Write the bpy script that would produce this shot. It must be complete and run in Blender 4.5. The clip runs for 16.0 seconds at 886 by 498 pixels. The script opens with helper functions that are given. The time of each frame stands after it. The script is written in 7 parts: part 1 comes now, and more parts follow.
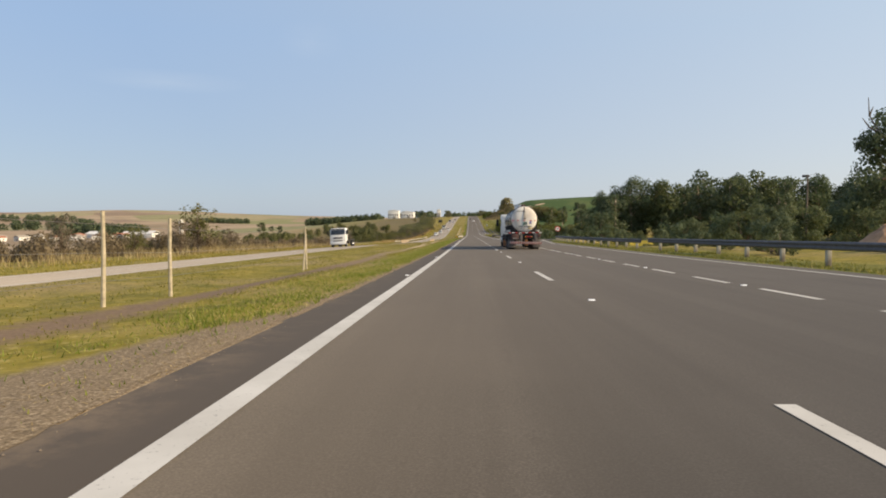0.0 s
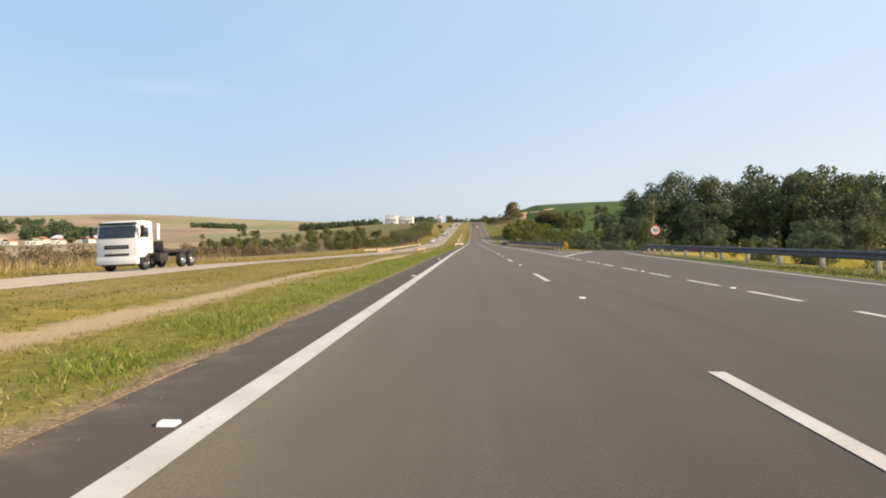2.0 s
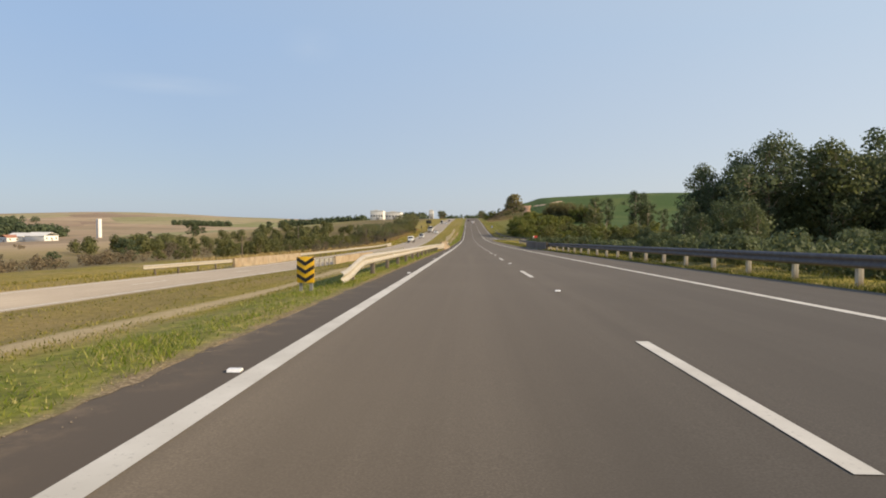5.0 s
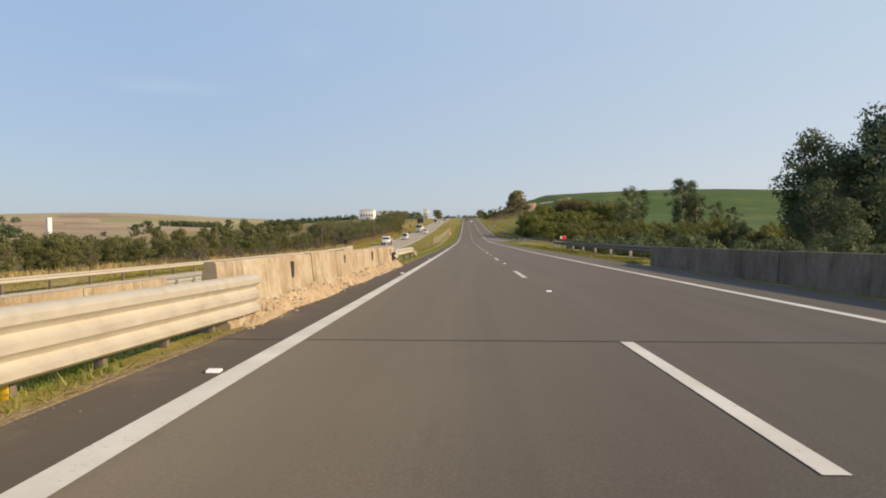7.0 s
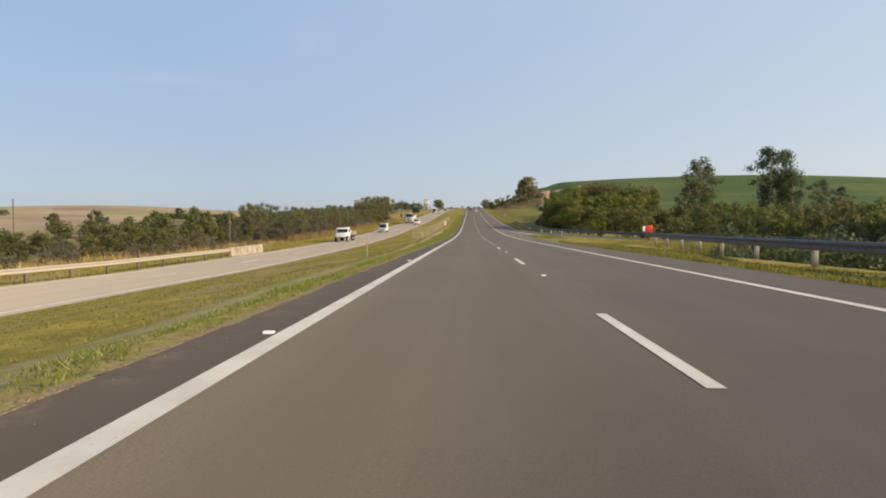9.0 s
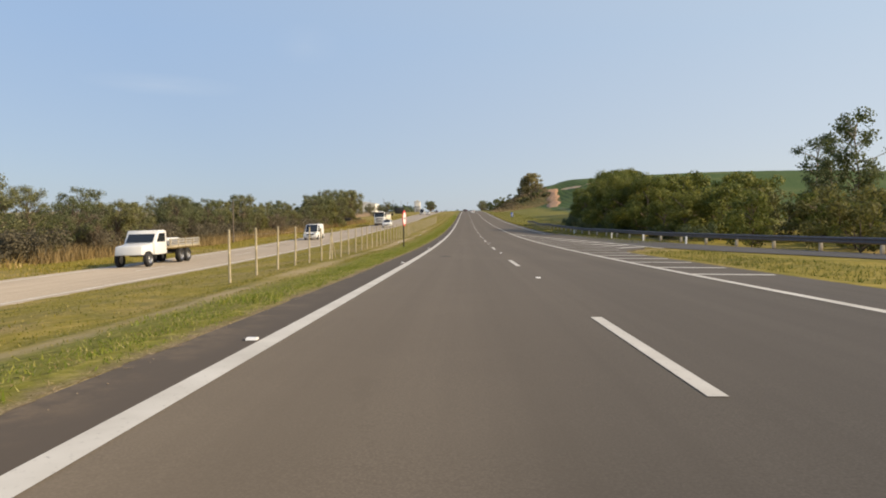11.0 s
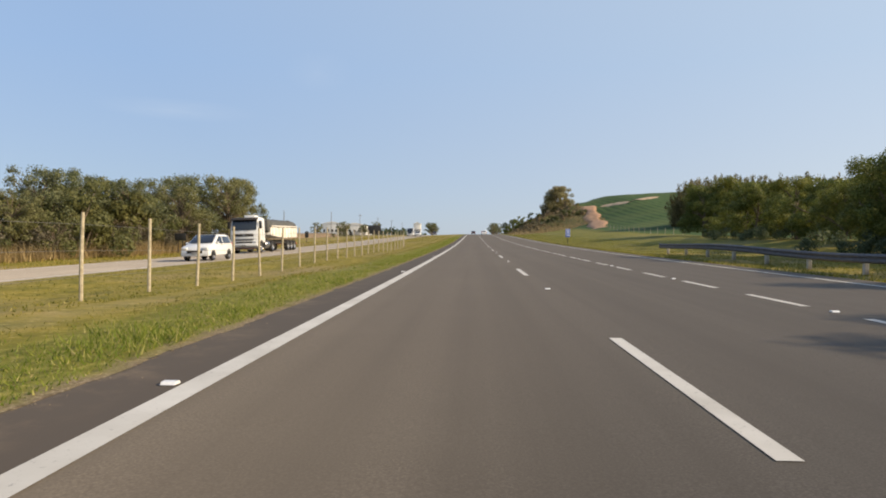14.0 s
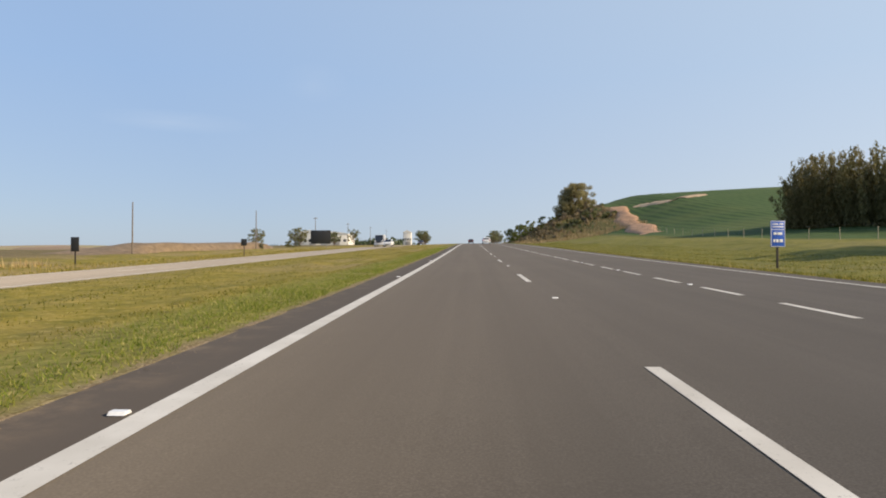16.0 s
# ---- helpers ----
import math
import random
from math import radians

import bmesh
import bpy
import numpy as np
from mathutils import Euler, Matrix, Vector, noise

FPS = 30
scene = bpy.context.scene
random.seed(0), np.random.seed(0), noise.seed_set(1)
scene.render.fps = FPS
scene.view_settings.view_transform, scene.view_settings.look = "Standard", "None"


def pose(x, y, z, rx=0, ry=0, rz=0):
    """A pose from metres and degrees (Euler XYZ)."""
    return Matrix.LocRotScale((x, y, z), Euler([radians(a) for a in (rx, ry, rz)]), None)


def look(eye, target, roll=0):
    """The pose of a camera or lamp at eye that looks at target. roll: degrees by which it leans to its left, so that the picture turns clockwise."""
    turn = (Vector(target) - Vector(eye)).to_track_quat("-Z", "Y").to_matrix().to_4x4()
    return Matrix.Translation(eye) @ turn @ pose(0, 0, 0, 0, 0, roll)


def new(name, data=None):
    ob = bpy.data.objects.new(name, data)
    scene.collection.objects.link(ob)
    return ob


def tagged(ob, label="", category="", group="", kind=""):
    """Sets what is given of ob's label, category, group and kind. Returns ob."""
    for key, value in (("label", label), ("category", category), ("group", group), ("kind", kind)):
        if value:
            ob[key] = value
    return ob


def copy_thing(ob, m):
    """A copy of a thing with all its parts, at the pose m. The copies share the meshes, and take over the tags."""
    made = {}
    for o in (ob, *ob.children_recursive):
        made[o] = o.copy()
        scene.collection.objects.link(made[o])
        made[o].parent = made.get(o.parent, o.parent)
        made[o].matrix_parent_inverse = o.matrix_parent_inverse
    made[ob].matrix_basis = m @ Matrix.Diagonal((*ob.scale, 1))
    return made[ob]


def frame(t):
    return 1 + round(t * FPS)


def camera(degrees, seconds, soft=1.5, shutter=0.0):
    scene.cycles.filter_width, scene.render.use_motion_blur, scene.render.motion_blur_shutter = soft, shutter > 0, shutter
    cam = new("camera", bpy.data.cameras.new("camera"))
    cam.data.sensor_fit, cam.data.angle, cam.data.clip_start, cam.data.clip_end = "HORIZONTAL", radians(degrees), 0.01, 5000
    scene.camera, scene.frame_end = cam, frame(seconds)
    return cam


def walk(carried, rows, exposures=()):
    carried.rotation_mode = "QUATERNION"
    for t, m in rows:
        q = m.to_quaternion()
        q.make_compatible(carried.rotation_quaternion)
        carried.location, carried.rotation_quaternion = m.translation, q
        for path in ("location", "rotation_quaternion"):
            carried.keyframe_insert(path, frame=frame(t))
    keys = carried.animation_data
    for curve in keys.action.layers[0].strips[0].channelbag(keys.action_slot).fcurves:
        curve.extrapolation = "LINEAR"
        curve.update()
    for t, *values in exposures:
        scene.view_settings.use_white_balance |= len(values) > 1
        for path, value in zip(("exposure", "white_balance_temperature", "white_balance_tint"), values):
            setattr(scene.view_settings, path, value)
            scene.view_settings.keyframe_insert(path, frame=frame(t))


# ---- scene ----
# ---- the road's long section: metres along the road, and its grade ----
GRADE_AT = [-50, -25, 0, 25, 50, 75, 100, 125, 150, 175, 200, 225, 250, 275, 300, 325, 350, 375, 400, 425, 450, 475, 500, 525, 550, 575, 600, 650, 700, 750, 800, 850, 900, 950, 1000, 1100, 1300, 4000]
GRADE = [-0.0369, -0.0334, -0.03, -0.0266, -0.024, -0.0224, -0.0216, -0.0233, -0.0246, -0.0244, -0.0242, -0.0239, -0.0213, -0.0198, -0.0172, -0.0182, -0.0172, -0.0111, -0.002, 0.0071, 0.015, 0.0188, 0.0219, 0.0259, 0.0296, 0.0315, 0.0315, 0.0285, 0.0246, 0.0227, 0.0226, 0.0214, 0.0181, 0.0133, 0.0078, 0.0, -0.01, 0.0]

EYE = 1.090
_s = np.arange(-400.0, 4200.0, 1.0)
_z = np.cumsum(np.interp(_s, GRADE_AT, GRADE))
_z -= np.interp(0.0, _s, _z)


def zr(s):
    """Height of the carriageway at s metres along the road."""
    return np.interp(s, _s, _z)


# ---- camera: seconds, metres right of the left edge line, metres along, yaw, pitch, roll ----
ROWS = [
    (0.0, 1.583, 3.92, 2.34, -2.65, 0.41),
    (0.5, 1.616, 19.34, 2.08, -2.64, -0.09),
    (1.0, 1.629, 34.65, 2.04, -2.37, 0.00),
    (1.5, 1.614, 50.47, 2.52, -2.49, 0.00),
    (2.0, 1.582, 66.68, 2.59, -2.04, 0.00),
    (2.5, 1.521, 82.81, 2.76, -2.22, 0.00),
    (3.0, 1.442, 98.53, 2.46, -2.26, 0.04),
    (3.5, 1.415, 113.97, 2.45, -2.15, -0.20),
    (4.0, 1.520, 129.47, 2.24, -2.22, 0.00),
    (6.5, 1.844, 209.23, 2.08, -2.15, 0.00),
    (7.0, 1.876, 225.11, 2.00, -2.07, 0.00),
    (7.5, 1.948, 240.62, 2.74, -1.88, 0.00),
    (8.0, 1.802, 256.27, 2.05, -2.76, 0.00),
    (8.5, 1.817, 271.76, 1.63, -2.38, 0.00),
    (9.0, 1.908, 287.66, 2.34, -2.71, 0.06),
    (11.5, 1.994, 367.95, 1.90, -1.92, 0.35),
    (12.0, 2.139, 384.02, 2.05, -1.20, 0.20),
    (12.5, 2.131, 400.18, 2.34, -0.78, 0.20),
    (13.0, 2.099, 416.21, 2.42, -0.38, 0.13),
    (13.5, 2.069, 432.34, 2.73, -0.02, -0.10),
    (14.0, 2.035, 448.87, 2.65, -0.02, -0.32),
    (14.5, 1.983, 465.23, 2.20, 0.12, 0.00),
    (15.0, 2.022, 481.58, 2.38, 0.27, 0.30),
    (15.5, 2.017, 498.06, 2.28, 0.48, 0.02),
    (16.0, 2.027, 514.39, 2.44, 0.84, 0.04),
]

EV, KELVIN = 0.3, 7200
cam = camera(68.10, 16.0, soft=1.9)
walk(cam, [(t, pose(x, s, float(zr(s)) + EYE, 90 + p, roll, yaw)) for t, x, s, yaw, p, roll in ROWS],
     exposures=[(0.0, EV, KELVIN, 10.0), (1.0, EV + 0.03, KELVIN, 10.0), (1.6, EV + 0.2, KELVIN, 10.0), (2.4, EV + 0.36, KELVIN, 10.0), (3.0, EV + 0.25, KELVIN, 10.0), (3.8, EV + 0.05, KELVIN, 10.0), (4.5, EV, KELVIN, 10.0), (12.6, EV, KELVIN, 10.0), (13.5, EV, KELVIN - 250, 10.0), (16.0, EV, KELVIN - 350, 10.0)])
DASH = 8.17
# ---- daylight: clear, hazy sky, low afternoon sun from the right of the road ----
SUN_TO = Vector((1.0, -0.24, 0.53)).normalized()
world = bpy.data.worlds.new("sky")
scene.world = world
world.use_nodes = True
wn = world.node_tree.nodes
sky = wn.new("ShaderNodeTexSky")
sky.sky_type = 'NISHITA'
sky.sun_disc = False
sky.sun_elevation = math.asin(SUN_TO.z)
sky.sun_rotation = math.atan2(SUN_TO.x, SUN_TO.y)
sky.altitude = 500
sky.air_density, sky.dust_density, sky.ozone_density = 1.0, 1.0, 4.0
# smog: bluer away from the sun, whiter towards it and towards the horizon
def world_node(kind, links, **ins):
    n = wn.new(kind)
    for k, v in ins.items():
        n.inputs[k.replace("_", " ")].default_value = v
    for sock, src in links:
        world.node_tree.links.new(src, n.inputs[sock])
    return n


def blend(fac, a, b):
    n = wn.new("ShaderNodeMix")
    n.data_type = 'RGBA'
    for i, v in ((0, fac), (6, a), (7, b)):
        if isinstance(v, tuple):
            n.inputs[i].default_value = (*v, 1)
        elif isinstance(v, float):
            n.inputs[i].default_value = v
        else:
            world.node_tree.links.new(v, n.inputs[i])
    return n.outputs[2]


aim = world_node("ShaderNodeTexCoord", []).outputs["Generated"]
toward = wn.new("ShaderNodeVectorMath")
toward.operation = 'DOT_PRODUCT'
toward.inputs[1].default_value = SUN_TO
world.node_tree.links.new(aim, toward.inputs[0])
side = world_node("ShaderNodeMapRange", [("Value", toward.outputs["Value"])], From_Min=-0.45, From_Max=0.40).outputs[0]
height = world_node("ShaderNodeSeparateXYZ", [(0, aim)]).outputs["Z"]
low = world_node("ShaderNodeMapRange", [("Value", height)], From_Min=0.26, From_Max=0.03).outputs[0]
smog = blend(low, blend(side, (2.0, 2.95, 4.6), (3.1, 3.9, 5.0)), blend(side, (2.35, 2.95, 3.95), (3.75, 4.1, 4.7)))
zenith = world_node("ShaderNodeMapRange", [("Value", height)], From_Min=0.36, From_Max=0.85).outputs[0]
smog = blend(zenith, smog, (1.15, 1.8, 3.4))


def wisp(behind, centre, size, amount):
    """A faint shred of high cloud round one direction."""
    off = wn.new("ShaderNodeVectorMath")
    off.operation = 'SUBTRACT'
    off.inputs[1].default_value = centre
    world.node_tree.links.new(aim, off.inputs[0])
    grow = wn.new("ShaderNodeVectorMath")
    grow.operation = 'MULTIPLY'
    grow.inputs[1].default_value = (1 / size[0], 1 / size[0], 1 / size[1])
    world.node_tree.links.new(off.outputs[0], grow.inputs[0])
    tex = world_node("ShaderNodeTexNoise", [("Vector", grow.outputs[0])], Scale=1.3, Detail=5.0, Roughness=0.6)
    far = wn.new("ShaderNodeVectorMath")
    far.operation = 'LENGTH'
    world.node_tree.links.new(grow.outputs[0], far.inputs[0])
    edge = world_node("ShaderNodeMapRange", [("Value", far.outputs["Value"])], From_Min=1.0, From_Max=0.1, To_Max=amount).outputs[0]
    both = wn.new("ShaderNodeMath")
    both.operation = 'MULTIPLY'
    world.node_tree.links.new(edge, both.inputs[0])
    world.node_tree.links.new(tex.outputs["Fac"], both.inputs[1])
    return blend(both.outputs[0], behind, (4.2, 4.6, 5.2))


smog = wisp(smog, (-0.410, 0.892, 0.191), (0.11, 0.016), 0.3)
smog = wisp(smog, (-0.225, 0.939, 0.256), (0.05, 0.03), 0.16)
world.node_tree.links.new(blend(0.82, sky.outputs[0], smog), wn["Background"].inputs["Color"])
wn["Background"].inputs["Strength"].default_value = 0.14
sun = new("sun", bpy.data.lights.new("sun", 'SUN'))
sun.data.energy, sun.data.angle, sun.data.color = 5.0, radians(0.53), (1.0, 0.84, 0.63)
sun.matrix_world = look((200, 0, 200), Vector((200, 0, 200)) - SUN_TO)
# ---- materials ----
def mat(name, rough=0.7, metal=0.0, spec=0.5):
    m = bpy.data.materials.new(name)
    m.use_nodes = True
    b = m.node_tree.nodes["Principled BSDF"]
    b.inputs["Roughness"].default_value = rough
    b.inputs["Metallic"].default_value = metal
    b.inputs["Specular IOR Level"].default_value = spec
    return m


def nd(m, kind, **ins):
    n = m.node_tree.nodes.new(kind)
    for k, v in ins.items():
        n.inputs[k.replace("_", " ")].default_value = v
    return n


def ln(m, a, b):
    m.node_tree.links.new(a, b)


def coord(m, scale=(1, 1, 1), space="Object"):
    tc = nd(m, "ShaderNodeTexCoord")
    mp = nd(m, "ShaderNodeMapping", Scale=scale)
    ln(m, tc.outputs[space], mp.inputs["Vector"])
    return mp.outputs[0]


def noise_fac(m, scale, detail=4.0, rough=0.6, vec=None):
    n = nd(m, "ShaderNodeTexNoise", Scale=scale, Detail=detail, Roughness=rough)
    if vec is not None:
        ln(m, vec, n.inputs["Vector"])
    return n.outputs["Fac"]


def ramp(m, fac, stops):
    r = nd(m, "ShaderNodeValToRGB")
    e = r.color_ramp.elements
    e[0].position, e[0].color = stops[0][0], (*stops[0][1], 1)
    e[1].position, e[1].color = stops[-1][0], (*stops[-1][1], 1)
    for p, c in stops[1:-1]:
        k = e.new(p)
        k.color = (*c, 1)
    ln(m, fac, r.inputs["Fac"])
    return r.outputs["Color"]


def mix(m, a, b, fac, mode='MIX'):
    x = m.node_tree.nodes.new("ShaderNodeMix")
    x.data_type, x.blend_type = 'RGBA', mode
    for sock, v in ((x.inputs[0], fac), (x.inputs[6], a), (x.inputs[7], b)):
        if hasattr(v, "links"):
            ln(m, v, sock)
        elif isinstance(v, (int, float)):
            sock.default_value = v
        else:
            sock.default_value = (*v, 1)
    return x.outputs[2]


def base(m, col):
    b = m.node_tree.nodes["Principled BSDF"]
    if hasattr(col, "links"):
        ln(m, col, b.inputs["Base Color"])
    else:
        b.inputs["Base Color"].default_value = (*col, 1)
    return m


def bump(m, fac, strength=0.3, dist=0.01):
    b = nd(m, "ShaderNodeBump", Strength=strength, Distance=dist)
    ln(m, fac, b.inputs["Height"])
    ln(m, b.outputs[0], m.node_tree.nodes["Principled BSDF"].inputs["Normal"])
    return m


def simple(name, col, rough=0.6, metal=0.0, var=0.18, scale=6.0, spec=0.5):
    """A worn plain surface: two scales of noise over one colour."""
    m = mat(name, rough, metal, spec)
    v = coord(m)
    lo = tuple(max(0, x * (1 - var)) for x in col)
    hi = tuple(min(1, x * (1 + var)) for x in col)
    c1 = ramp(m, noise_fac(m, scale, 5, 0.65, v), [(0.3, lo), (0.7, hi)])
    c2 = mix(m, c1, tuple(x * 0.8 for x in col), ramp(m, noise_fac(m, scale * 0.17, 3, 0.6, v), [(0.45, (0, 0, 0)), (0.75, (0.6, 0.6, 0.6))]))
    return base(m, c2)


def xyz(m, socket):
    s = nd(m, "ShaderNodeSeparateXYZ")
    ln(m, socket, s.inputs[0])
    return s.outputs


def calc(m, op, a, b=0.0, clamp=False):
    n = m.node_tree.nodes.new("ShaderNodeMath")
    n.operation, n.use_clamp = op, clamp
    for i, v in enumerate((a, b)):
        if hasattr(v, "links"):
            ln(m, v, n.inputs[i])
        else:
            n.inputs[i].default_value = v
    return n.outputs[0]


def span(m, v, a, b):
    """0 at a, 1 at b."""
    r = nd(m, "ShaderNodeMapRange")
    r.inputs["From Min"].default_value, r.inputs["From Max"].default_value = a, b
    ln(m, v, r.inputs["Value"])
    return r.outputs[0]


def ground_material():
    m = mat("dry mown grass and fields", 0.95, 0, 0.2)
    v = coord(m)
    x, y, z = xyz(m, v)[:3]
    big = noise_fac(m, 0.11, 4, 0.6, v)
    mid = noise_fac(m, 0.9, 5, 0.65, v)
    fine = noise_fac(m, 14.0, 6, 0.7, v)
    tuft = noise_fac(m, 4.5, 5, 0.75, v)
    green = ramp(m, mid, [(0.3, (0.122, 0.118, 0.013)), (0.5, (0.222, 0.180, 0.021)), (0.7, (0.33, 0.248, 0.048))])
    dry = ramp(m, fine, [(0.3, (0.19, 0.125, 0.06)), (0.7, (0.44, 0.33, 0.17))])
    g = mix(m, green, dry, ramp(m, big, [(0.48, (0, 0, 0)), (0.64, (0.7, 0.7, 0.7))]))
    # clipped straw, and the shade between the tufts painted in as dark gaps
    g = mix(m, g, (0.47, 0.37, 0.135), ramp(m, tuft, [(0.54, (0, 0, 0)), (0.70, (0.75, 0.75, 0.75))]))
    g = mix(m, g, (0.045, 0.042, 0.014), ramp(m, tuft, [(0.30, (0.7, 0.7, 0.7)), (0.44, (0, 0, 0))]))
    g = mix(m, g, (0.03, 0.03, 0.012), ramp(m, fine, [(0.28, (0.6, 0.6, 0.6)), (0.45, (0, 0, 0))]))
    # browner, drier turf on the far half of the median before the bridge
    turf = calc(m, 'MULTIPLY', span(m, calc(m, 'MULTIPLY', x, -1.0), 4.6, 6.0), calc(m, 'MULTIPLY', span(m, y, 70, 110), calc(m, 'SUBTRACT', 1.0, span(m, y, 190, 230))))
    g = mix(m, g, ramp(m, tuft, [(0.35, (0.16, 0.115, 0.035)), (0.65, (0.29, 0.21, 0.08))]), calc(m, 'MULTIPLY', turf, 0.7))
    # bare, trodden strip down the median: dark earth first, then pale straw, then scattered patches
    wob = calc(m, 'MULTIPLY', calc(m, 'SUBTRACT', noise_fac(m, 0.25, 3, 0.6, v), 0.5), 2.2)
    ragged = calc(m, 'MULTIPLY', calc(m, 'SUBTRACT', noise_fac(m, 1.6, 6, 0.75, v), 0.5), 1.5)
    xw = calc(m, 'ADD', x, wob)
    bend = calc(m, 'MULTIPLY', calc(m, 'SUBTRACT', span(m, y, 200, 265), span(m, y, 320, 385)), -1.9)
    xp = calc(m, 'ADD', calc(m, 'ADD', x, calc(m, 'MULTIPLY', wob, 0.35)), bend)
    path = calc(m, 'SUBTRACT', 1.0, span(m, calc(m, 'ADD', calc(m, 'ABSOLUTE', calc(m, 'ADD', xp, 4.1)), ragged), 0.25, 0.75), True)
    path = calc(m, 'MULTIPLY', path, calc(m, 'SUBTRACT', 1.0, span(m, y, 440, 480)))
    path = calc(m, 'MULTIPLY', path, calc(m, 'ADD', calc(m, 'MULTIPLY', calc(m, 'SUBTRACT', 1.0, span(m, y, 300, 380)), 0.8), ramp(m, big, [(0.40, (0.12, 0.12, 0.12)), (0.6, (0.95, 0.95, 0.95))]), True))
    earth = ramp(m, fine, [(0.3, (0.13, 0.085, 0.05)), (0.7, (0.26, 0.18, 0.11))])
    straw = ramp(m, fine, [(0.3, (0.33, 0.245, 0.125)), (0.7, (0.53, 0.415, 0.235))])
    g = mix(m, g, mix(m, earth, straw, span(m, y, 30, 80)), path)
    # lush band between the strip and the asphalt
    band = calc(m, 'MULTIPLY', span(m, calc(m, 'ADD', x, calc(m, 'MULTIPLY', wob, 0.5)), -3.4, -2.6), calc(m, 'LESS_THAN', x, 0.0))
    near_s = calc(m, 'ADD', calc(m, 'MULTIPLY', span(m, y, 60, 100), calc(m, 'SUBTRACT', 1.0, span(m, y, 170, 200))), calc(m, 'MULTIPLY', span(m, y, 255, 275), 0.75), True)
    lush = ramp(m, tuft, [(0.32, (0.040, 0.055, 0.008)), (0.5, (0.135, 0.160, 0.020)), (0.68, (0.29, 0.265, 0.055))])
    g = mix(m, g, lush, calc(m, 'MULTIPLY', calc(m, 'MULTIPLY', band, near_s), ramp(m, mid, [(0.34, (0.25, 0.25, 0.25)), (0.58, (0.9, 0.9, 0.9))])))
    # gravelly edge of the asphalt, widest where the clip of road begins
    wide = calc(m, 'ADD', calc(m, 'MULTIPLY', calc(m, 'SUBTRACT', 1.0, span(m, y, 8.5, 14.0)), -1.5), calc(m, 'MULTIPLY', span(m, y, 60.0, 95.0), 0.16))
    edge = calc(m, 'MULTIPLY', span(m, calc(m, 'SUBTRACT', calc(m, 'ADD', x, calc(m, 'MULTIPLY', ragged, 0.55)), wide), -1.30, -0.96), calc(m, 'LESS_THAN', x, 3.0))
    grit = ramp(m, noise_fac(m, 30.0, 5, 0.8, v), [(0.34, (0.07, 0.052, 0.04)), (0.5, (0.22, 0.155, 0.10)), (0.64, (0.46, 0.36, 0.24))])
    g = mix(m, g, grit, calc(m, 'MULTIPLY', edge, 0.88))
    # fields in the distance to the left: stubble, ploughed soil, pasture
    vo = nd(m, "ShaderNodeTexVoronoi", Scale=0.0042)
    ln(m, coord(m, (1.0, 0.55, 0.0)), vo.inputs["Vector"])
    cell = xyz(m, vo.outputs["Color"])[0]
    field = ramp(m, cell, [(0.0, (0.33, 0.24, 0.15)), (0.35, (0.40, 0.30, 0.19)), (0.55, (0.27, 0.185, 0.125)), (0.75, (0.34, 0.29, 0.155)), (1.0, (0.22, 0.22, 0.09))])
    field = mix(m, field, tuple([0.10, 0.09, 0.035]), ramp(m, noise_fac(m, 0.013, 6, 0.75, v), [(0.50, (0, 0, 0)), (0.66, (0.5, 0.5, 0.5))]))
    g = mix(m, g, field, span(m, calc(m, 'MULTIPLY', x, -1.0), 80, 190))
    # rough scrub ground close behind the opposite carriageway
    scrub = calc(m, 'MULTIPLY', span(m, calc(m, 'MULTIPLY', x, -1.0), 36, 48), calc(m, 'SUBTRACT', 1.0, span(m, calc(m, 'MULTIPLY', x, -1.0), 90, 150)), True)
    g = mix(m, g, ramp(m, mid, [(0.3, (0.085, 0.07, 0.035)), (0.7, (0.19, 0.145, 0.075))]), calc(m, 'MULTIPLY', scrub, 0.8))
    # green roadside lawn below the cane field
    lawn = ramp(m, mid, [(0.3, (0.072, 0.096, 0.016)), (0.55, (0.135, 0.145, 0.026)), (0.75, (0.21, 0.195, 0.048))])
    g = mix(m, g, lawn, calc(m, 'MULTIPLY', calc(m, 'MULTIPLY', span(m, x, 12.5, 15.0), span(m, y, 480, 520)), 0.62))
    first = calc(m, 'MULTIPLY', calc(m, 'MULTIPLY', span(m, x, 12.2, 12.6), calc(m, 'SUBTRACT', 1.0, span(m, x, 16.0, 19.0))), calc(m, 'SUBTRACT', 1.0, span(m, y, 118, 130)))
    g = mix(m, g, lawn, calc(m, 'MULTIPLY', first, 0.9))
    # the cane field on the hill, in rows
    wv = nd(m, "ShaderNodeTexWave", Scale=0.22, Distortion=1.5, Detail=2.0)
    ln(m, coord(m, (0.5, 1.0, 0.3)), wv.inputs["Vector"])
    cane = ramp(m, wv.outputs["Fac"], [(0.0, (0.033, 0.066, 0.016)), (1.0, (0.068, 0.112, 0.027))])
    cane = mix(m, cane, (0.12, 0.14, 0.04), ramp(m, noise_fac(m, 0.03, 4, 0.6, v), [(0.45, (0, 0, 0)), (0.7, (0.7, 0.7, 0.7))]))
    hill = calc(m, 'MULTIPLY', span(m, calc(m, 'ADD', x, wob), 38, 42), span(m, y, 440, 520), True)
    g = mix(m, g, cane, hill)
    base(m, g)
    return bump(m, fine, 0.25, 0.02)


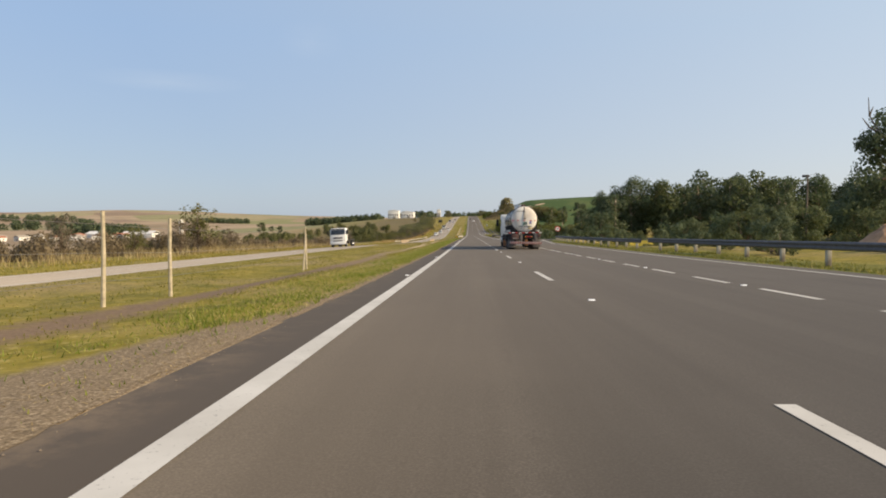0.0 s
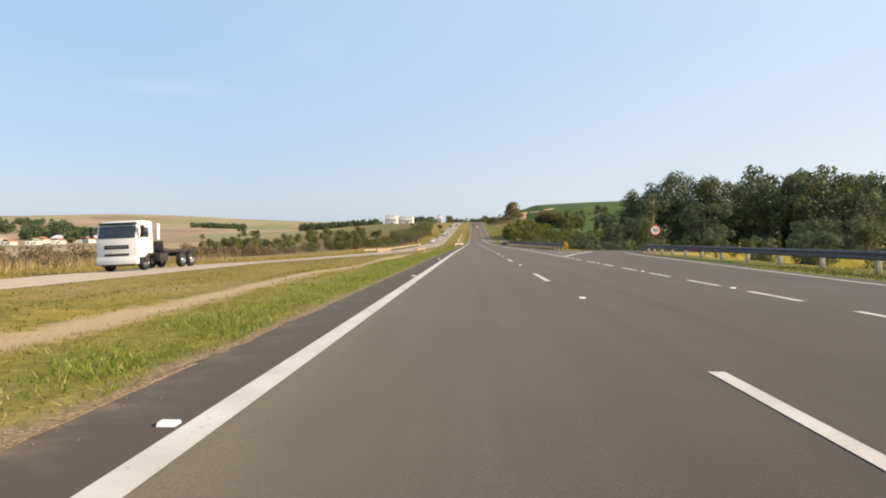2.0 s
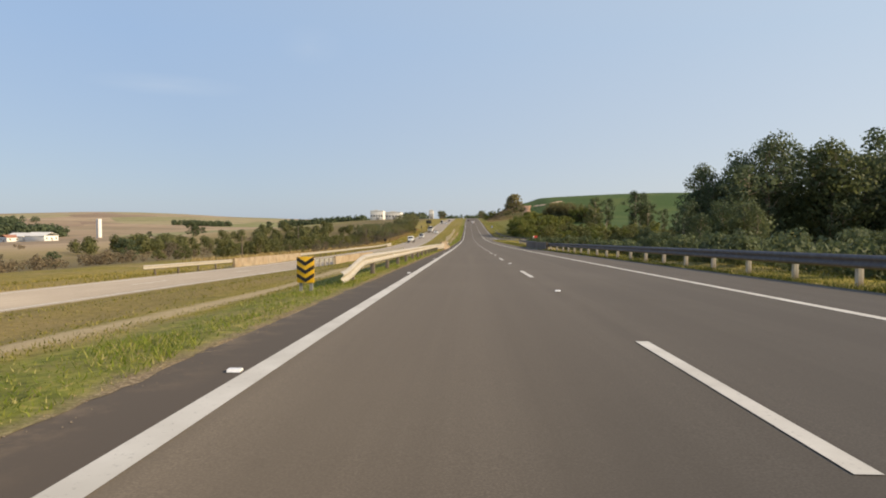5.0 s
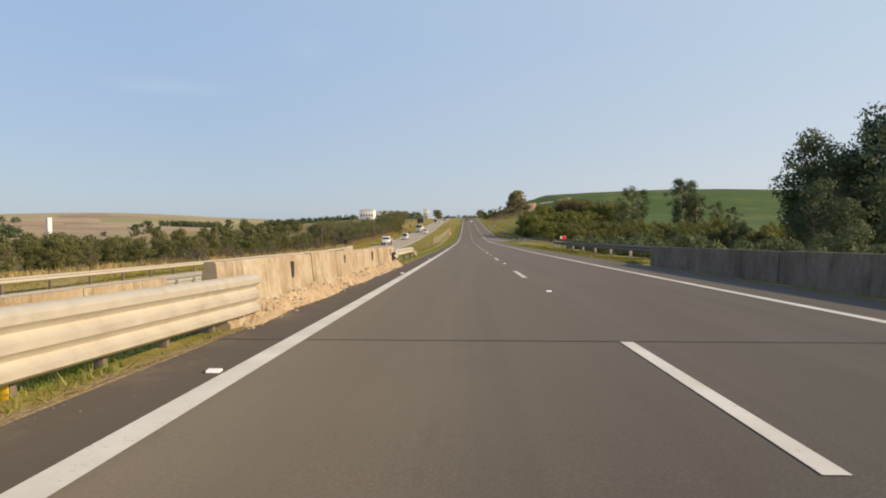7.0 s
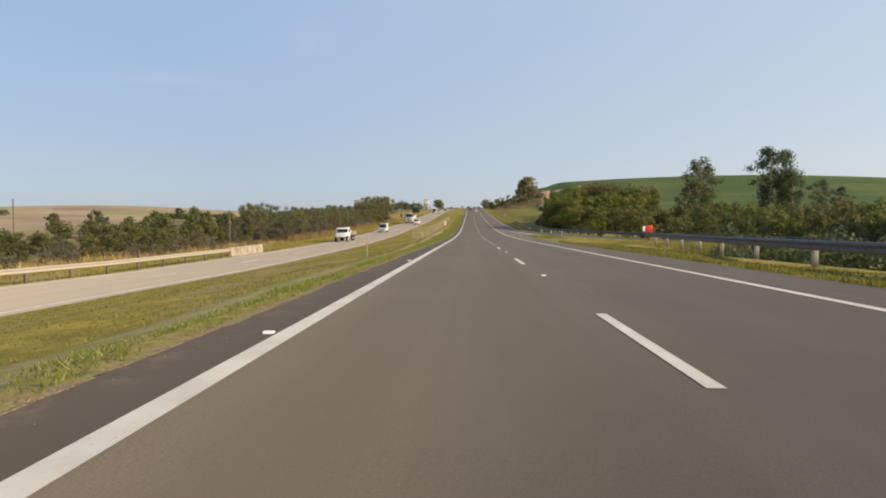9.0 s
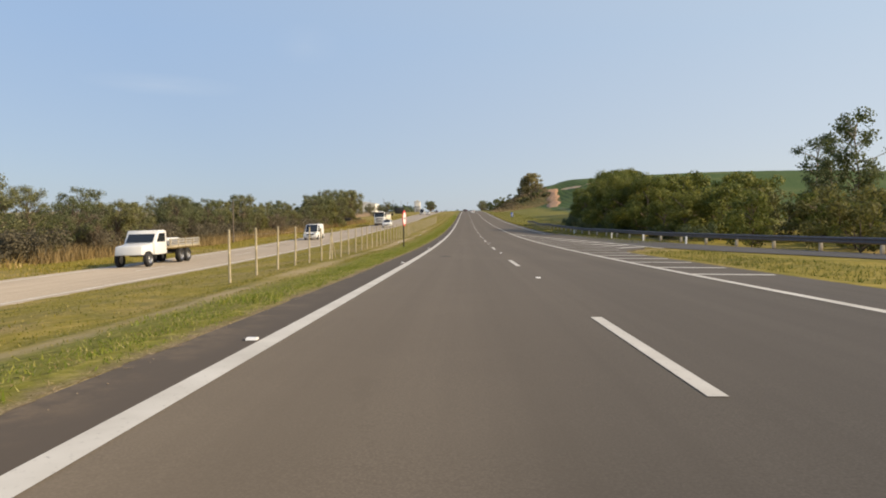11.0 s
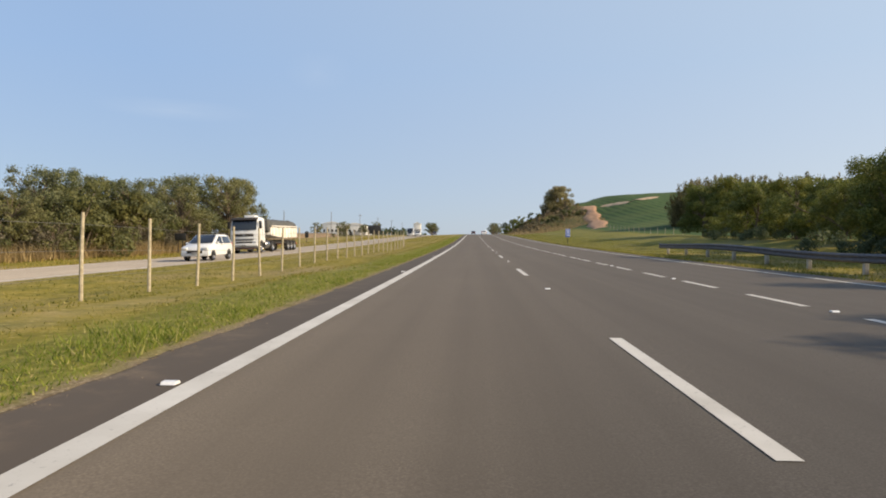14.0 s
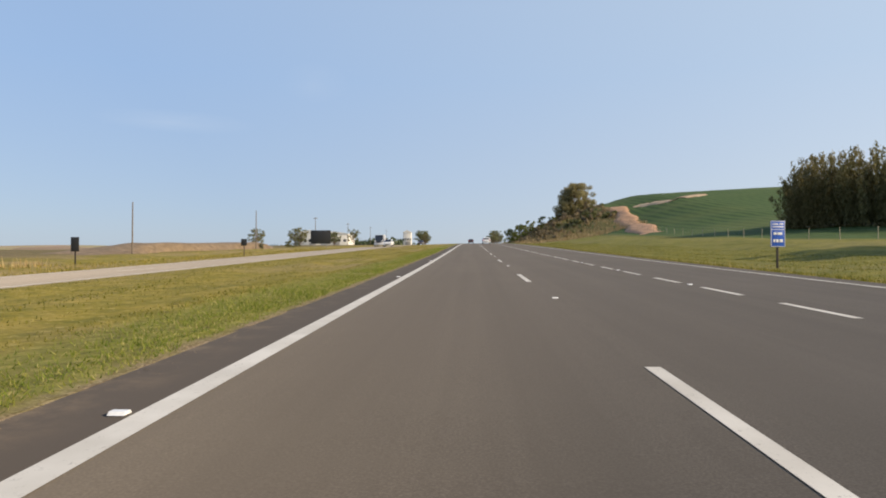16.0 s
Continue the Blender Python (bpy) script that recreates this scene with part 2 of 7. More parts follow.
def asphalt_material(name, tone, warm=(1.0, 0.95, 0.89), lanes=(), shoulder=False):
    m = mat(name, 0.82, 0, 0.2)
    b = m.node_tree.nodes["Principled BSDF"].inputs
    b["Diffuse Roughness"].default_value = 1.0
    if shoulder:
        # a film of road dust
        b["Sheen Weight"].default_value, b["Sheen Roughness"].default_value = 0.048, 0.6
        b["Sheen Tint"].default_value = (1.0, 0.84, 0.66, 1.0)
    v = coord(m)
    x = xyz(m, v)[0]
    fine = noise_fac(m, 70.0, 4, 0.7, v)
    streak = noise_fac(m, 1.0, 4, 0.6, coord(m, (2.4, 0.03, 1.0)))
    big = noise_fac(m, 0.14, 4, 0.65, v)
    c = [tone * k for k in warm]
    col = ramp(m, fine, [(0.3, tuple(0.68 * k for k in c)), (0.5, tuple(c)), (0.72, tuple(1.55 * k for k in c))])
    col = mix(m, col, tuple(0.72 * k for k in c), ramp(m, streak, [(0.42, (0, 0, 0)), (0.7, (0.55, 0.55, 0.55))]))
    col = mix(m, col, tuple(1.3 * k for k in c), ramp(m, big, [(0.48, (0, 0, 0)), (0.7, (0.45, 0.45, 0.45))]))
    # sealed cracks and patches
    vo = nd(m, "ShaderNodeTexVoronoi", Scale=0.11)
    vo.feature = 'DISTANCE_TO_EDGE'
    ln(m, coord(m, (1.0, 0.16, 1.0)), vo.inputs["Vector"])
    crack = calc(m, 'LESS_THAN', calc(m, 'ADD', vo.outputs["Distance"], calc(m, 'MULTIPLY', noise_fac(m, 1.3, 4, 0.7, v), 0.05)), 0.024)
    col = mix(m, col, tuple(0.6 * k for k in c), calc(m, 'MULTIPLY', crack, 0.16))
    for wx in lanes:
        d = span(m, calc(m, 'ABSOLUTE', calc(m, 'SUBTRACT', x, wx)), 0.7, 0.15)
        col = mix(m, col, tuple(0.78 * k for k in c), calc(m, 'MULTIPLY', d, 0.32, True))
    if shoulder:
        col = mix(m, col, (0.034, 0.029, 0.026), calc(m, 'MULTIPLY', calc(m, 'LESS_THAN', x, -0.05), 0.9))
        dirt = calc(m, 'MULTIPLY', span(m, x, -0.25, -0.9), ramp(m, noise_fac(m, 1.7, 6, 0.75, v), [(0.48, (0, 0, 0)), (0.70, (0.7, 0.7, 0.7))]))
        col = mix(m, col, (0.15, 0.115, 0.08), calc(m, 'MULTIPLY', dirt, calc(m, 'LESS_THAN', x, -0.2)))
    base(m, col)
    return m


def line_material():
    m = mat("worn white road paint", 0.75)
    v = coord(m)
    n = noise_fac(m, 24.0, 6, 0.75, v)
    c = ramp(m, noise_fac(m, 1.1, 4, 0.6, v), [(0.3, (0.48, 0.455, 0.395)), (0.7, (0.63, 0.605, 0.54))])
    return base(m, mix(m, c, (0.12, 0.11, 0.10), ramp(m, n, [(0.30, (0.85, 0.85, 0.85)), (0.40, (0, 0, 0))])))


def leaf_material(name, stops, trans=0.3):
    m = mat(name, 0.6, 0, 0.25)
    geo = nd(m, "ShaderNodeNewGeometry")
    info = nd(m, "ShaderNodeObjectInfo")
    c = ramp(m, geo.outputs["Random Per Island"], stops)
    c = mix(m, c, ramp(m, info.outputs["Random"], [(0.0, (0.65, 0.75, 0.65)), (0.5, (1, 1, 1)), (1.0, (1.3, 1.15, 0.8))]), 0.55, 'MULTIPLY')
    base(m, c)
    tr = nd(m, "ShaderNodeBsdfTranslucent")
    ln(m, c, tr.inputs["Color"])
    mx = nd(m, "ShaderNodeMixShader", Fac=trans)
    nodes = m.node_tree.nodes
    ln(m, nodes["Principled BSDF"].outputs[0], mx.inputs[1])
    ln(m, tr.outputs[0], mx.inputs[2])
    ln(m, mx.outputs[0], nodes["Material Output"].inputs["Surface"])
    return m


def concrete_material(name, col, stain, grime=0.7):
    m = mat(name, 0.9, 0, 0.3)
    v = coord(m)
    fine = noise_fac(m, 7.0, 6, 0.7, v)
    run = noise_fac(m, 1.0, 6, 0.75, coord(m, (1.3, 1.3, 0.5)))
    c = ramp(m, fine, [(0.3, tuple((0.72 if grime > 0.5 else 0.93) * k for k in col)), (0.7, tuple((1.15 if grime > 0.5 else 1.03) * k for k in col))])
    c = mix(m, c, stain, ramp(m, run, [(0.45, (0, 0, 0)), (0.68, (0.8, 0.8, 0.8))]))
    c = mix(m, c, stain, ramp(m, noise_fac(m, 0.9, 6, 0.75, v), [(0.48, (0, 0, 0)), (0.62, (0.85, 0.85, 0.85))]))
    drip = calc(m, 'MULTIPLY', noise_fac(m, 1.0, 5, 0.7, coord(m, (7.0, 7.0, 0.22))), noise_fac(m, 0.8, 3, 0.6, v))
    c = mix(m, c, tuple(0.55 * k for k in stain), ramp(m, drip, [(0.24, (0, 0, 0)), (0.36, (grime, grime, grime))]))
    c = mix(m, c, tuple(0.25 * k for k in stain), ramp(m, noise_fac(m, 2.3, 7, 0.8, coord(m, (1.0, 1.0, 0.4))), [(0.60, (0, 0, 0)), (0.72, (grime, grime, grime))]))
    base(m, c)
    return bump(m, fine, 0.5, 0.01)


def metal_material(name, col, rough, metal=1.0, dirt=(0.12, 0.09, 0.06), amount=0.5):
    m = mat(name, rough, metal)
    v = coord(m)
    c = mix(m, col, dirt, ramp(m, noise_fac(m, 3.0, 6, 0.7, v), [(0.48, (0, 0, 0)), (0.75, (amount, amount, amount))]))
    base(m, c)
    r = ramp(m, noise_fac(m, 5.0, 4, 0.6, v), [(0.3, (rough * 0.75,) * 3), (0.7, (min(1, rough * 1.35),) * 3)])
    ln(m, r, m.node_tree.nodes["Principled BSDF"].inputs["Roughness"])
    return m


M_GROUND = ground_material()
M_ASPHALT = asphalt_material("dark weathered asphalt", 0.094, (1.0, 0.855, 0.685), (0.95, 2.65, 4.6, 6.3), True)
M_ASPHALT_OLD = asphalt_material("pale old asphalt", 0.30, (1.0, 0.865, 0.70))
M_ASPHALT_RAMP = asphalt_material("grey ramp asphalt", 0.108, (1.0, 0.91, 0.80))
M_LINE = line_material()
M_ASPHALT_MARK = asphalt_material("asphalt darkened for oil, joints and shadow", 0.062, (1.0, 0.87, 0.74))
M_STUD = simple("reflective stud", (0.8, 0.8, 0.78), 0.35)
M_CONC = concrete_material("stained barrier concrete", (0.41, 0.335, 0.235), (0.29, 0.205, 0.12), 0.65)
M_LEDGE = simple("crumbling earthy concrete", (0.36, 0.26, 0.155), 0.95, var=0.4, scale=5)
# stained concrete, its base colour darkened to stand for the parapet's shade side
M_CONC_SHADE = concrete_material("grimy parapet concrete with shade in its tone", (0.22, 0.18, 0.145), (0.14, 0.11, 0.085))
M_CONC_PALE = concrete_material("pale concrete", (0.50, 0.46, 0.38), (0.25, 0.2, 0.15))
M_RAIL = metal_material("dusty beige guardrail steel", (0.50, 0.45, 0.36), 0.55, 0.35, (0.30, 0.22, 0.14))
M_RAIL_LIGHT = metal_material("pale weathered guardrail steel", (0.36, 0.35, 0.31), 0.6, 0.25, (0.25, 0.22, 0.17))
M_RAIL_GREY = metal_material("dull galvanised steel", (0.12, 0.112, 0.115), 0.72, 0.12, (0.09, 0.075, 0.065))
M_POST = metal_material("weathered steel post", (0.20, 0.16, 0.12), 0.7, 0.3)
M_WOOD = simple("sun-bleached wooden post", (0.42, 0.36, 0.25), 0.9, var=0.35, scale=9)
M_POLE = simple("dark weathered pole", (0.16, 0.13, 0.10), 0.9, var=0.3)
M_WIRE = simple("fence wire", (0.25, 0.23, 0.2), 0.5, 0.6)
M_BARK = simple("grey-brown bark", (0.16, 0.12, 0.085), 0.95, var=0.4, scale=4)
M_BARK_PALE = simple("pale eucalyptus bark", (0.34, 0.28, 0.21), 0.9, var=0.35, scale=2)
# grey-green leaves, lightened so that the colour carries some air haze
M_LEAF_EUC = leaf_material("eucalyptus leaves paled for haze", [(0.0, (0.075, 0.100, 0.052)), (0.6, (0.105, 0.136, 0.070)), (1.0, (0.145, 0.172, 0.090))], 0.45)
M_LEAF_GREEN = leaf_material("fresh green leaves", [(0.0, (0.098, 0.118, 0.030)), (0.6, (0.155, 0.175, 0.040)), (1.0, (0.255, 0.252, 0.068))], 0.42)
M_LEAF_OLIVE = leaf_material("olive dry-season leaves", [(0.0, (0.112, 0.120, 0.046)), (0.6, (0.148, 0.153, 0.056)), (1.0, (0.200, 0.196, 0.078))], 0.45)
M_LEAF_BROWN = leaf_material("grey-brown dry scrub", [(0.0, (0.150, 0.122, 0.086)), (0.6, (0.185, 0.152, 0.106)), (1.0, (0.235, 0.195, 0.135))], 0.45)
M_LEAF_SPARSE = leaf_material("grey-olive thinning leaves", [(0.0, (0.130, 0.140, 0.068)), (0.6, (0.180, 0.190, 0.090)), (1.0, (0.260, 0.255, 0.130))], 0.36)
M_LEAF_BAMBOO = leaf_material("brown-green bamboo leaves", [(0.0, (0.150, 0.128, 0.055)), (0.6, (0.210, 0.180, 0.075)), (1.0, (0.310, 0.260, 0.120))], 0.4)
M_DRYBRUSH = leaf_material("tan dead grass and brush", [(0.0, (0.22, 0.175, 0.10)), (0.6, (0.29, 0.23, 0.13)), (1.0, (0.38, 0.30, 0.18))], 0.45)
M_LEAF_PLUME = leaf_material("golden brown-green plumes", [(0.0, (0.26, 0.225, 0.11)), (0.6, (0.36, 0.305, 0.15)), (1.0, (0.46, 0.39, 0.21))], 0.5)
M_REED = leaf_material("straw-coloured tall grass", [(0.0, (0.20, 0.14, 0.06)), (0.6, (0.36, 0.27, 0.13)), (1.0, (0.5, 0.4, 0.22))], 0.25)
M_GRASS = leaf_material("mown grass blades", [(0.0, (0.115, 0.118, 0.014)), (0.4, (0.21, 0.195, 0.026)), (0.7, (0.33, 0.265, 0.054)), (1.0, (0.50, 0.40, 0.15))], 0.45)
M_LUSH = leaf_material("lush verge grass", [(0.0, (0.12, 0.165, 0.020)), (0.45, (0.215, 0.265, 0.036)), (0.8, (0.36, 0.345, 0.07)), (1.0, (0.54, 0.46, 0.20))], 0.5)
M_VERGE = leaf_material("olive verge grass", [(0.0, (0.075, 0.095, 0.014)), (0.45, (0.14, 0.155, 0.025)), (0.8, (0.24, 0.22, 0.050)), (1.0, (0.40, 0.33, 0.13))], 0.4)
M_SOIL = simple("bare orange soil", (0.42, 0.24, 0.13), 0.95, var=0.35, scale=0.7)
M_DRYEARTH = simple("dry brown earth with dead grass", (0.19, 0.135, 0.08), 0.95, var=0.4, scale=1.2)
M_TRACK = simple("pale earth track", (0.44, 0.32, 0.2), 0.95, var=0.3, scale=0.5)
M_WHITE = simple("white truck paint", (0.74, 0.74, 0.72), 0.35, var=0.06, scale=2)
M_CREAM = concrete_material("grimy cream paint", (0.80, 0.77, 0.70), (0.66, 0.58, 0.48), 0.25)
M_BLACK = simple("black rubber and plastic", (0.018, 0.018, 0.018), 0.75, var=0.3)
M_CHASSIS = simple("grimy dark chassis", (0.035, 0.03, 0.027), 0.8, var=0.4)
M_GLASS = simple("dark vehicle glass", (0.02, 0.024, 0.028), 0.06, var=0.05, spec=0.8)
M_STEEL = metal_material("polished stainless tank", (0.50, 0.51, 0.54), 0.20, 1.0, (0.30, 0.26, 0.21), 0.25)
M_RIB = metal_material("dark tank hoop", (0.13, 0.13, 0.14), 0.4, 0.8)
M_HUB = metal_material("steel wheel", (0.5, 0.5, 0.5), 0.35, 1.0, (0.2, 0.16, 0.12))
M_RED = simple("red reflective", (0.55, 0.03, 0.025), 0.4, var=0.1)
M_RUST = simple("rusty red-brown frame", (0.085, 0.042, 0.034), 0.7, var=0.3)
M_MUDFLAP = simple("brown mud flap", (0.30, 0.14, 0.06), 0.8, var=0.25)
M_AMBER = simple("amber lamp lens", (0.75, 0.28, 0.03), 0.3, var=0.1)
M_LENS = simple("clear lamp lens", (0.7, 0.7, 0.68), 0.1, var=0.05)
M_TAPE_WHITE = simple("dirty white reflective tape", (0.42, 0.36, 0.32), 0.6, var=0.35, scale=5)
M_TAPE_RED = simple("dirty red reflective tape", (0.24, 0.05, 0.045), 0.6, var=0.35, scale=5)
M_FRAME = simple("grimy grey steel frame", (0.12, 0.105, 0.095), 0.75, var=0.35, scale=4)
M_SOOT = simple("brown soot streak", (0.16, 0.12, 0.09), 0.9, var=0.4, scale=9)
M_SIGN_WHITE = simple("white sign face", (0.78, 0.78, 0.76), 0.45, var=0.06)
M_SIGN_RED = simple("red sign face", (0.60, 0.035, 0.03), 0.45, var=0.08)
M_SIGN_BLUE = simple("blue sign face", (0.02, 0.10, 0.48), 0.4, var=0.06)
M_SIGN_YELLOW = simple("yellow sign face", (0.80, 0.46, 0.02), 0.45, var=0.08)
M_SIGN_BACK = simple("dark sign back", (0.025, 0.025, 0.025), 0.6, var=0.2)
M_INK = simple("black print", (0.015, 0.015, 0.015), 0.5, var=0.1)
M_GREYBAR = simple("grey print", (0.28, 0.27, 0.25), 0.5, var=0.1)
M_GOLD = simple("ochre print", (0.45, 0.30, 0.06), 0.5, var=0.1)
M_PURPLE = simple("purple print", (0.13, 0.09, 0.32), 0.5, var=0.1)
M_TEAL = simple("green and teal print", (0.03, 0.14, 0.11), 0.5, var=0.1)
# tanker rims: the shadow side's darkness is put into the steel's colour
M_RIM_SHADE = simple("steel rim darkened for shade", (0.10, 0.09, 0.08), 0.55, 0.4, var=0.4, scale=6)
M_TARP = simple("dark load tarpaulin", (0.085, 0.086, 0.08), 0.85, var=0.25)
M_ROOF = simple("clay roof", (0.38, 0.17, 0.10), 0.9, var=0.25)
M_WALL = simple("whitewashed wall", (0.72, 0.70, 0.65), 0.85, var=0.1)
M_DARKCAR = simple("dark car paint", (0.06, 0.035, 0.035), 0.3, var=0.1)
M_SILVER = simple("silver car paint", (0.5, 0.5, 0.5), 0.35, var=0.1)
# ---- helpers for meshes ----
def sm(a, b, x):
    t = np.clip((x - a) / (b - a), 0, 1)
    return t * t * (3 - 2 * t)


def raw_mesh(name, v, f, material, smooth=False):
    """A mesh from arrays: v (n, 3), f (m, k) with k corners a face."""
    me = bpy.data.meshes.new(name)
    v = np.ascontiguousarray(v, np.float32)
    f = np.ascontiguousarray(f, np.int32)
    me.vertices.add(len(v))
    me.vertices.foreach_set("co", v.ravel())
    me.loops.add(f.size)
    me.loops.foreach_set("vertex_index", f.ravel())
    me.polygons.add(len(f))
    me.polygons.foreach_set("loop_start", np.arange(len(f), dtype=np.int32) * f.shape[1])
    me.update(calc_edges=True)
    me.validate()
    if material:
        me.materials.append(material)
    if smooth:
        me.shade_smooth()
    else:
        me.shade_flat()
    return me


def grid_mesh(name, xs, ys, zfun, material, smooth=True):
    X, Y = np.meshgrid(xs, ys)
    v = np.stack([X, Y, zfun(X, Y)], -1).reshape(-1, 3)
    nx, ny = len(xs), len(ys)
    i = (np.arange(ny - 1)[:, None] * nx + np.arange(nx - 1)).ravel()
    return raw_mesh(name, v, np.stack([i, i + 1, i + nx + 1, i + nx], 1), material, smooth)


def strip(name, s0, s1, xa, xb, lift, step, material, zf=None, thick=0.0):
    """A band along the road from xa to xb (numbers or functions of s), with edges that go down by thick."""
    zf = zf or (lambda x, s: zr(s))
    s = np.unique(np.append(np.arange(s0, s1, step), s1)).astype(float)
    a = xa(s) if callable(xa) else np.full_like(s, xa)
    b = xb(s) if callable(xb) else np.full_like(s, xb)
    rowsv = [np.stack([a, s, zf(a, s) + lift], 1), np.stack([b, s, zf(b, s) + lift], 1)]
    n = len(s)
    i = np.arange(n - 1)
    f = [np.stack([i, i + n, i + n + 1, i + 1], 1)]
    if thick:
        rowsv = [rowsv[0] - (0, 0, thick), rowsv[0], rowsv[1], rowsv[1] - (0, 0, thick)]
        f = [np.stack([i + k * n, i + (k + 1) * n, i + (k + 1) * n + 1, i + k * n + 1], 1) for k in range(3)]
    return raw_mesh(name, np.concatenate(rowsv), np.concatenate(f), material)


class Shape:
    """Gathers primitives into one mesh."""

    def __init__(self):
        self.bm = bmesh.new()

    def _take(self, verts, m, bev=0.0, seg=2):
        bmesh.ops.transform(self.bm, matrix=m, verts=verts)
        if bev:
            edges = {e for v in verts for e in v.link_edges}
            bmesh.ops.bevel(self.bm, geom=list(edges), offset=bev, segments=seg, affect='EDGES', profile=0.5)
        return self

    def box(self, c, size, bev=0.0, rx=0, ry=0, rz=0):
        v = bmesh.ops.create_cube(self.bm, size=1)["verts"]
        return self._take(v, pose(*c, rx, ry, rz) @ Matrix.Diagonal((*size, 1)), bev)

    def cyl(self, c, r, h, axis="z", n=24, r2=None, bev=0.0):
        v = bmesh.ops.create_cone(self.bm, cap_ends=True, segments=n, radius1=r, radius2=r if r2 is None else r2, depth=h)["verts"]
        turn = {"z": (0, 0, 0), "x": (0, 90, 0), "y": (-90, 0, 0)}[axis]
        return self._take(v, pose(*c, *turn), bev, 1)

    def prism(self, pts, axis, a, b, bev=0.0):
        """A polygon pts, in the plane square to axis, drawn out from a to b."""
        put = {"x": lambda p, k: (k, p[0], p[1]), "y": lambda p, k: (p[0], k, p[1]), "z": lambda p, k: (p[0], p[1], k)}[axis]
        lo = [self.bm.verts.new(put(p, a)) for p in pts]
        hi = [self.bm.verts.new(put(p, b)) for p in pts]
        n = len(pts)
        self.bm.faces.new(lo)
        self.bm.faces.new(hi[::-1])
        for i in range(n):
            self.bm.faces.new((lo[i], hi[i], hi[(i + 1) % n], lo[(i + 1) % n]))
        return self._take(lo + hi, Matrix.Identity(4), bev)

    def taper(self, z0, z1, k):
        """Draws the sides in above z0, by k at z1."""
        for v in self.bm.verts:
            if v.co.z > z0:
                v.co.x *= 1 - k * (v.co.z - z0) / (z1 - z0)
        return self

    def tube(self, pts, r, n=8):
        """A round bar through pts; r may be a list."""
        pts = [Vector(p) for p in pts]
        rad = r if isinstance(r, (list, tuple)) else [r] * len(pts)
        rings = []
        for i, p in enumerate(pts):
            d = (pts[min(i + 1, len(pts) - 1)] - pts[max(i - 1, 0)]).normalized()
            u = d.cross(Vector((0.3, 0.9, 0.2)) if abs(d.z) > 0.9 else Vector((0, 0, 1))).normalized()
            w = d.cross(u)
            rings.append([self.bm.verts.new(p + (u * math.cos(2 * math.pi * k / n) + w * math.sin(2 * math.pi * k / n)) * rad[i]) for k in range(n)])
        for a, b in zip(rings, rings[1:]):
            for k in range(n):
                self.bm.faces.new((a[k], a[(k + 1) % n], b[(k + 1) % n], b[k]))
        self.bm.faces.new(rings[0][::-1])
        self.bm.faces.new(rings[-1])
        return self

    def lathe(self, prof, n=48, axis="y", loop=False):
        """prof: (along, radius) pairs, turned round the axis through the origin; loop: a ring with a hole."""
        rings = []
        for a, r in prof:
            ring = []
            for k in range(n):
                c, s = math.cos(2 * math.pi * k / n), math.sin(2 * math.pi * k / n)
                ring.append(self.bm.verts.new({"y": (r * c, a, r * s), "x": (a, r * c, r * s), "z": (r * c, r * s, a)}[axis]))
            rings.append(ring)
        for a, b in zip(rings, rings[1:] + rings[:1] if loop else rings[1:]):
            for k in range(n):
                self.bm.faces.new((a[k], a[(k + 1) % n], b[(k + 1) % n], b[k]))
        if not loop:
            self.bm.faces.new(rings[0])
            self.bm.faces.new(rings[-1][::-1])
        return self

    def mesh(self, name, material, smooth=True):
        bmesh.ops.recalc_face_normals(self.bm, faces=self.bm.faces)
        me = bpy.data.meshes.new(name)
        self.bm.to_mesh(me)
        self.bm.free()
        me.materials.append(material)
        if smooth:
            me.shade_smooth()
            me.set_sharp_from_angle(angle=0.6)
        return me


def part(name, shape, material, parent, label="", at=None):
    """One mesh object under a thing or a part."""
    me = shape.mesh(name, material) if isinstance(shape, Shape) else shape
    ob = new(name, me)
    ob.parent = parent
    if at is not None:
        ob.location = at
    return tagged(ob, label)


def thing(name, label, category, group="", at=(0, 0, 0), rz=0.0, rx=0.0):
    ob = new(name)
    ob.empty_display_size = 0.2
    ob.matrix_basis = pose(*at, rx, 0, rz)
    return tagged(ob, label, category, group)


# ---- the lie of the land ----
DZ_AT = [-400, 60, 110, 150, 230, 330, 400, 460, 1000]
DZ = [-0.3, -0.35, -0.45, -0.9, -1.5, -1.6, -0.9, -0.35, -0.3]
OX0, OX1 = -21.2, -12.5


def zopp(s):
    """Height of the opposite carriageway's median edge."""
    return zr(s) + np.interp(s, DZ_AT, DZ)


def crossfall(s):
    """Slope of the opposite carriageway, down and away from the median."""
    return np.interp(s, [60, 130, 230, 300, 400, 530], [0.042, 0.048, 0.02, 0.012, 0.026, 0.032])


def opposite(x, s):
    """Height of the opposite carriageway at x."""
    return zopp(s) - crossfall(s) * np.clip(OX1 - x, 0, OX1 - OX0)


RIGHT_AT = [-400, 92, 113, 125, 131, 137, 140, 150, 180, 230, 360, 385, 390, 400, 446, 4000]
RIGHT = [12.6, 12.6, 14.5, 15.8, 16.2, 14.2, 10.7, 10.5, 10.2, 9.5, 9.6, 9.8, 12.3, 13.0, 12.6, 12.6]


def xright(s):
    """Right-hand edge of the asphalt."""
    return np.interp(s, RIGHT_AT, RIGHT)


EXIT = [(10.6, 96), (11.6, 112), (13.0, 122), (15.2, 132), (19.0, 141), (25.5, 148), (36, 152.5), (60, 155)]
ENTRY = [(60, 338), (44, 345), (31, 356), (22.5, 371), (17.4, 386), (14.2, 401), (11.6, 420), (10.4, 440)]


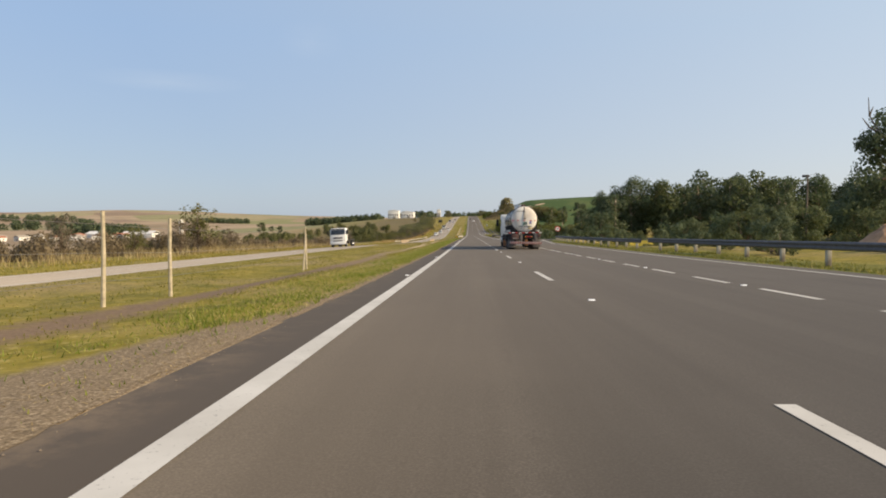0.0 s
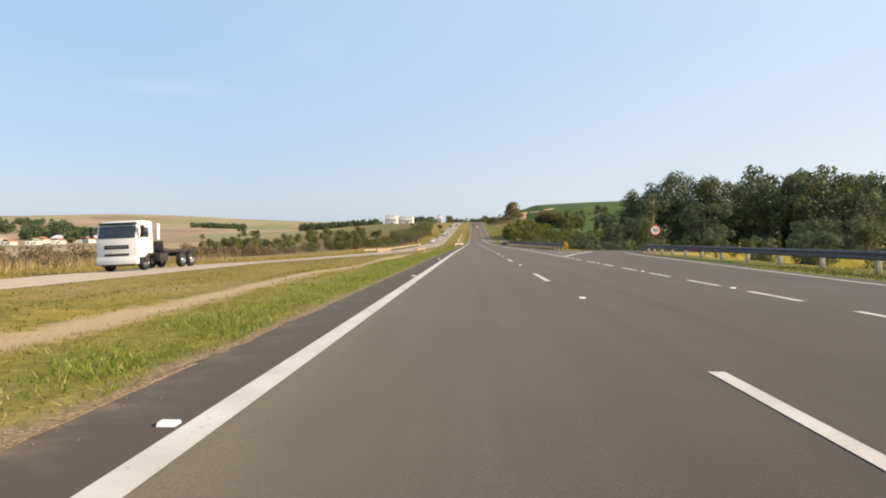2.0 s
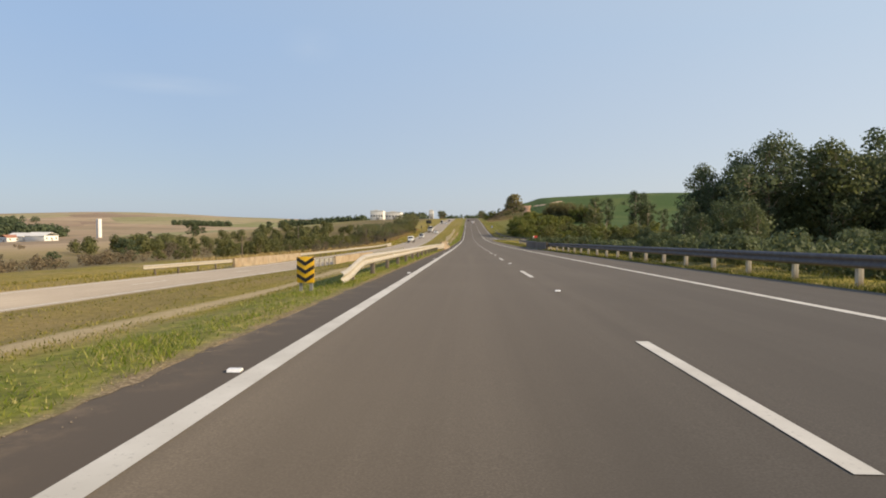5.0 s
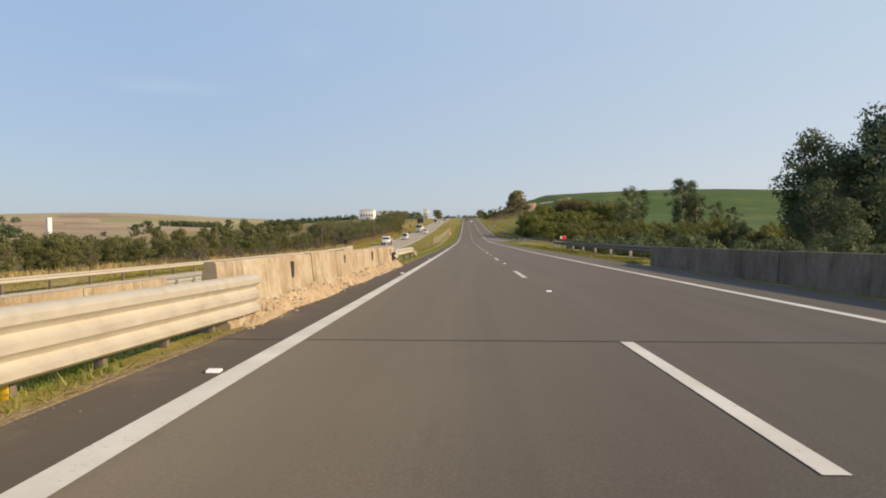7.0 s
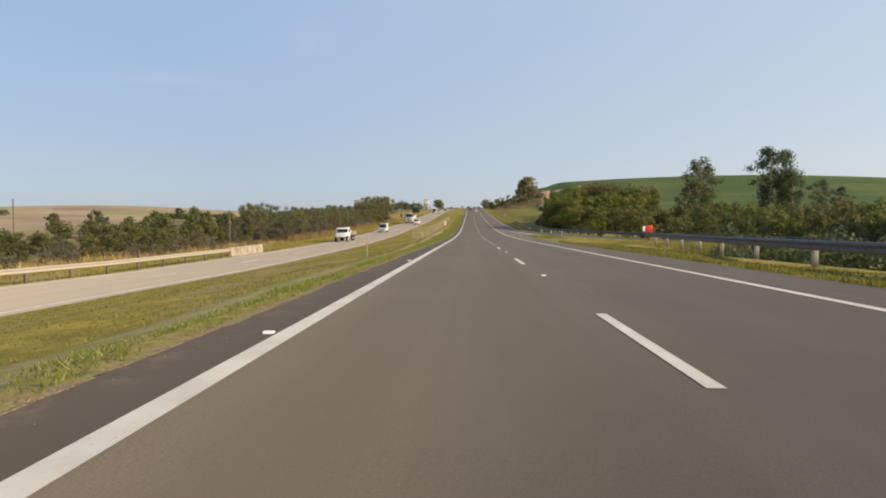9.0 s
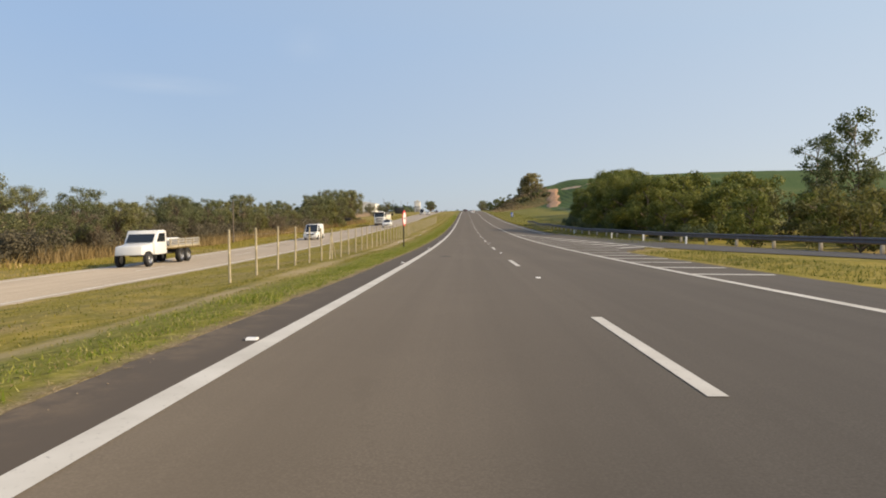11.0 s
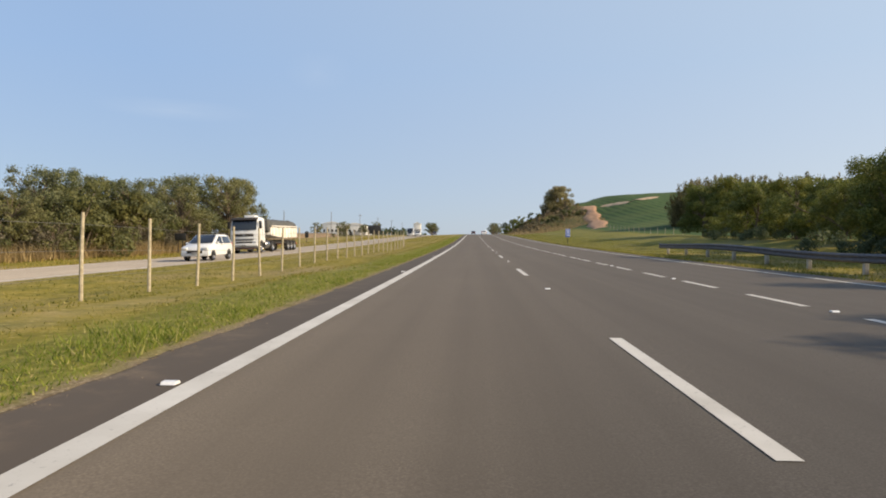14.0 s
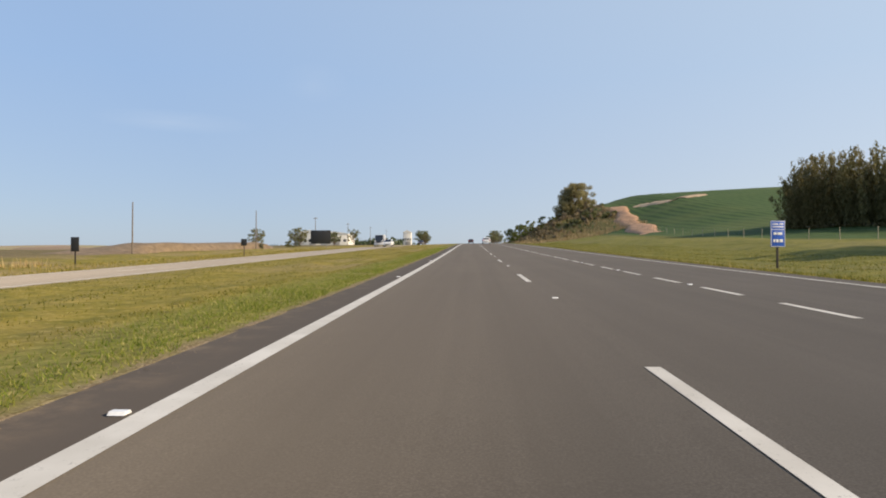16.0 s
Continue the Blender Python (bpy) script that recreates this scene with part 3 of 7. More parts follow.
def smooth_path(pts, n):
    """n points on a curve through pts."""
    p = np.array(pts, float)
    t = np.concatenate([[0], np.cumsum(np.hypot(*np.diff(p, axis=0).T))])
    g = np.gradient(p, t, axis=0)
    q = np.linspace(0, t[-1], n)
    j = np.clip(np.searchsorted(t, q) - 1, 0, len(t) - 2)
    h = (t[j + 1] - t[j])[:, None]
    u = ((q - t[j])[:, None]) / h
    return ((2 * u ** 3 - 3 * u ** 2 + 1) * p[j] + (u ** 3 - 2 * u ** 2 + u) * h * g[j] + (3 * u ** 2 - 2 * u ** 3) * p[j + 1] + (u ** 3 - u ** 2) * h * g[j + 1])


RAMPS = [smooth_path(EXIT, 60), smooth_path(ENTRY, 60)]


def ramp_z(x, s):
    """Height of the ramps: they leave the carriageway's level slowly."""
    return zr(s) - 0.008 - 0.02 * np.clip(x - 16.5, 0, None)


def land(x, s):
    x, s = np.broadcast_arrays(np.asarray(x, float), np.asarray(s, float))
    road, opp = zr(s), opposite(x, s)
    rip = 0.05 * np.sin(x * 1.7 + s * 0.31) + 0.06 * np.sin(x * 0.6 - s * 0.17)
    # median
    m = np.clip((-1.0 - x) / (-1.0 - OX1 - 0.2), 0, 1)
    med = road * (1 - m) + opp * m - 0.04 * np.sin(np.pi * m) + rip * np.sin(np.pi * m)
    z = np.where(x < -0.9, med, road)
    # beyond the opposite carriageway: verge, then the valley
    far = OX0 - x
    val = -12.5 + (8.5 + 6.0 * sm(640, 900, s)) * sm(430, 600, s) * (1 - 0.8 * sm(60, 240, far)) + 2.0 * np.sin(s / 140.0) * sm(40, 200, far)
    roll = 4.0 * np.sin(s / 310.0 + x / 420.0) * sm(150, 700, far) - 6.0 * sm(150, 420, far) + 72.0 * sm(900, 3300, far + s * 0.25) + 9.0 * np.sin(x / 460.0 + s / 700.0) * sm(500, 1300, far)
    w = sm(10.0, 80.0, far)
    left = (opp - 0.12 + rip) * (1 - w) + (val + roll) * w
    z = np.where(far > 0, left, np.where(x < OX1 + 0.2, opp, z))
    # right-hand side: low ground by the stream, a hill past it, a cut bank
    fr = x - xright(s)
    dip = -5.0 * sm(3.5, 18, fr) * sm(60, 140, s) * (1 - sm(330, 430, s))
    hill = 25.7 * np.exp(-((x - 222) / 220.0) ** 2 / 2 - ((s - 824) / 100.0) ** 2 / 2) * sm(14, 64, fr) * sm(380, 520, s)
    far_r = 14.0 * sm(260, 1500, fr) * (1 - 0.4 * np.sin(s / 400.0))
    bank = 1.0 * sm(6, 20, fr) * sm(440, 500, s)
    d = np.sqrt(((x - 41) / 28.0) ** 2 + ((s - 785) / 80.0) ** 2)
    lump = 1.0 + 0.12 * np.sin(x * 0.35 + s * 0.11) + 0.08 * np.sin(s * 0.3 - x * 0.2)
    mound = 6.0 * (1 - sm(0.15, 1.0, d)) * sm(0.5, 10, fr) * lump
    right = road - 0.10 * sm(0, 1.5, fr) + dip + hill + far_r + bank + mound + rip * sm(0.5, 3, fr)
    if np.ndim(x):
        near = (x > 5) & (x < 80) & (s > 80) & (s < 460)
        if near.any():
            px, ps = x[near], s[near]
            dist = np.full(px.shape, 1e9)
            for p in RAMPS:
                for q in p[::2]:
                    dist = np.minimum(dist, np.hypot(px - q[0], ps - q[1]))
            k = 1 - sm(3.8, 9.0, dist)
            right = right.copy()
            right[near] = right[near] * (1 - k) + (ramp_z(px, ps) - 0.03) * k
    z = np.where(fr > 0, right, z)
    under = np.where((x > -0.85) & (fr < -0.1), 1, 0) + np.where((x < OX1 - 0.1) & (x > OX0 + 0.1), 1, 0)
    return z - 0.14 * under


def spaced(a, b, near, grow):
    out, d = [a], near
    while out[-1] < b:
        out.append(out[-1] + d)
        d *= grow
    return out


def land1(x, s):
    return float(land(np.array([x]), np.array([s]))[0])


gx = np.unique(np.round(np.concatenate([np.arange(-30, 30.01, 0.6), [-0.9, -0.85, OX0, OX0 + 0.1, OX1, OX1 - 0.1], spaced(30, 2600, 1.0, 1.085), -np.array(spaced(30, 4200, 1.0, 1.085))]), 3))
gy = np.unique(np.round(np.concatenate([-np.array(spaced(20, 500, 6.0, 1.2)), np.arange(-20, 900, 2.5), spaced(900, 4900, 4.0, 1.08)]), 3))
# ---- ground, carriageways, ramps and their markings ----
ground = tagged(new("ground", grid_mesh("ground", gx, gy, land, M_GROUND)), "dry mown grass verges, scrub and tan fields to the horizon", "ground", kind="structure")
road = tagged(new("road", strip("road", -300, 1500, -0.9, xright, 0.0, 2.0, M_ASPHALT, thick=0.12)), "dark weathered asphalt motorway carriageway", "road", kind="structure")
road_opposite = tagged(new("road", strip("road", -300, 1500, OX0, OX1, 0.0, 2.0, M_ASPHALT_OLD, opposite, 0.12)), "pale old asphalt of the opposite carriageway", "road", kind="structure")


def ribbon(path, half, lift, material, name, zf=ramp_z):
    p = np.array(path)
    d = np.gradient(p, axis=0)
    d /= np.hypot(d[:, 0], d[:, 1])[:, None]
    nrm = np.stack([d[:, 1], -d[:, 0]], 1)
    a, b = p - nrm * half, p + nrm * half
    n = len(p)
    v = [np.column_stack([q, zf(q[:, 0], q[:, 1]) + lift]) for q in (a, b)]
    i = np.arange(n - 1)
    return raw_mesh(name, np.concatenate(v), np.stack([i, i + n, i + n + 1, i + 1], 1), material)


tagged(new("road", ribbon(RAMPS[0], 2.9, 0.0, M_ASPHALT_RAMP, "road")), "grey asphalt exit ramp curving off the motorway", "road", kind="structure")
tagged(new("road", ribbon(RAMPS[1], 2.9, 0.0, M_ASPHALT_RAMP, "road")), "grey asphalt entry ramp joining the motorway", "road", kind="structure")

PAINT = 0.006
part("edge_line", strip("edge_line", -300, 340, -0.11, 0.11, PAINT, 2.0, M_LINE), None, road)
part("edge_line", strip("edge_line", 340, 1500, -0.11, 0.11, PAINT, 2.0, M_LINE), None, road)
GX = 7.50
out_x = lambda s: np.interp(s, [84, 113, 125], [11.58, 13.6, 14.9])
part("edge_line", strip("edge_line", 110, 433, GX - 0.10, GX + 0.10, PAINT, 2.0, M_LINE), None, road)
part("edge_line", strip("edge_line", -300, 84, 11.58, 11.74, PAINT, 2.0, M_LINE), None, road)
part("edge_line", strip("edge_line", 84, 125, out_x, lambda s: out_x(s) + 0.16, PAINT, 2.0, M_LINE), None, road)
part("edge_line", strip("edge_line", 432, 1500, 11.58, 11.74, PAINT, 2.0, M_LINE), None, road)
for x0, x1 in ((-13.15, -12.97), (-20.3, -20.12)):
    part("edge_line", strip("edge_line", -300, 1500, x0, x1, PAINT, 2.0, M_LINE, opposite), None, road_opposite)


def dash(x, s, parent, w=0.14, length=4.0, zf=None):
    return part("lane_dash", strip("lane_dash", s - length, s, x - w / 2, x + w / 2, PAINT, 1.0, M_LINE, zf), None, parent)


def stud(x, s, parent, zf=zr):
    sh = Shape().prism([(-0.05, 0), (0.05, 0), (0.03, 0.022), (-0.03, 0.022)], "x", -0.055, 0.055)
    return part("reflector_stud", sh, M_STUD, parent, at=(x, s, float(zf(s)) + PAINT))


for k in range(-4, 62):
    s = 16.0 * k + DASH
    dash(3.6, s, road)
    if -3 < s < 640:
        stud(-0.20, s + 14.0 + float(np.interp(s + 14, [0, 425, 435, 470, 500], [0.25, 0.25, -0.6, -0.5, 0.3])), road)
        stud(3.64, s + 6.9, road)
    dash(-16.6, s, road_opposite, zf=opposite)


# short dashes of the speed-change lanes
for x, first, last, step in ((7.5, -26.2, 109.0, 3.97), (7.5, 454.2, 760.0, 4.0)):
    for s in np.arange(first, last, step):
        dash(x, s, road, 0.15, 2.3)
        stud(x, s + 0.85, road) if -10 < s < 640 and s % 8 < 4 else None
part("edge_line", strip("edge_line", 433, 451, GX - 0.08, GX + 0.08, PAINT, 2.0, M_LINE), None, road)


def quad_band(p, q, w, parent, name="gore_stripe"):
    """A painted stripe from p to q on the carriageway."""
    p, q = np.array(p, float), np.array(q, float)
    n = np.array([-(q - p)[1], (q - p)[0]]) / np.hypot(*(q - p)) * w / 2
    c = np.array([p - n, q - n, q + n, p + n])
    v = np.column_stack([c, zr(c[:, 1]) + PAINT + 0.002])
    return part(name, raw_mesh(name, v, [[0, 1, 2, 3]], M_LINE), None, road)


# exit gore: a triangle of cross stripes between the edge line and the ramp
quad_band((7.55, 109.8), (9.3, 117.0), 0.28, road, "gore_line")
quad_band((9.3, 117.0), (13.2, 131.0), 0.24, road, "gore_line")
for i, (s, xb) in enumerate(((114.9, 8.7), (118.5, 9.7), (122.2, 10.7), (125.6, 11.7), (129.0, 12.6), (132.4, 13.0))):
    quad_band((GX, s), (xb, s + 0.25), 0.34, road)
for s, x1 in ((136.4, 12.6), (139.6, 10.9), (143.4, 10.2), (146.8, 10.0), (150.2, 9.8), (153.4, 9.6), (156.6, 9.4), (159.8, 9.2)):
    quad_band((GX, s), (x1, s - 1.7), 0.2, road)
# entry gore: stripes that bend into a wide foot on the ramp's edge line
GORE = ((13.0, 388.8), (12.4, 400.5), (11.2, 410.0), (9.7, 419.5), (8.5, 427.0), (7.55, 433.0))
for p, q in zip(GORE, GORE[1:]):
    quad_band(p, q, 0.2, road, "gore_line")
for s, xb in ((368.3, 9.4), (371.3, 9.4), (374.4, 9.5), (377.3, 9.6), (380.2, 9.6), (383.2, 9.7), (386.8, 10.0)):
    quad_band((GX, s), (xb, s - 0.4), 0.34, road)
for s in (391.0, 394.5, 397.7, 401.1, 404.3, 407.6, 411.4, 415.4, 420.2, 424.4):
    line = float(np.interp(s + 1.0, [q[1] for q in GORE], [q[0] for q in GORE]))
    knee = GX + 0.60 * (line - GX)
    drop = 0.45 * (knee - GX)
    quad_band((GX, s), (knee, s - drop), 0.27, road)
    quad_band((knee - 0.12, s - drop - 0.1), (line, s + 0.9), max(0.06, min(0.62, 0.22 * (line - GX))), road)
# dark oil stains on the lanes; the thin third one paints a shadow's tip
def stain(x, s, w, length, seed):
    r = np.random.default_rng(seed)
    a = np.linspace(0, 2 * np.pi, 29)[:-1]
    k = 1 + 0.28 * np.sin(a * 3 + seed) + 0.22 * np.sin(a * 5 + 2 * seed) + r.normal(scale=0.10, size=28)
    px, ps = np.append(x + 0.5 * w * k * np.cos(a), x), np.append(s + 0.5 * length * k * np.sin(a), s)
    i = np.arange(28)
    return part("stain", raw_mesh("stain", np.column_stack([px, ps, zr(ps) + 0.003]), np.stack([i, (i + 1) % 28, np.full(28, 28)], 1), M_ASPHALT_MARK), None, road)


for i, (x, s, w, length) in enumerate(((1.12, 379.8, 0.5, 1.1), (1.25, 434.1, 0.22, 0.7), (0.75, 434.5, 1.0, 0.12))):
    stain(x, s, w, length, i + 3)
# bridge joints and a patched strip in the surface
for s in (232.2, 253.6):
    part("bridge_joint", strip("bridge_joint", s, s + 0.035, -0.85, 9.4, 0.004, 0.035, M_ASPHALT_MARK), None, road)


# ---- guardrails and barriers ----
def offset_path(s0, s1, xf, step, zf):
    s = np.arange(s0, s1 + 0.01, step)
    x = np.array([xf(q) if callable(xf) else xf for q in s])
    return np.column_stack([x, s, zf(x, s)])


def sweep(path, prof, name, material, side=1.0):
    """A profile (across, up) drawn along a path."""
    p = np.array(path)
    d = np.gradient(p[:, :2], axis=0)
    d /= np.hypot(d[:, 0], d[:, 1])[:, None]
    nrm = np.stack([d[:, 1], -d[:, 0]], 1) * side
    k, n = len(prof), len(p)
    v = np.concatenate([np.column_stack([p[:, :2] + nrm * a, p[:, 2] + u]) for a, u in prof])
    f = []
    i = np.arange(n - 1)
    for j in range(k):
        j2 = (j + 1) % k
        f.append(np.stack([i + j * n, i + 1 + j * n, i + 1 + j2 * n, i + j2 * n], 1))
    ends = [np.arange(k) * n, np.arange(k)[::-1] * n + n - 1]
    me = raw_mesh(name, v, np.concatenate(f), material, True)
    bm = bmesh.new()
    bm.from_mesh(me)
    bm.verts.ensure_lookup_table()
    for e in ends:
        bm.faces.new([bm.verts[q] for q in e])
    bmesh.ops.recalc_face_normals(bm, faces=bm.faces)
    bm.to_mesh(me)
    bm.free()
    me.set_sharp_from_angle(angle=0.7)
    return me


W_BEAM = [(0.0, 0.43), (0.05, 0.45), (0.085, 0.49), (0.085, 0.53), (0.03, 0.57), (0.02, 0.60), (0.03, 0.63), (0.085, 0.67), (0.085, 0.71), (0.05, 0.75), (0.0, 0.77),
          (-0.006, 0.77), (0.044, 0.745), (0.078, 0.705), (0.078, 0.675), (0.022, 0.635), (0.012, 0.60), (0.022, 0.565), (0.078, 0.525), (0.078, 0.495), (0.044, 0.455), (-0.006, 0.43)]


T_BEAM = [(0.0, 0.24), (0.05, 0.25), (0.085, 0.28), (0.085, 0.33), (0.03, 0.37), (0.02, 0.395), (0.03, 0.42), (0.085, 0.46), (0.085, 0.52), (0.03, 0.56), (0.02, 0.585), (0.03, 0.61), (0.085, 0.65), (0.085, 0.71), (0.05, 0.75), (0.0, 0.77)]
T_BEAM += [(a - 0.008, u) for a, u in T_BEAM[::-1]]


def guardrail(label, path, side, spacing, m_beam, m_post, post_w=0.14, reflect=True, posts_out=0.0, prof=None, strips=0):
    """A steel beam on posts along a path; side 1 faces right of it."""
    g = tagged(new("guardrail"), label, "guardrail", "guardrails")
    part("beam", sweep(path, prof or W_BEAM, "beam", m_beam, side), None, g)
    p = np.array(path)
    t = np.concatenate([[0], np.cumsum(np.hypot(*np.diff(p[:, :2], axis=0).T))])
    me = Shape().box((0, 0, 0.22), (post_w, post_w * 0.8, 0.96), 0.012).mesh("post", m_post)
    rf = Shape().prism([(-0.05, -0.05), (0.05, -0.05), (0.05, 0.05), (-0.05, 0.05)], "x", -0.012, 0.012, 0.004).mesh("reflector", M_STUD)
    for i, q in enumerate(np.arange(spacing * 0.5, t[-1], spacing)):
        c = [np.interp(q, t, p[:, j]) for j in range(3)]
        post = part("post", me, None, g, at=(c[0] - side * (0.07 + posts_out), c[1], c[2]))
        if i < strips:
            part("reflective_strip", Shape().box((0, -post_w * 0.4 - 0.006, 0.14), (0.07, 0.008, 0.30), 0.002), M_SIGN_YELLOW, post, "yellow reflective strip")
        if reflect and i % 2 == 0:
            r = part("reflector", rf, None, g, at=(c[0] + side * 0.05, c[1] + 1.2, c[2] + 0.60))
    return g


zroad = lambda x, s: zr(np.asarray(s)) - 0.03
zlow = lambda x, s: zr(np.asarray(s)) - 0.13


def droop(path, length=3.6, end=True):
    """The last metres of a rail turn down to the ground."""
    p = np.array(path)
    d = np.hypot(*(p[:, :2] - (p[-1] if end else p[0])[:2]).T)
    p[:, 2] -= 0.35 * (1 - sm(0.0, length, d))
    return p


# median side
guardrail("dusty beige steel guardrail on brown posts in the median", droop(offset_path(177.3, 227.4, lambda s: float(np.interp(s, [222, 227.5], [-1.45, -1.40])), 0.5, zlow), 4, False), 1.0, 4.0, M_RAIL, M_POST)
guardrail("dusty beige three-ridged steel rail bolted to the bridge barrier", offset_path(226.9, 233.9, lambda s: float(np.interp(s, [227, 233.4], [-1.39, -1.00])), 0.5, zlow), 1.0, 1.05, M_RAIL, M_POST, 0.09, False, prof=T_BEAM, strips=3)
guardrail("dusty beige steel guardrail with a turned-down end", droop(offset_path(251.2, 269, lambda s: float(np.interp(s, [252.0, 256.0], [-1.0, -1.45])), 0.6, zlow)), 1.0, 4.0, M_RAIL, M_POST)
# opposite carriageway
guardrail("beige steel guardrail along the opposite carriageway's outer edge", offset_path(252, 352, -22.0, 2.0, opposite), 1.0, 4.0, M_RAIL, M_POST, reflect=False)
guardrail("beige steel guardrail along the opposite carriageway's outer edge", offset_path(208, 226, -22.0, 2.0, opposite), 1.0, 4.0, M_RAIL, M_POST, reflect=False)
guardrail("weathered steel guardrail on the opposite carriageway's median edge", offset_path(255, 302, -12.0, 2.0, opposite), -1.0, 2.0, M_RAIL_LIGHT, M_CONC_PALE, reflect=False)
guardrail("weathered steel guardrail on the opposite carriageway's median edge", offset_path(216, 228, -12.0, 2.0, opposite), -1.0, 2.0, M_RAIL_LIGHT, M_CONC_PALE, reflect=False)
# right-hand edge
rx1 = lambda s: float(np.interp(s, [138.8, 141, 165, 200, 225, 232], [11.5, 11.5, 11.4, 11.0, 10.7, 10.2]))
guardrail("dull grey guardrail on pale stubby posts", offset_path(138.8, 232, rx1, 1.0, zroad), -1.0, 3.1, M_RAIL_GREY, M_CONC_PALE, 0.155, False, 0.02)
rx2 = lambda s: float(np.interp(s, [253, 262, 298, 307, 313, 320, 330, 350], [10.2, 12.2, 12.7, 13.0, 13.6, 14.5, 16.1, 18.7]))
guardrail("dull grey guardrail on pale stubby posts", offset_path(252.2, 352, rx2, 1.0, zroad), -1.0, 6.1, M_RAIL_GREY, M_CONC_PALE, 0.17, False, 0.02)
ex = smooth_path([(15.6, 58), (15.7, 90), (16.1, 108), (16.9, 121), (18.4, 132.5)], 70)
guardrail("dull grey guardrail on pale posts beside the exit ramp", droop(np.column_stack([ex, ramp_z(ex[:, 0], ex[:, 1]) - 0.03]), 5.0), -1.0, 3.8, M_RAIL_GREY, M_CONC_PALE, 0.19, False, 0.02)
ex = smooth_path([(15.6, -40), (15.6, 0), (15.6, 56)], 50)
guardrail("dull grey guardrail on pale posts behind a grass strip", np.column_stack([ex, zr(ex[:, 1]) + 0.04]), -1.0, 3.8, M_RAIL_GREY, M_CONC_PALE, 0.19, False, 0.02)
ex = smooth_path([(40, 352), (29, 365), (22.5, 380), (19.0, 398), (17.0, 420), (16.0, 460), (15.8, 498)], 130)
guardrail("dull grey guardrail along the merging lane", np.column_stack([ex, land(ex[:, 0], ex[:, 1]) + 0.02]), -1.0, 3.9, M_RAIL_GREY, M_CONC_PALE, 0.17, False, 0.02)

JERSEY = [(0.25, -0.1), (0.25, 0.10), (0.22, 0.12), (0.13, 0.34), (0.08, 0.83), (0.06, 0.86), (-0.06, 0.86), (-0.08, 0.83), (-0.13, 0.34), (-0.25, 0.10), (-0.25, -0.1)]
WALL = [(0.14, -0.1), (0.14, 0.08), (0.10, 0.85), (-0.10, 0.85), (-0.14, 0.08), (-0.14, -0.1)]


def barrier(label, x, s0, s1, prof, material, zf, side=1.0, length=5.3, holes=False):
    """Cast concrete units end to end; every unit is a part."""
    b = tagged(new("concrete_barrier"), label, "barrier", "bridge barriers")
    n = max(1, round((s1 - s0) / length))
    step = (s1 - s0) / n
    for i in range(n):
        a, c = s0 + i * step + 0.012, s0 + (i + 1) * step - 0.012
        s = np.linspace(a, c, 8)
        lean = 0.015 * math.sin(i * 2.3)
        u = part("barrier_unit", sweep(np.column_stack([np.full(8, x + lean), s, zf(np.full(8, x), s) + 0.01 * math.sin(i * 1.7)]), prof, "barrier_unit", material, side), None, b)
        if holes:
            q = a + 0.70 * step
            part("drain_slot", Shape().box((x + 0.105, q, float(zf(np.array([x]), np.array([q]))[0]) + 0.62), (0.03, 0.14, 0.28), 0.008), M_BLACK, u, "dark drain slot")
    return b


barrier("stained ochre concrete median barrier on the bridge", -1.22, 232.9, 252.3, JERSEY, M_CONC, zroad, 1.0, 5.4, True)
barrier("grimy concrete parapet of the bridge, coloured dark for its shade side", 10.05, 230.5, 254.0, WALL, M_CONC_SHADE, zroad, 1.0, 6.0)
barrier("pale concrete parapet of the opposite bridge", -21.8, 226, 252, WALL, M_CONC, opposite, 1.0, 6.5)
barrier("stained concrete parapet on the opposite bridge's median side", -12.1, 228.5, 255, WALL, M_CONC, opposite, 1.0, 6.5)
barrier("short pale concrete end block by the opposite guardrail", -22.0, 352, 362, WALL, M_CONC_PALE, opposite, 1.0, 5.0)

# crumbled ledge and rubble at the foot of the median barrier
brng = np.random.default_rng(41)
ledge_s = np.arange(232.6, 252.6, 0.09)
ledge_q = np.linspace(0, 1, 9)
LS, LQ = np.meshgrid(ledge_s, ledge_q, indexing="ij")
rough = brng.normal(scale=0.012, size=LS.shape) + 0.03 * np.sin(LS * 2.1 + LQ * 3) * np.sin(LS * 0.7) + 0.02 * np.sin(LS * 6.3)
LX = -0.80 - 0.24 * LQ + 0.04 * np.sin(LS * 1.3) * (1 - LQ)
LZ = zr(LS) - 0.02 + 0.25 * sm(232.5, 235.0, LS) * LQ ** 0.8 * (1 + 0.15 * np.sin(LS * 1.7)) + rough * LQ ** 0.5
n_q = len(ledge_q)
li = (np.arange(len(ledge_s) - 1)[:, None] * n_q + np.arange(n_q - 1)).ravel()
tagged(new("broken_ledge", raw_mesh("broken_ledge", np.stack([LX, LS, LZ], -1).reshape(-1, 3), np.stack([li, li + 1, li + n_q + 1, li + n_q], 1), M_LEDGE)), "crumbled earthy concrete ledge along the foot of the median barrier", "ledge", kind="structure")
rub_n = 420
rub_q = brng.uniform(0, 1, rub_n)
rub_s = brng.uniform(232.8, 252.4, rub_n)
rub_r = brng.uniform(0.008, 0.045, rub_n) * brng.uniform(0.4, 1.0, rub_n)
octa = np.array([(1, 0, 0), (0, 1, 0), (-1, 0, 0), (0, -1, 0), (0, 0, 0.7), (0, 0, -0.7)])
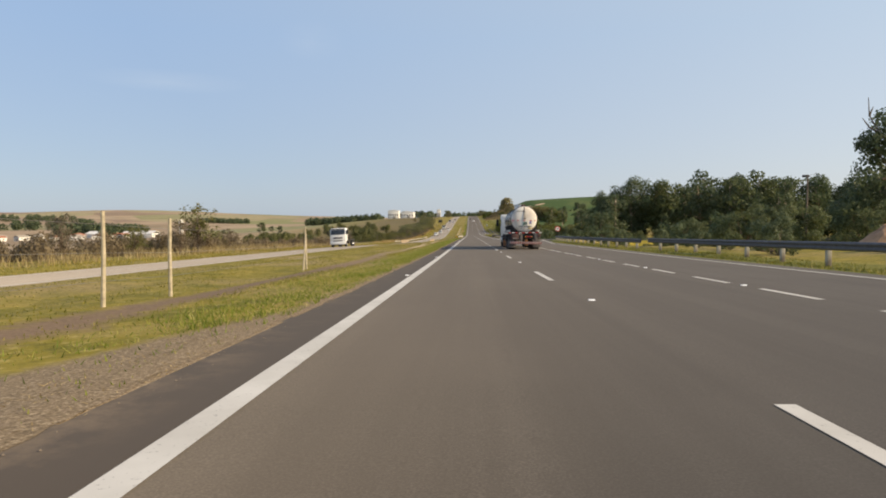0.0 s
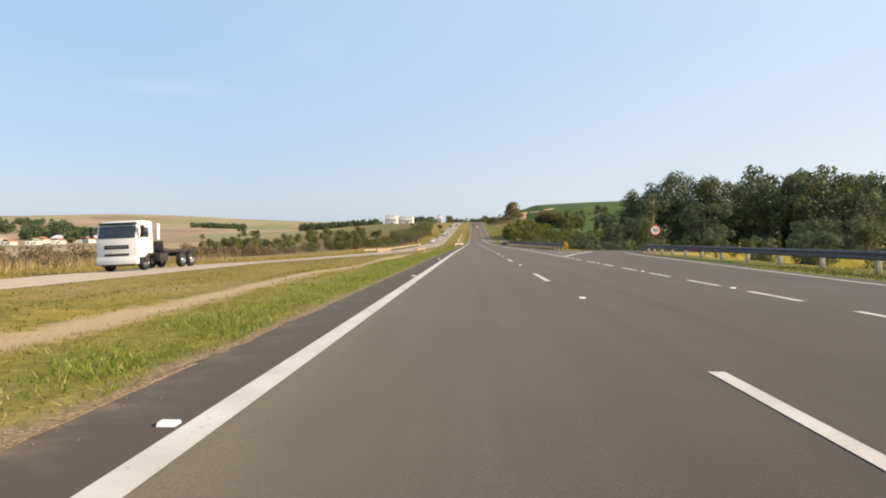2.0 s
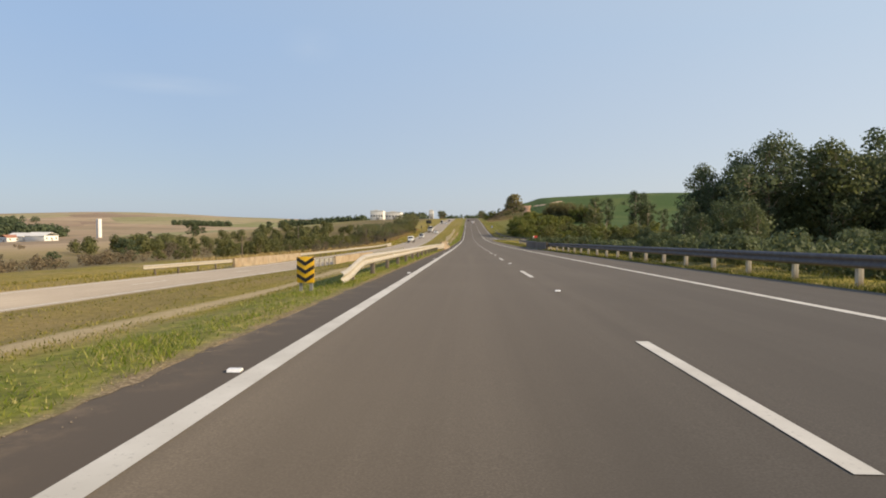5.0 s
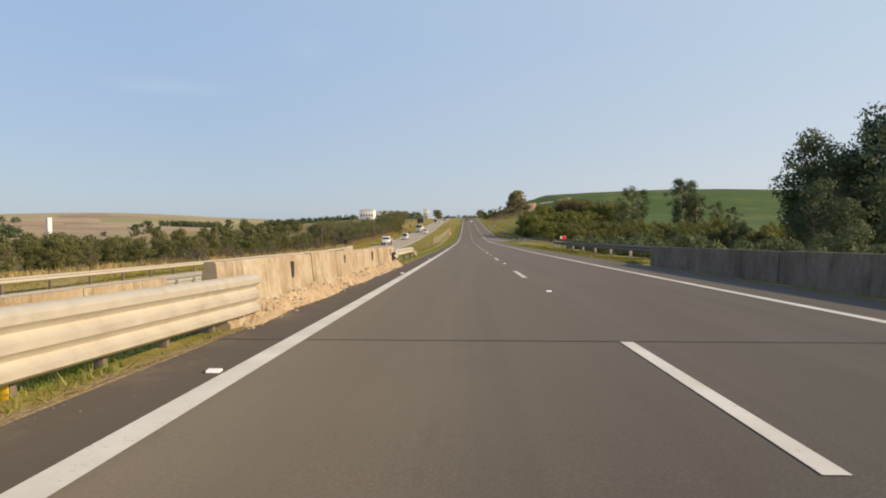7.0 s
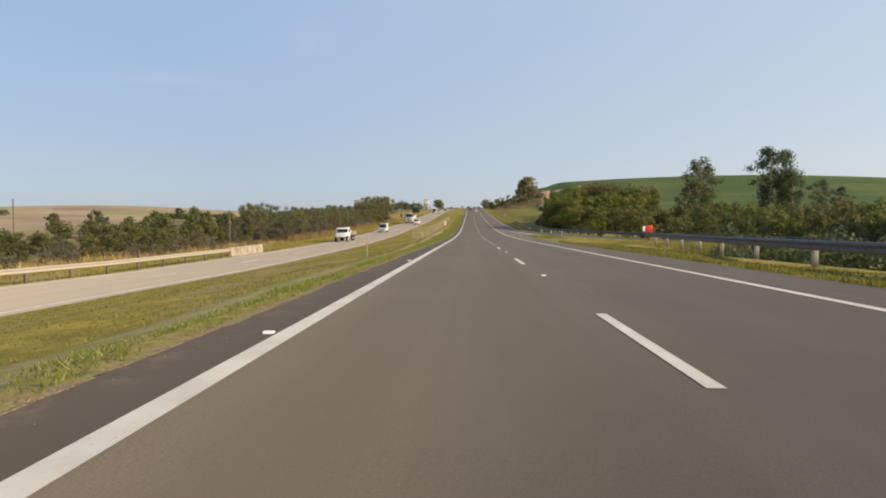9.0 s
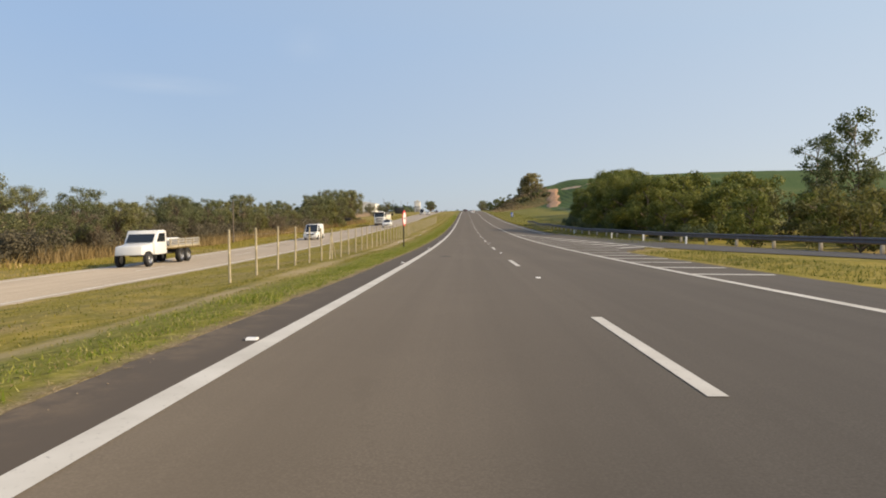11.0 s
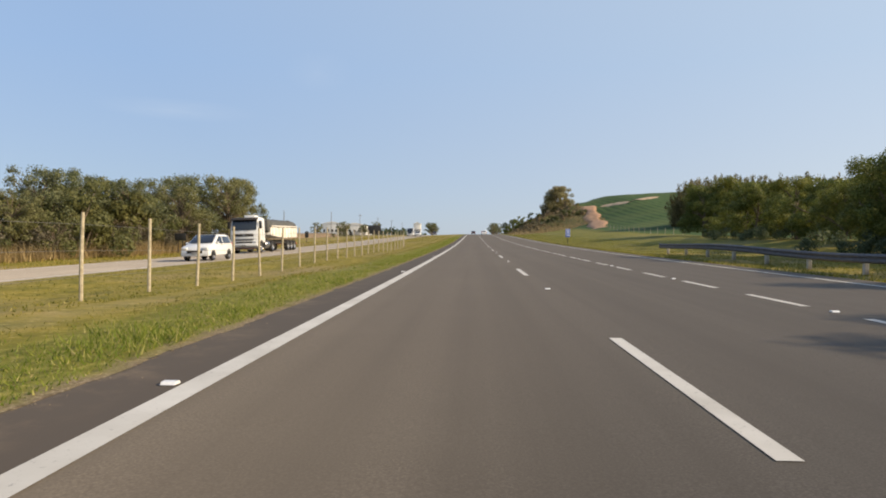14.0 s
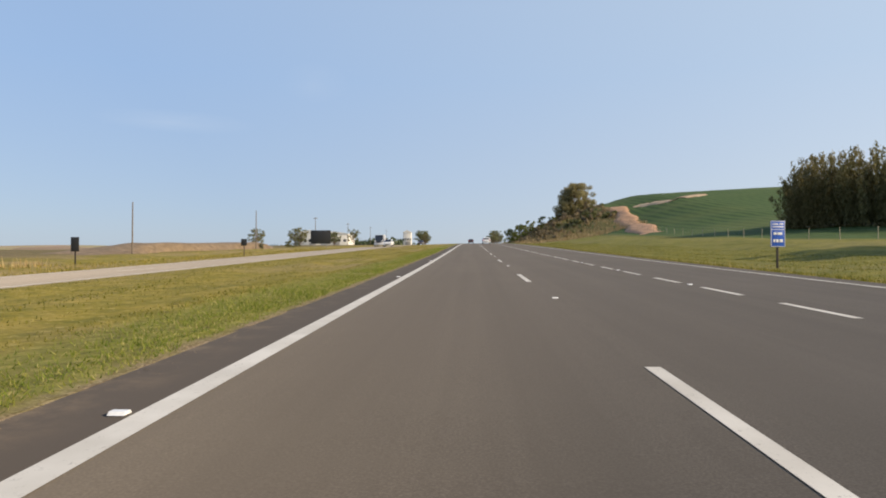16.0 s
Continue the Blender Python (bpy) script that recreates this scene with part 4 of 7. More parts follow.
rub_v = np.column_stack([-0.72 - 0.34 * rub_q, rub_s, zr(rub_s) + np.clip(0.25 * ((rub_q * 0.34 - 0.08) / 0.24), 0, 0.26)])[:, None, :] + octa[None] * rub_r[:, None, None] * brng.uniform(0.6, 1.5, (rub_n, 6, 1))
rub_f = (np.arange(rub_n)[:, None, None] * 6 + np.array([(0, 1, 4), (1, 2, 4), (2, 3, 4), (3, 0, 4), (1, 0, 5), (2, 1, 5), (3, 2, 5), (0, 3, 5)])[None]).reshape(-1, 3)
tagged(new("rubble", raw_mesh("rubble", rub_v.reshape(-1, 3), rub_f, M_CONC_PALE)), "pale broken concrete rubble along the barrier's foot", "rubble", kind="stuff")

# ragged lip of earth and dead grass over the asphalt's edge
lip = lambda s: -0.87 + 0.025 * np.sin(s * 1.9) + 0.02 * np.sin(s * 5.3 + 1) + 0.04 * np.sin(s * 0.43) + 0.02 * np.sin(s * 13.1) + 0.015 * np.sin(s * 29.3)
tagged(new("verge_lip", strip("verge_lip", -12, 640, -1.25, lip, 0.004, 0.2, M_GROUND)), "ragged lip of earth and dead grass over the asphalt edge", "verge", kind="structure")
grs = np.random.default_rng(77)
gx_, gs_ = -0.9 + np.abs(grs.normal(scale=0.16, size=5000)), grs.uniform(-8, 600, 5000)
gr_ = grs.uniform(0.003, 0.011, 5000)
tet = np.array([(1, 0, 0), (-0.5, 0.87, 0), (-0.5, -0.87, 0), (0.1, 0.1, 0.9)])
gv = np.column_stack([gx_, gs_, zr(gs_) + 0.005])[:, None, :] + tet[None] * gr_[:, None, None]
gf = (np.arange(5000)[:, None, None] * 4 + np.array([(0, 1, 3), (1, 2, 3), (2, 0, 3)])[None]).reshape(-1, 3)
tagged(new("gravel", raw_mesh("gravel", gv.reshape(-1, 3), gf, M_POST)), "loose brown gravel and crumbs on the shoulder", "gravel", kind="stuff")
# debris on the shoulder
for x, s, w, ln_ in ((-0.36, 104.3, 0.22, 0.30), (-0.7, 62.0, 0.14, 0.2)):
    d = tagged(new("scrap", Shape().box((0, 0, 0.02), (w, ln_, 0.022), 0.006, 3, 5, 12).mesh("scrap", M_WOOD)), "flat pale scrap lying on the asphalt shoulder", "scrap")
    d.location = (x, s, float(zr(s)) + 0.004)
# pale torn paper and plastic in the median grass
for i, (x, s, w) in enumerate(((-4.0, 410.4, 0.15), (-3.75, 411.6, 0.09), (-3.7, 433.6, 0.12), (-3.8, 436.0, 0.09), (-5.5, 128.0, 0.12))):
    r = np.random.default_rng(60 + i)
    a = np.linspace(0, 2 * np.pi, 10)[:-1]
    k = w / 2 * r.uniform(0.5, 1.2, 9)
    v = np.column_stack([np.append(k * np.cos(a), 0), np.append(k * np.sin(a), 0), np.append(r.uniform(0.0, 0.05, 9), 0.07)])
    v = np.concatenate([v, v - (0, 0, 0.012)])
    j = np.arange(9)
    f = np.concatenate([np.stack([j, (j + 1) % 9, np.full(9, 9)], 1), np.stack([(j + 1) % 9 + 10, j + 10, np.full(9, 19)], 1), np.stack([j + 10, (j + 1) % 9 + 10, (j + 1) % 9], 1), np.stack([j + 10, (j + 1) % 9, j], 1)])
    d = tagged(new("litter", raw_mesh("litter", v, f, M_SIGN_WHITE)), "crumpled white scrap of litter lying in the grass", "litter", "roadside litter")
    d.location = (x, s, land1(x, s) + 0.01)
# ---- plants ----
def leaf_cloud(rng, centres, radii, count, size, stretch=1.0, squash=1.0, up=0.0, inner=0.25, rough=0.45):
    """Small four-cornered leaf clumps on the outside of overlapping balls."""
    centres, radii = np.asarray(centres, float), np.asarray(radii, float)
    w = radii ** 2
    k = rng.choice(len(radii), count, p=w / w.sum())
    d = rng.normal(size=(count, 3))
    d /= np.linalg.norm(d, axis=1)[:, None]
    r = radii[k] * rng.uniform(inner, 1.22 - 0.13 * (inner > 0.5), count)
    c = centres[k] + d * r[:, None] * (1, 1, squash)
    nrm = d + rng.normal(scale=rough, size=(count, 3))
    nrm /= np.linalg.norm(nrm, axis=1)[:, None]
    ref = rng.normal(size=(count, 3)) + (0, 0, up)
    u = np.cross(nrm, ref)
    u /= np.linalg.norm(u, axis=1)[:, None] + 1e-9
    v = np.cross(nrm, u)
    a = size * rng.uniform(0.55, 1.4, count)[:, None]
    u, v = u * a * 0.5, v * a * 0.5 * stretch
    corner = np.stack([c - u * 0.5 - v, c + u - v * 0.25, c + u * 0.45 + v, c - u + v * 0.3], 1).reshape(-1, 3)
    return corner, np.arange(count * 4).reshape(-1, 4)


def limb_shape(rng, base_pts, limbs, r0):
    sh = Shape()
    n = len(base_pts)
    sh.tube(base_pts, [r0 * (1 - 0.75 * i / (n - 1)) for i in range(n)], 8)
    for a, b, r in limbs:
        a, b = Vector(a), Vector(b)
        mid = (a + b) / 2 + Vector(rng.normal(scale=0.08 * (b - a).length, size=3))
        sh.tube([a, mid, b], [r, r * 0.65, r * 0.25], 4)
    return sh


def plant(name, label, category, group, seed, h, kind, leaf, bark, fine=1.0):
    """kind: tall, broad, shrub, bamboo, lone or dry. Stands at the origin, h metres high."""
    rng = np.random.default_rng(seed)
    t = thing(name, label, category, group)
    cen, rad, limbs = [], [], []
    if kind in ("tall", "lone"):
        top = 0.93 if kind == "tall" else 0.86
        trunk = [(0, 0, -0.6)] + [(rng.normal(scale=0.015 * h), rng.normal(scale=0.015 * h), h * q) for q in (0.2, 0.45, 0.7, top)]
        lo, n, spread = (0.12, 30, 0.21) if kind == "tall" else (0.24, 27, 0.26)
        for i in range(n):
            q = lo + (0.95 - lo) * (i + rng.uniform(0, 1)) / n
            a = rng.uniform(0, 6.283)
            wide = spread * h * (1.15 - 0.75 * abs(q - 0.62) / 0.4) * rng.uniform(0.35, 1.0)
            c = (math.cos(a) * wide, math.sin(a) * wide, h * q)
            cen.append(c)
            rad.append(h * (rng.uniform(0.075, 0.135) if kind == "tall" else rng.uniform(0.05, 0.105)))
            limbs.append(((trunk[3][0] * q, trunk[3][1] * q, h * (q - 0.10)), c, 0.006 * h))
        count, size, squash, stretch, r0 = (4800 if kind == "tall" else 3600), 0.015 * h, 0.8, 1.5, 0.012 * h
    elif kind in ("broad", "open"):
        low, cells = (0.12, 34) if kind == "broad" else (0.30, 52)
        trunk = [(0, 0, -0.5), (0.05 * h, 0, 0.2 * h), (0.03 * h, 0.03 * h, 0.5 * h), (0, 0, 0.8 * h)]
        for i in range(cells):
            a, q = rng.uniform(0, 6.283), rng.uniform(low, 0.93)
            wide = 0.46 * h * math.sqrt(max(0.05, 1 - ((q - 0.45) / 0.55) ** 2)) * rng.uniform(0.3, 1.0)
            c = (math.cos(a) * wide, math.sin(a) * wide, h * q)
            cen.append(c)
            rad.append(h * (rng.uniform(0.07, 0.14) if kind == "broad" else rng.uniform(0.045, 0.10)))
            if i % 3 == 0 or kind == "open":
                limbs.append(((0.02 * h, 0.01 * h, h * max(0.1, q - 0.25)), c, (0.012 if kind == "broad" else 0.007) * h))
        count, size = (5200, 0.025 * h) if kind == "broad" else (4200, 0.020 * h)
        squash, stretch, r0 = 0.85, 1.3, 0.018 * h
    elif kind == "shrub":
        trunk = [(0, 0, -0.4), (0.03, 0.02, 0.3 * h), (0, 0.05, 0.65 * h)]
        for i in range(22):
            a, q = rng.uniform(0, 6.283), rng.uniform(0.15, 0.9)
            wide = 0.62 * h * rng.uniform(0.15, 1.0) * (1.1 - 0.6 * q)
            c = (math.cos(a) * wide, math.sin(a) * wide, h * q)
            cen.append(c)
            rad.append(h * rng.uniform(0.09, 0.18))
            if i % 2:
                limbs.append(((0, 0, 0.05 * h), c, 0.010 * h))
        count, size, squash, stretch, r0 = 3000, 0.030 * h, 0.85, 1.4, 0.016 * h
    elif kind == "bamboo":
        trunk = [(0, 0, -0.4), (0, 0, 0.4 * h), (0.1, 0, 0.8 * h)]
        for i in range(46):
            a, w = rng.uniform(0, 6.283), 0.46 * h * math.sqrt(rng.uniform(0, 1))
            tall = h * rng.uniform(0.86, 1.03) * (1 - 0.5 * (w / (0.46 * h)) ** 2.4)
            foot = (math.cos(a) * w * 0.6, math.sin(a) * w * 0.6, -0.2)
            head = (math.cos(a) * w, math.sin(a) * w, tall)
            limbs.append((foot, head, 0.05))
            for q in (0.12, 0.3, 0.48, 0.65, 0.82, 0.96, 1.04):
                cen.append([f + (e - f) * q for f, e in zip(foot, head)])
                rad.append(h * 0.085 * (1.25 - 0.75 * q))
        count, size, squash, stretch, r0 = 15000, 0.013 * h, 1.5, 4.0, 0.008 * h
    else:
        trunk = [(0, 0, -0.3), (0.02, 0.03, 0.35 * h), (0.08, 0, 0.75 * h)]
        for i in range(64):
            a, q = rng.uniform(0, 6.283), rng.uniform(0.3, 1.0)
            wide = 0.42 * h * rng.uniform(0.15, 1.0) * (1.2 - 0.5 * q)
            c = (math.cos(a) * wide, math.sin(a) * wide, h * q)
            cen.append(c)
            rad.append(h * 0.08)
            limbs.append(((0.02, 0, h * q * 0.45), c, 0.006 * h))
        count, size, squash, stretch, r0 = 1200, 0.021 * h, 1.0, 2.2, 0.018 * h
    count, size = int(count * fine), size / math.sqrt(fine)
    if kind == "bamboo":
        tagged(part("stem_bundle", limb_shape(rng, trunk, limbs, r0), bark, t, "bundle of thin leaning stems"), kind="stuff")
    else:
        part("trunk", limb_shape(rng, trunk, limbs, r0), bark, t)
    v, f = leaf_cloud(rng, cen, rad, count, size, stretch, squash, 2.6 if kind == "bamboo" else 0.0, *((0.66, 0.3) if kind in ("tall", "shrub") else (0.6, 0.32) if kind == "broad" else (0.25, 0.45)))
    part("crown", raw_mesh("crown", v, f, leaf), None, t)
    return t


def set_out(protos, spots, rng, sink=0.15):
    """spots: (x, s, scale). Every spot gets a plant; the originals take the first ones."""
    zs = land(np.array([p[0] for p in spots]), np.array([p[1] for p in spots]))
    poses = [pose(x, s, float(z) - sink, 0, 0, float(rng.uniform(0, 360))) @ Matrix.Diagonal((k * rng.uniform(0.9, 1.15), k * rng.uniform(0.9, 1.15), k, 1)) for (x, s, k), z in zip(spots, zs)]
    for m in poses[len(protos):]:
        copy_thing(protos[int(rng.integers(len(protos)))], m)
    for ob, m in zip(protos, poses):
        ob.matrix_basis = m


prng = np.random.default_rng(7)
U = prng.uniform


def rnd_spots(n, x0, x1, s0, s1, k0, k1):
    return [(U(x0, x1), s0 + (s1 - s0) * (i + U(0, 1)) / n, U(k0, k1)) for i in range(n)]


# right: tall wood past the stream
euc = [plant("eucalyptus_tree", "tall dark eucalyptus with pale trunk in the stream wood", "tree", "eucalyptus wood", 20 + i, 26.0, "tall", M_LEAF_EUC, M_BARK_PALE) for i in range(4)]
set_out(euc, [(71, 350, 0.84), (74, 357, 0.96), (76, 344, 1.04), (80, 350, 1.18), (85, 346, 1.33), (91, 352, 1.3), (98, 346, 1.26), (72, 362, 1.05)] + [(57 + 2 * i, 330 - 6 * i + U(-3, 3), U(0.45, 0.6)) for i in range(5)], prng)
far_euc = [plant("eucalyptus_tree", "tall dark eucalyptus deep in the stream wood", "tree", "eucalyptus wood", 30 + i, 26.0, "tall", M_LEAF_EUC, M_BARK_PALE, 0.42) for i in range(3)]
set_out(far_euc, [(103 + 3.7 * i + U(-2, 2), 348 + U(-12, 20), U(1.12, 1.26) if i < 6 else U(1.25, 1.5) if i < 15 else U(1.0, 1.35)) for i in range(40)] + rnd_spots(8, 72, 104, 330, 372, 0.75, 1.05) + rnd_spots(9, 104, 155, 322, 350, 1.0, 1.3), prng)
# right: undergrowth behind the guardrail
under = [plant("bush", "dark green bush on low ground behind the guardrail", "bush", "stream undergrowth", 40 + i, 5.0, "shrub", M_LEAF_EUC, M_BARK, 1.3) for i in range(4)]
set_out(under, rnd_spots(26, 21, 34, 150, 345, 0.85, 1.35) + rnd_spots(34, 32, 58, 150, 352, 0.9, 1.3) + rnd_spots(10, 24, 50, -10, 66, 0.7, 1.2) + rnd_spots(22, 19, 27, 10, 128, 0.32, 0.6)
        + rnd_spots(14, 30, 60, 66, 140, 0.8, 1.3) + rnd_spots(6, 70, 150, 300, 335, 1.3, 2.0) + [(x + float(np.interp(s, [150, 225, 262, 300, 320, 345], [14.2, 14.0, 15.0, 15.5, 17.4, 21.0])), s, k) for x, s, k in rnd_spots(106, 0.0, 3.6, 150, 345, 0.26, 0.44)], prng)
# right: dense roadside thicket
front = [plant("tree", "dense leafy green tree at the front of the roadside thicket", "tree", "roadside thicket", 70 + i, 8.5, "broad", M_LEAF_GREEN, M_BARK, 3.0) for i in range(3)]
set_out(front, [(22.4, 437, 0.90), (22.2, 442, 0.96), (22.3, 447, 1.02), (24.2, 453, 1.06), (23.8, 432, 0.88), (28.0, 460.5, 1.14), (29.5, 467, 1.18), (31.0, 476, 1.2), (32.8, 482, 1.22)] + rnd_spots(3, 25.5, 27, 460, 474, 0.58, 0.66) + rnd_spots(5, 24.5, 27, 475, 494, 0.56, 0.68), prng)
for i, (x, s, k) in enumerate(((22.0, 436, 0.92), (22.4, 431, 0.88), (22.6, 426, 0.78), (22.6, 420.5, 0.70), (22.6, 415, 0.62))):
    copy_thing(front[i % 3], pose(x, s, land1(x, s) - 0.15, 0, 0, 70.0 * i) @ Matrix.Diagonal((k, k * 1.08, k, 1)))
thick = [plant("tree", "dense leafy green tree in the roadside thicket", "tree", "roadside thicket", 60 + i, 8.5, "broad", M_LEAF_GREEN, M_BARK, 0.68) for i in range(4)]
set_out(thick, [(x, s, k * (0.95 if s < 448 else 0.62)) for x, s, k in rnd_spots(8, 29, 34, 438, 474, 0.95, 1.15)] + rnd_spots(6, 29, 34, 475, 500, 0.54, 0.68) + rnd_spots(7, 36, 46, 430, 475, 0.86, 1.04) + rnd_spots(5, 37, 46, 475, 508, 0.75, 0.9)
        + rnd_spots(6, 24, 28, 404, 436, 0.52, 0.66) + rnd_spots(8, 29, 42, 385, 440, 0.42, 0.6)
        + [(18.5, 768, 0.5), (22, 774, 0.66), (26, 778, 0.6), (31, 782, 0.5), (18, 790, 0.7), (35, 786, 0.42), (23, 800, 0.7), (29, 768, 0.36), (34, 770, 0.32), (38, 786, 0.4), (70, 590, 1.1), (76, 586, 1.2), (82, 580, 1.2)], prng)
late = [(28.5, 497, 0.60), (30.0, 503, 0.64), (31.5, 510, 0.68), (33.0, 517, 0.76), (34.0, 524, 0.86), (35.0, 530, 0.80), (37, 519, 0.80), (37, 510, 0.72), (40, 529, 0.90), (35, 502, 0.66), (42, 520, 0.86), (33.5, 537, 0.52), (36.5, 549, 1.0), (38.5, 553, 1.1), (40.5, 548, 1.06), (43.0, 551, 1.1), (39.5, 545, 0.9)]
for i, (x, s, k) in enumerate(late):
    copy_thing((front if i < 6 or i > 11 else thick)[i % 3], pose(x, s, land1(x, s) - 0.15, 0, 0, 50.0 * i) @ Matrix.Diagonal((k, k * 1.1, k, 1)))
olive = [plant("bush", "olive-green bush with thinning dry-season leaves", "bush", "roadside scrub", 80 + i, 5.0, "shrub", M_LEAF_OLIVE, M_BARK, 1.05) for i in range(3)]
set_out(olive, rnd_spots(14, 27, 48, 375, 432, 0.7, 1.2) + rnd_spots(20, -40, -31, 285, 410, 0.42, 0.66) + [(-31.5, 553, 0.30), (-34, 556, 0.26)] + rnd_spots(18, -36, -29.5, 494, 534, 0.95, 1.35) + rnd_spots(9, -37, -30, 440, 494, 0.55, 0.8) + rnd_spots(7, 20, 36, 830, 905, 0.7, 1.2), prng)
valley = [plant("shrub", "olive-green bush on the valley floor", "bush", "valley scrub", 90 + i, 5.0, "shrub", M_LEAF_OLIVE, M_BARK, 0.85) for i in range(3)]
in_view = [p for p in rnd_spots(64, -66, -38, 258, 480, 0.36, 0.62) + rnd_spots(16, -104, -66, 290, 400, 0.4, 0.62) + rnd_spots(46, -56, -34, 262, 405, 0.46, 0.76) if 2 - p[0] < 0.385 * (p[1] - 128)]
set_out(valley, in_view + rnd_spots(4, -110, -70, 140, 230, 0.4, 0.6) + rnd_spots(5, -48, -40, 640, 700, 0.22, 0.36), prng)
stream = [plant("shrub", "olive-green bush in the scrub before the cane field", "bush", "field-edge scrub", 95 + i, 5.0, "shrub", M_LEAF_OLIVE if i else M_LEAF_GREEN, M_BARK, 0.8) for i in range(3)]
set_out(stream, rnd_spots(34, 38, 66, 366, 428, 0.95, 1.3) + rnd_spots(20, 60, 100, 366, 440, 0.8, 1.15) + rnd_spots(20, 36, 74, 374, 426, 1.05, 1.45), prng)
# left: roadside trees
ltree = [plant("tree", "olive-leaved roadside tree with visible stems", "tree", "left roadside trees", 100 + i, 7.0, "open", M_LEAF_SPARSE, M_BARK, 2.3) for i in range(3)]
set_out(ltree, [(-29.5, 531, 1.38), (-32.5, 527, 1.3), (-31, 537, 1.42), (-30, 519, 1.05), (-36, 533, 1.4), (-31, 511, 1.1), (-33, 503, 1.12), (-36, 515, 1.15), (-31.5, 498, 1.05), (-35, 522, 1.15), (-34.5, 508, 1.15), (-31, 449, 0.98), (-33.5, 453, 0.95), (-32.3, 543, 1.4)]
        + rnd_spots(9, -34, -29.5, 405, 446, 0.68, 0.9) + rnd_spots(8, -35, -30, 457, 496, 0.62, 0.84) + rnd_spots(14, -44, -36, 400, 500, 0.78, 1.05)
        + rnd_spots(6, -34, -26, 900, 1010, 1.0, 1.6) + rnd_spots(4, -62, -44, 700, 860, 0.8, 1.2) + rnd_spots(7, 17, 27, 930, 1040, 0.9, 1.5) + [(-50, 712, 0.9), (-56, 690, 0.8)], prng)
# dry scrub and bare shrubs
dry = [plant("dry_shrub", "leafless brown dry-season shrub", "shrub", "dry scrub", 120 + i, 4.2, "dry", M_LEAF_BROWN if i else M_LEAF_OLIVE, M_BARK) for i in range(3)]
set_out(dry, [(-33, 86, 1.5), (-36, 92, 1.1), (-30, 74, 0.9), (-38, 80, 0.9), (-42, 88, 1.0), (-47, 76, 0.9), (-52, 92, 1.0), (-45, 100, 0.8), (-58, 84, 0.9), (-40, 116, 0.9), (-43, 121, 1.0), (-47, 118, 0.8), (-38, 66, 1.1)] + rnd_spots(12, -85, -48, 90, 230, 0.4, 0.75) + rnd_spots(40, -34, -28, 400, 530, 0.55, 0.95) + rnd_spots(6, -36, -29, 270, 400, 0.5, 0.7) + rnd_spots(8, -90, -50, 230, 420, 0.7, 1.1)
        + rnd_spots(12, 30, 50, 745, 790, 0.5, 0.8), prng)
# single trees
lone = [plant("tree", "tall open-crowned tree standing alone in the field edge", "tree", "field trees", 140 + i, 17.0, "lone", M_LEAF_EUC, M_BARK_PALE) for i in range(2)]
set_out(lone, [(56.5, 446, 1.0), (74.5, 449, 1.2), (77, 452, 1.15), (68, 478, 1.0), (82, 456, 0.9), (80, 450, 0.78), (87, 452, 0.72), (94, 455, 0.62), (55, 449, 0.62)], prng)
big = plant("tree", "large dark broad tree with bare dead limbs at its top", "tree", "field trees", 155, 14.0, "broad", M_LEAF_EUC, M_BARK, 1.8)
dead = Shape()
for pts in (((0.6, 0, 9.0), (-1.6, 0.3, 11.6), (-2.9, 0.2, 13.4), (-3.1, 0.1, 15.2)), ((-1.6, 0.3, 11.6), (-2.7, 0.5, 12.3), (-3.5, 0.4, 13.2)), ((-2.9, 0.2, 13.4), (-2.5, 0.2, 14.3)), ((0.3, 0, 7.6), (-3.6, 0.2, 6.2), (-5.0, 0, 5.2))):
    dead.tube(pts, [0.13 * (1 - 0.75 * k / (len(pts) - 1)) for k in range(len(pts))], 6)
part("dead_limb", dead, M_BARK, big, "bare grey dead limbs")
set_out([big], [(44.5, 72, 1.0)], prng)
big.rotation_euler = (0, 0, 0)
rounds = [plant("tree", "rounded dark green field tree", "tree", "field trees", 150, 9.0, "broad", M_LEAF_EUC, M_BARK)]
set_out(rounds, [(-203, 638, 1.15), (-187, 620, 0.6), (-73, 302, 0.62), (-86, 296, 0.4), (-150, 520, 0.7), (-120, 560, 0.6), (-260, 690, 0.6)], prng)
bam = [plant("bamboo_clump", "dense brown-green bamboo clump with feathery top", "bamboo", "bamboo hedge", 160 + i, 12.5, "bamboo", M_LEAF_BAMBOO, M_LEAF_BAMBOO) for i in range(2)]
set_out(bam, [(59.5, 628, 0.92), (62, 625, 0.99), (65, 620, 1.0), (68, 615, 0.99), (71, 611, 0.97), (74, 606, 0.95), (77, 600, 0.94), (80.5, 595, 0.92), (84, 590, 0.90), (63.5, 632, 0.98), (67, 627, 0.98), (72, 620, 0.97)], prng)
crest = [plant("bamboo_clump", "rounded brown-green clump on top of the cut bank", "bamboo", "crest clumps", 170, 12.0, "broad", M_LEAF_PLUME, M_BARK, 2.4)]
set_out(crest, [(44.0, 781, 1.16), (46.6, 784, 1.08), (41.6, 784, 1.05), (44.4, 787, 1.12), (40.5, 781, 0.8)], prng, 1.6)


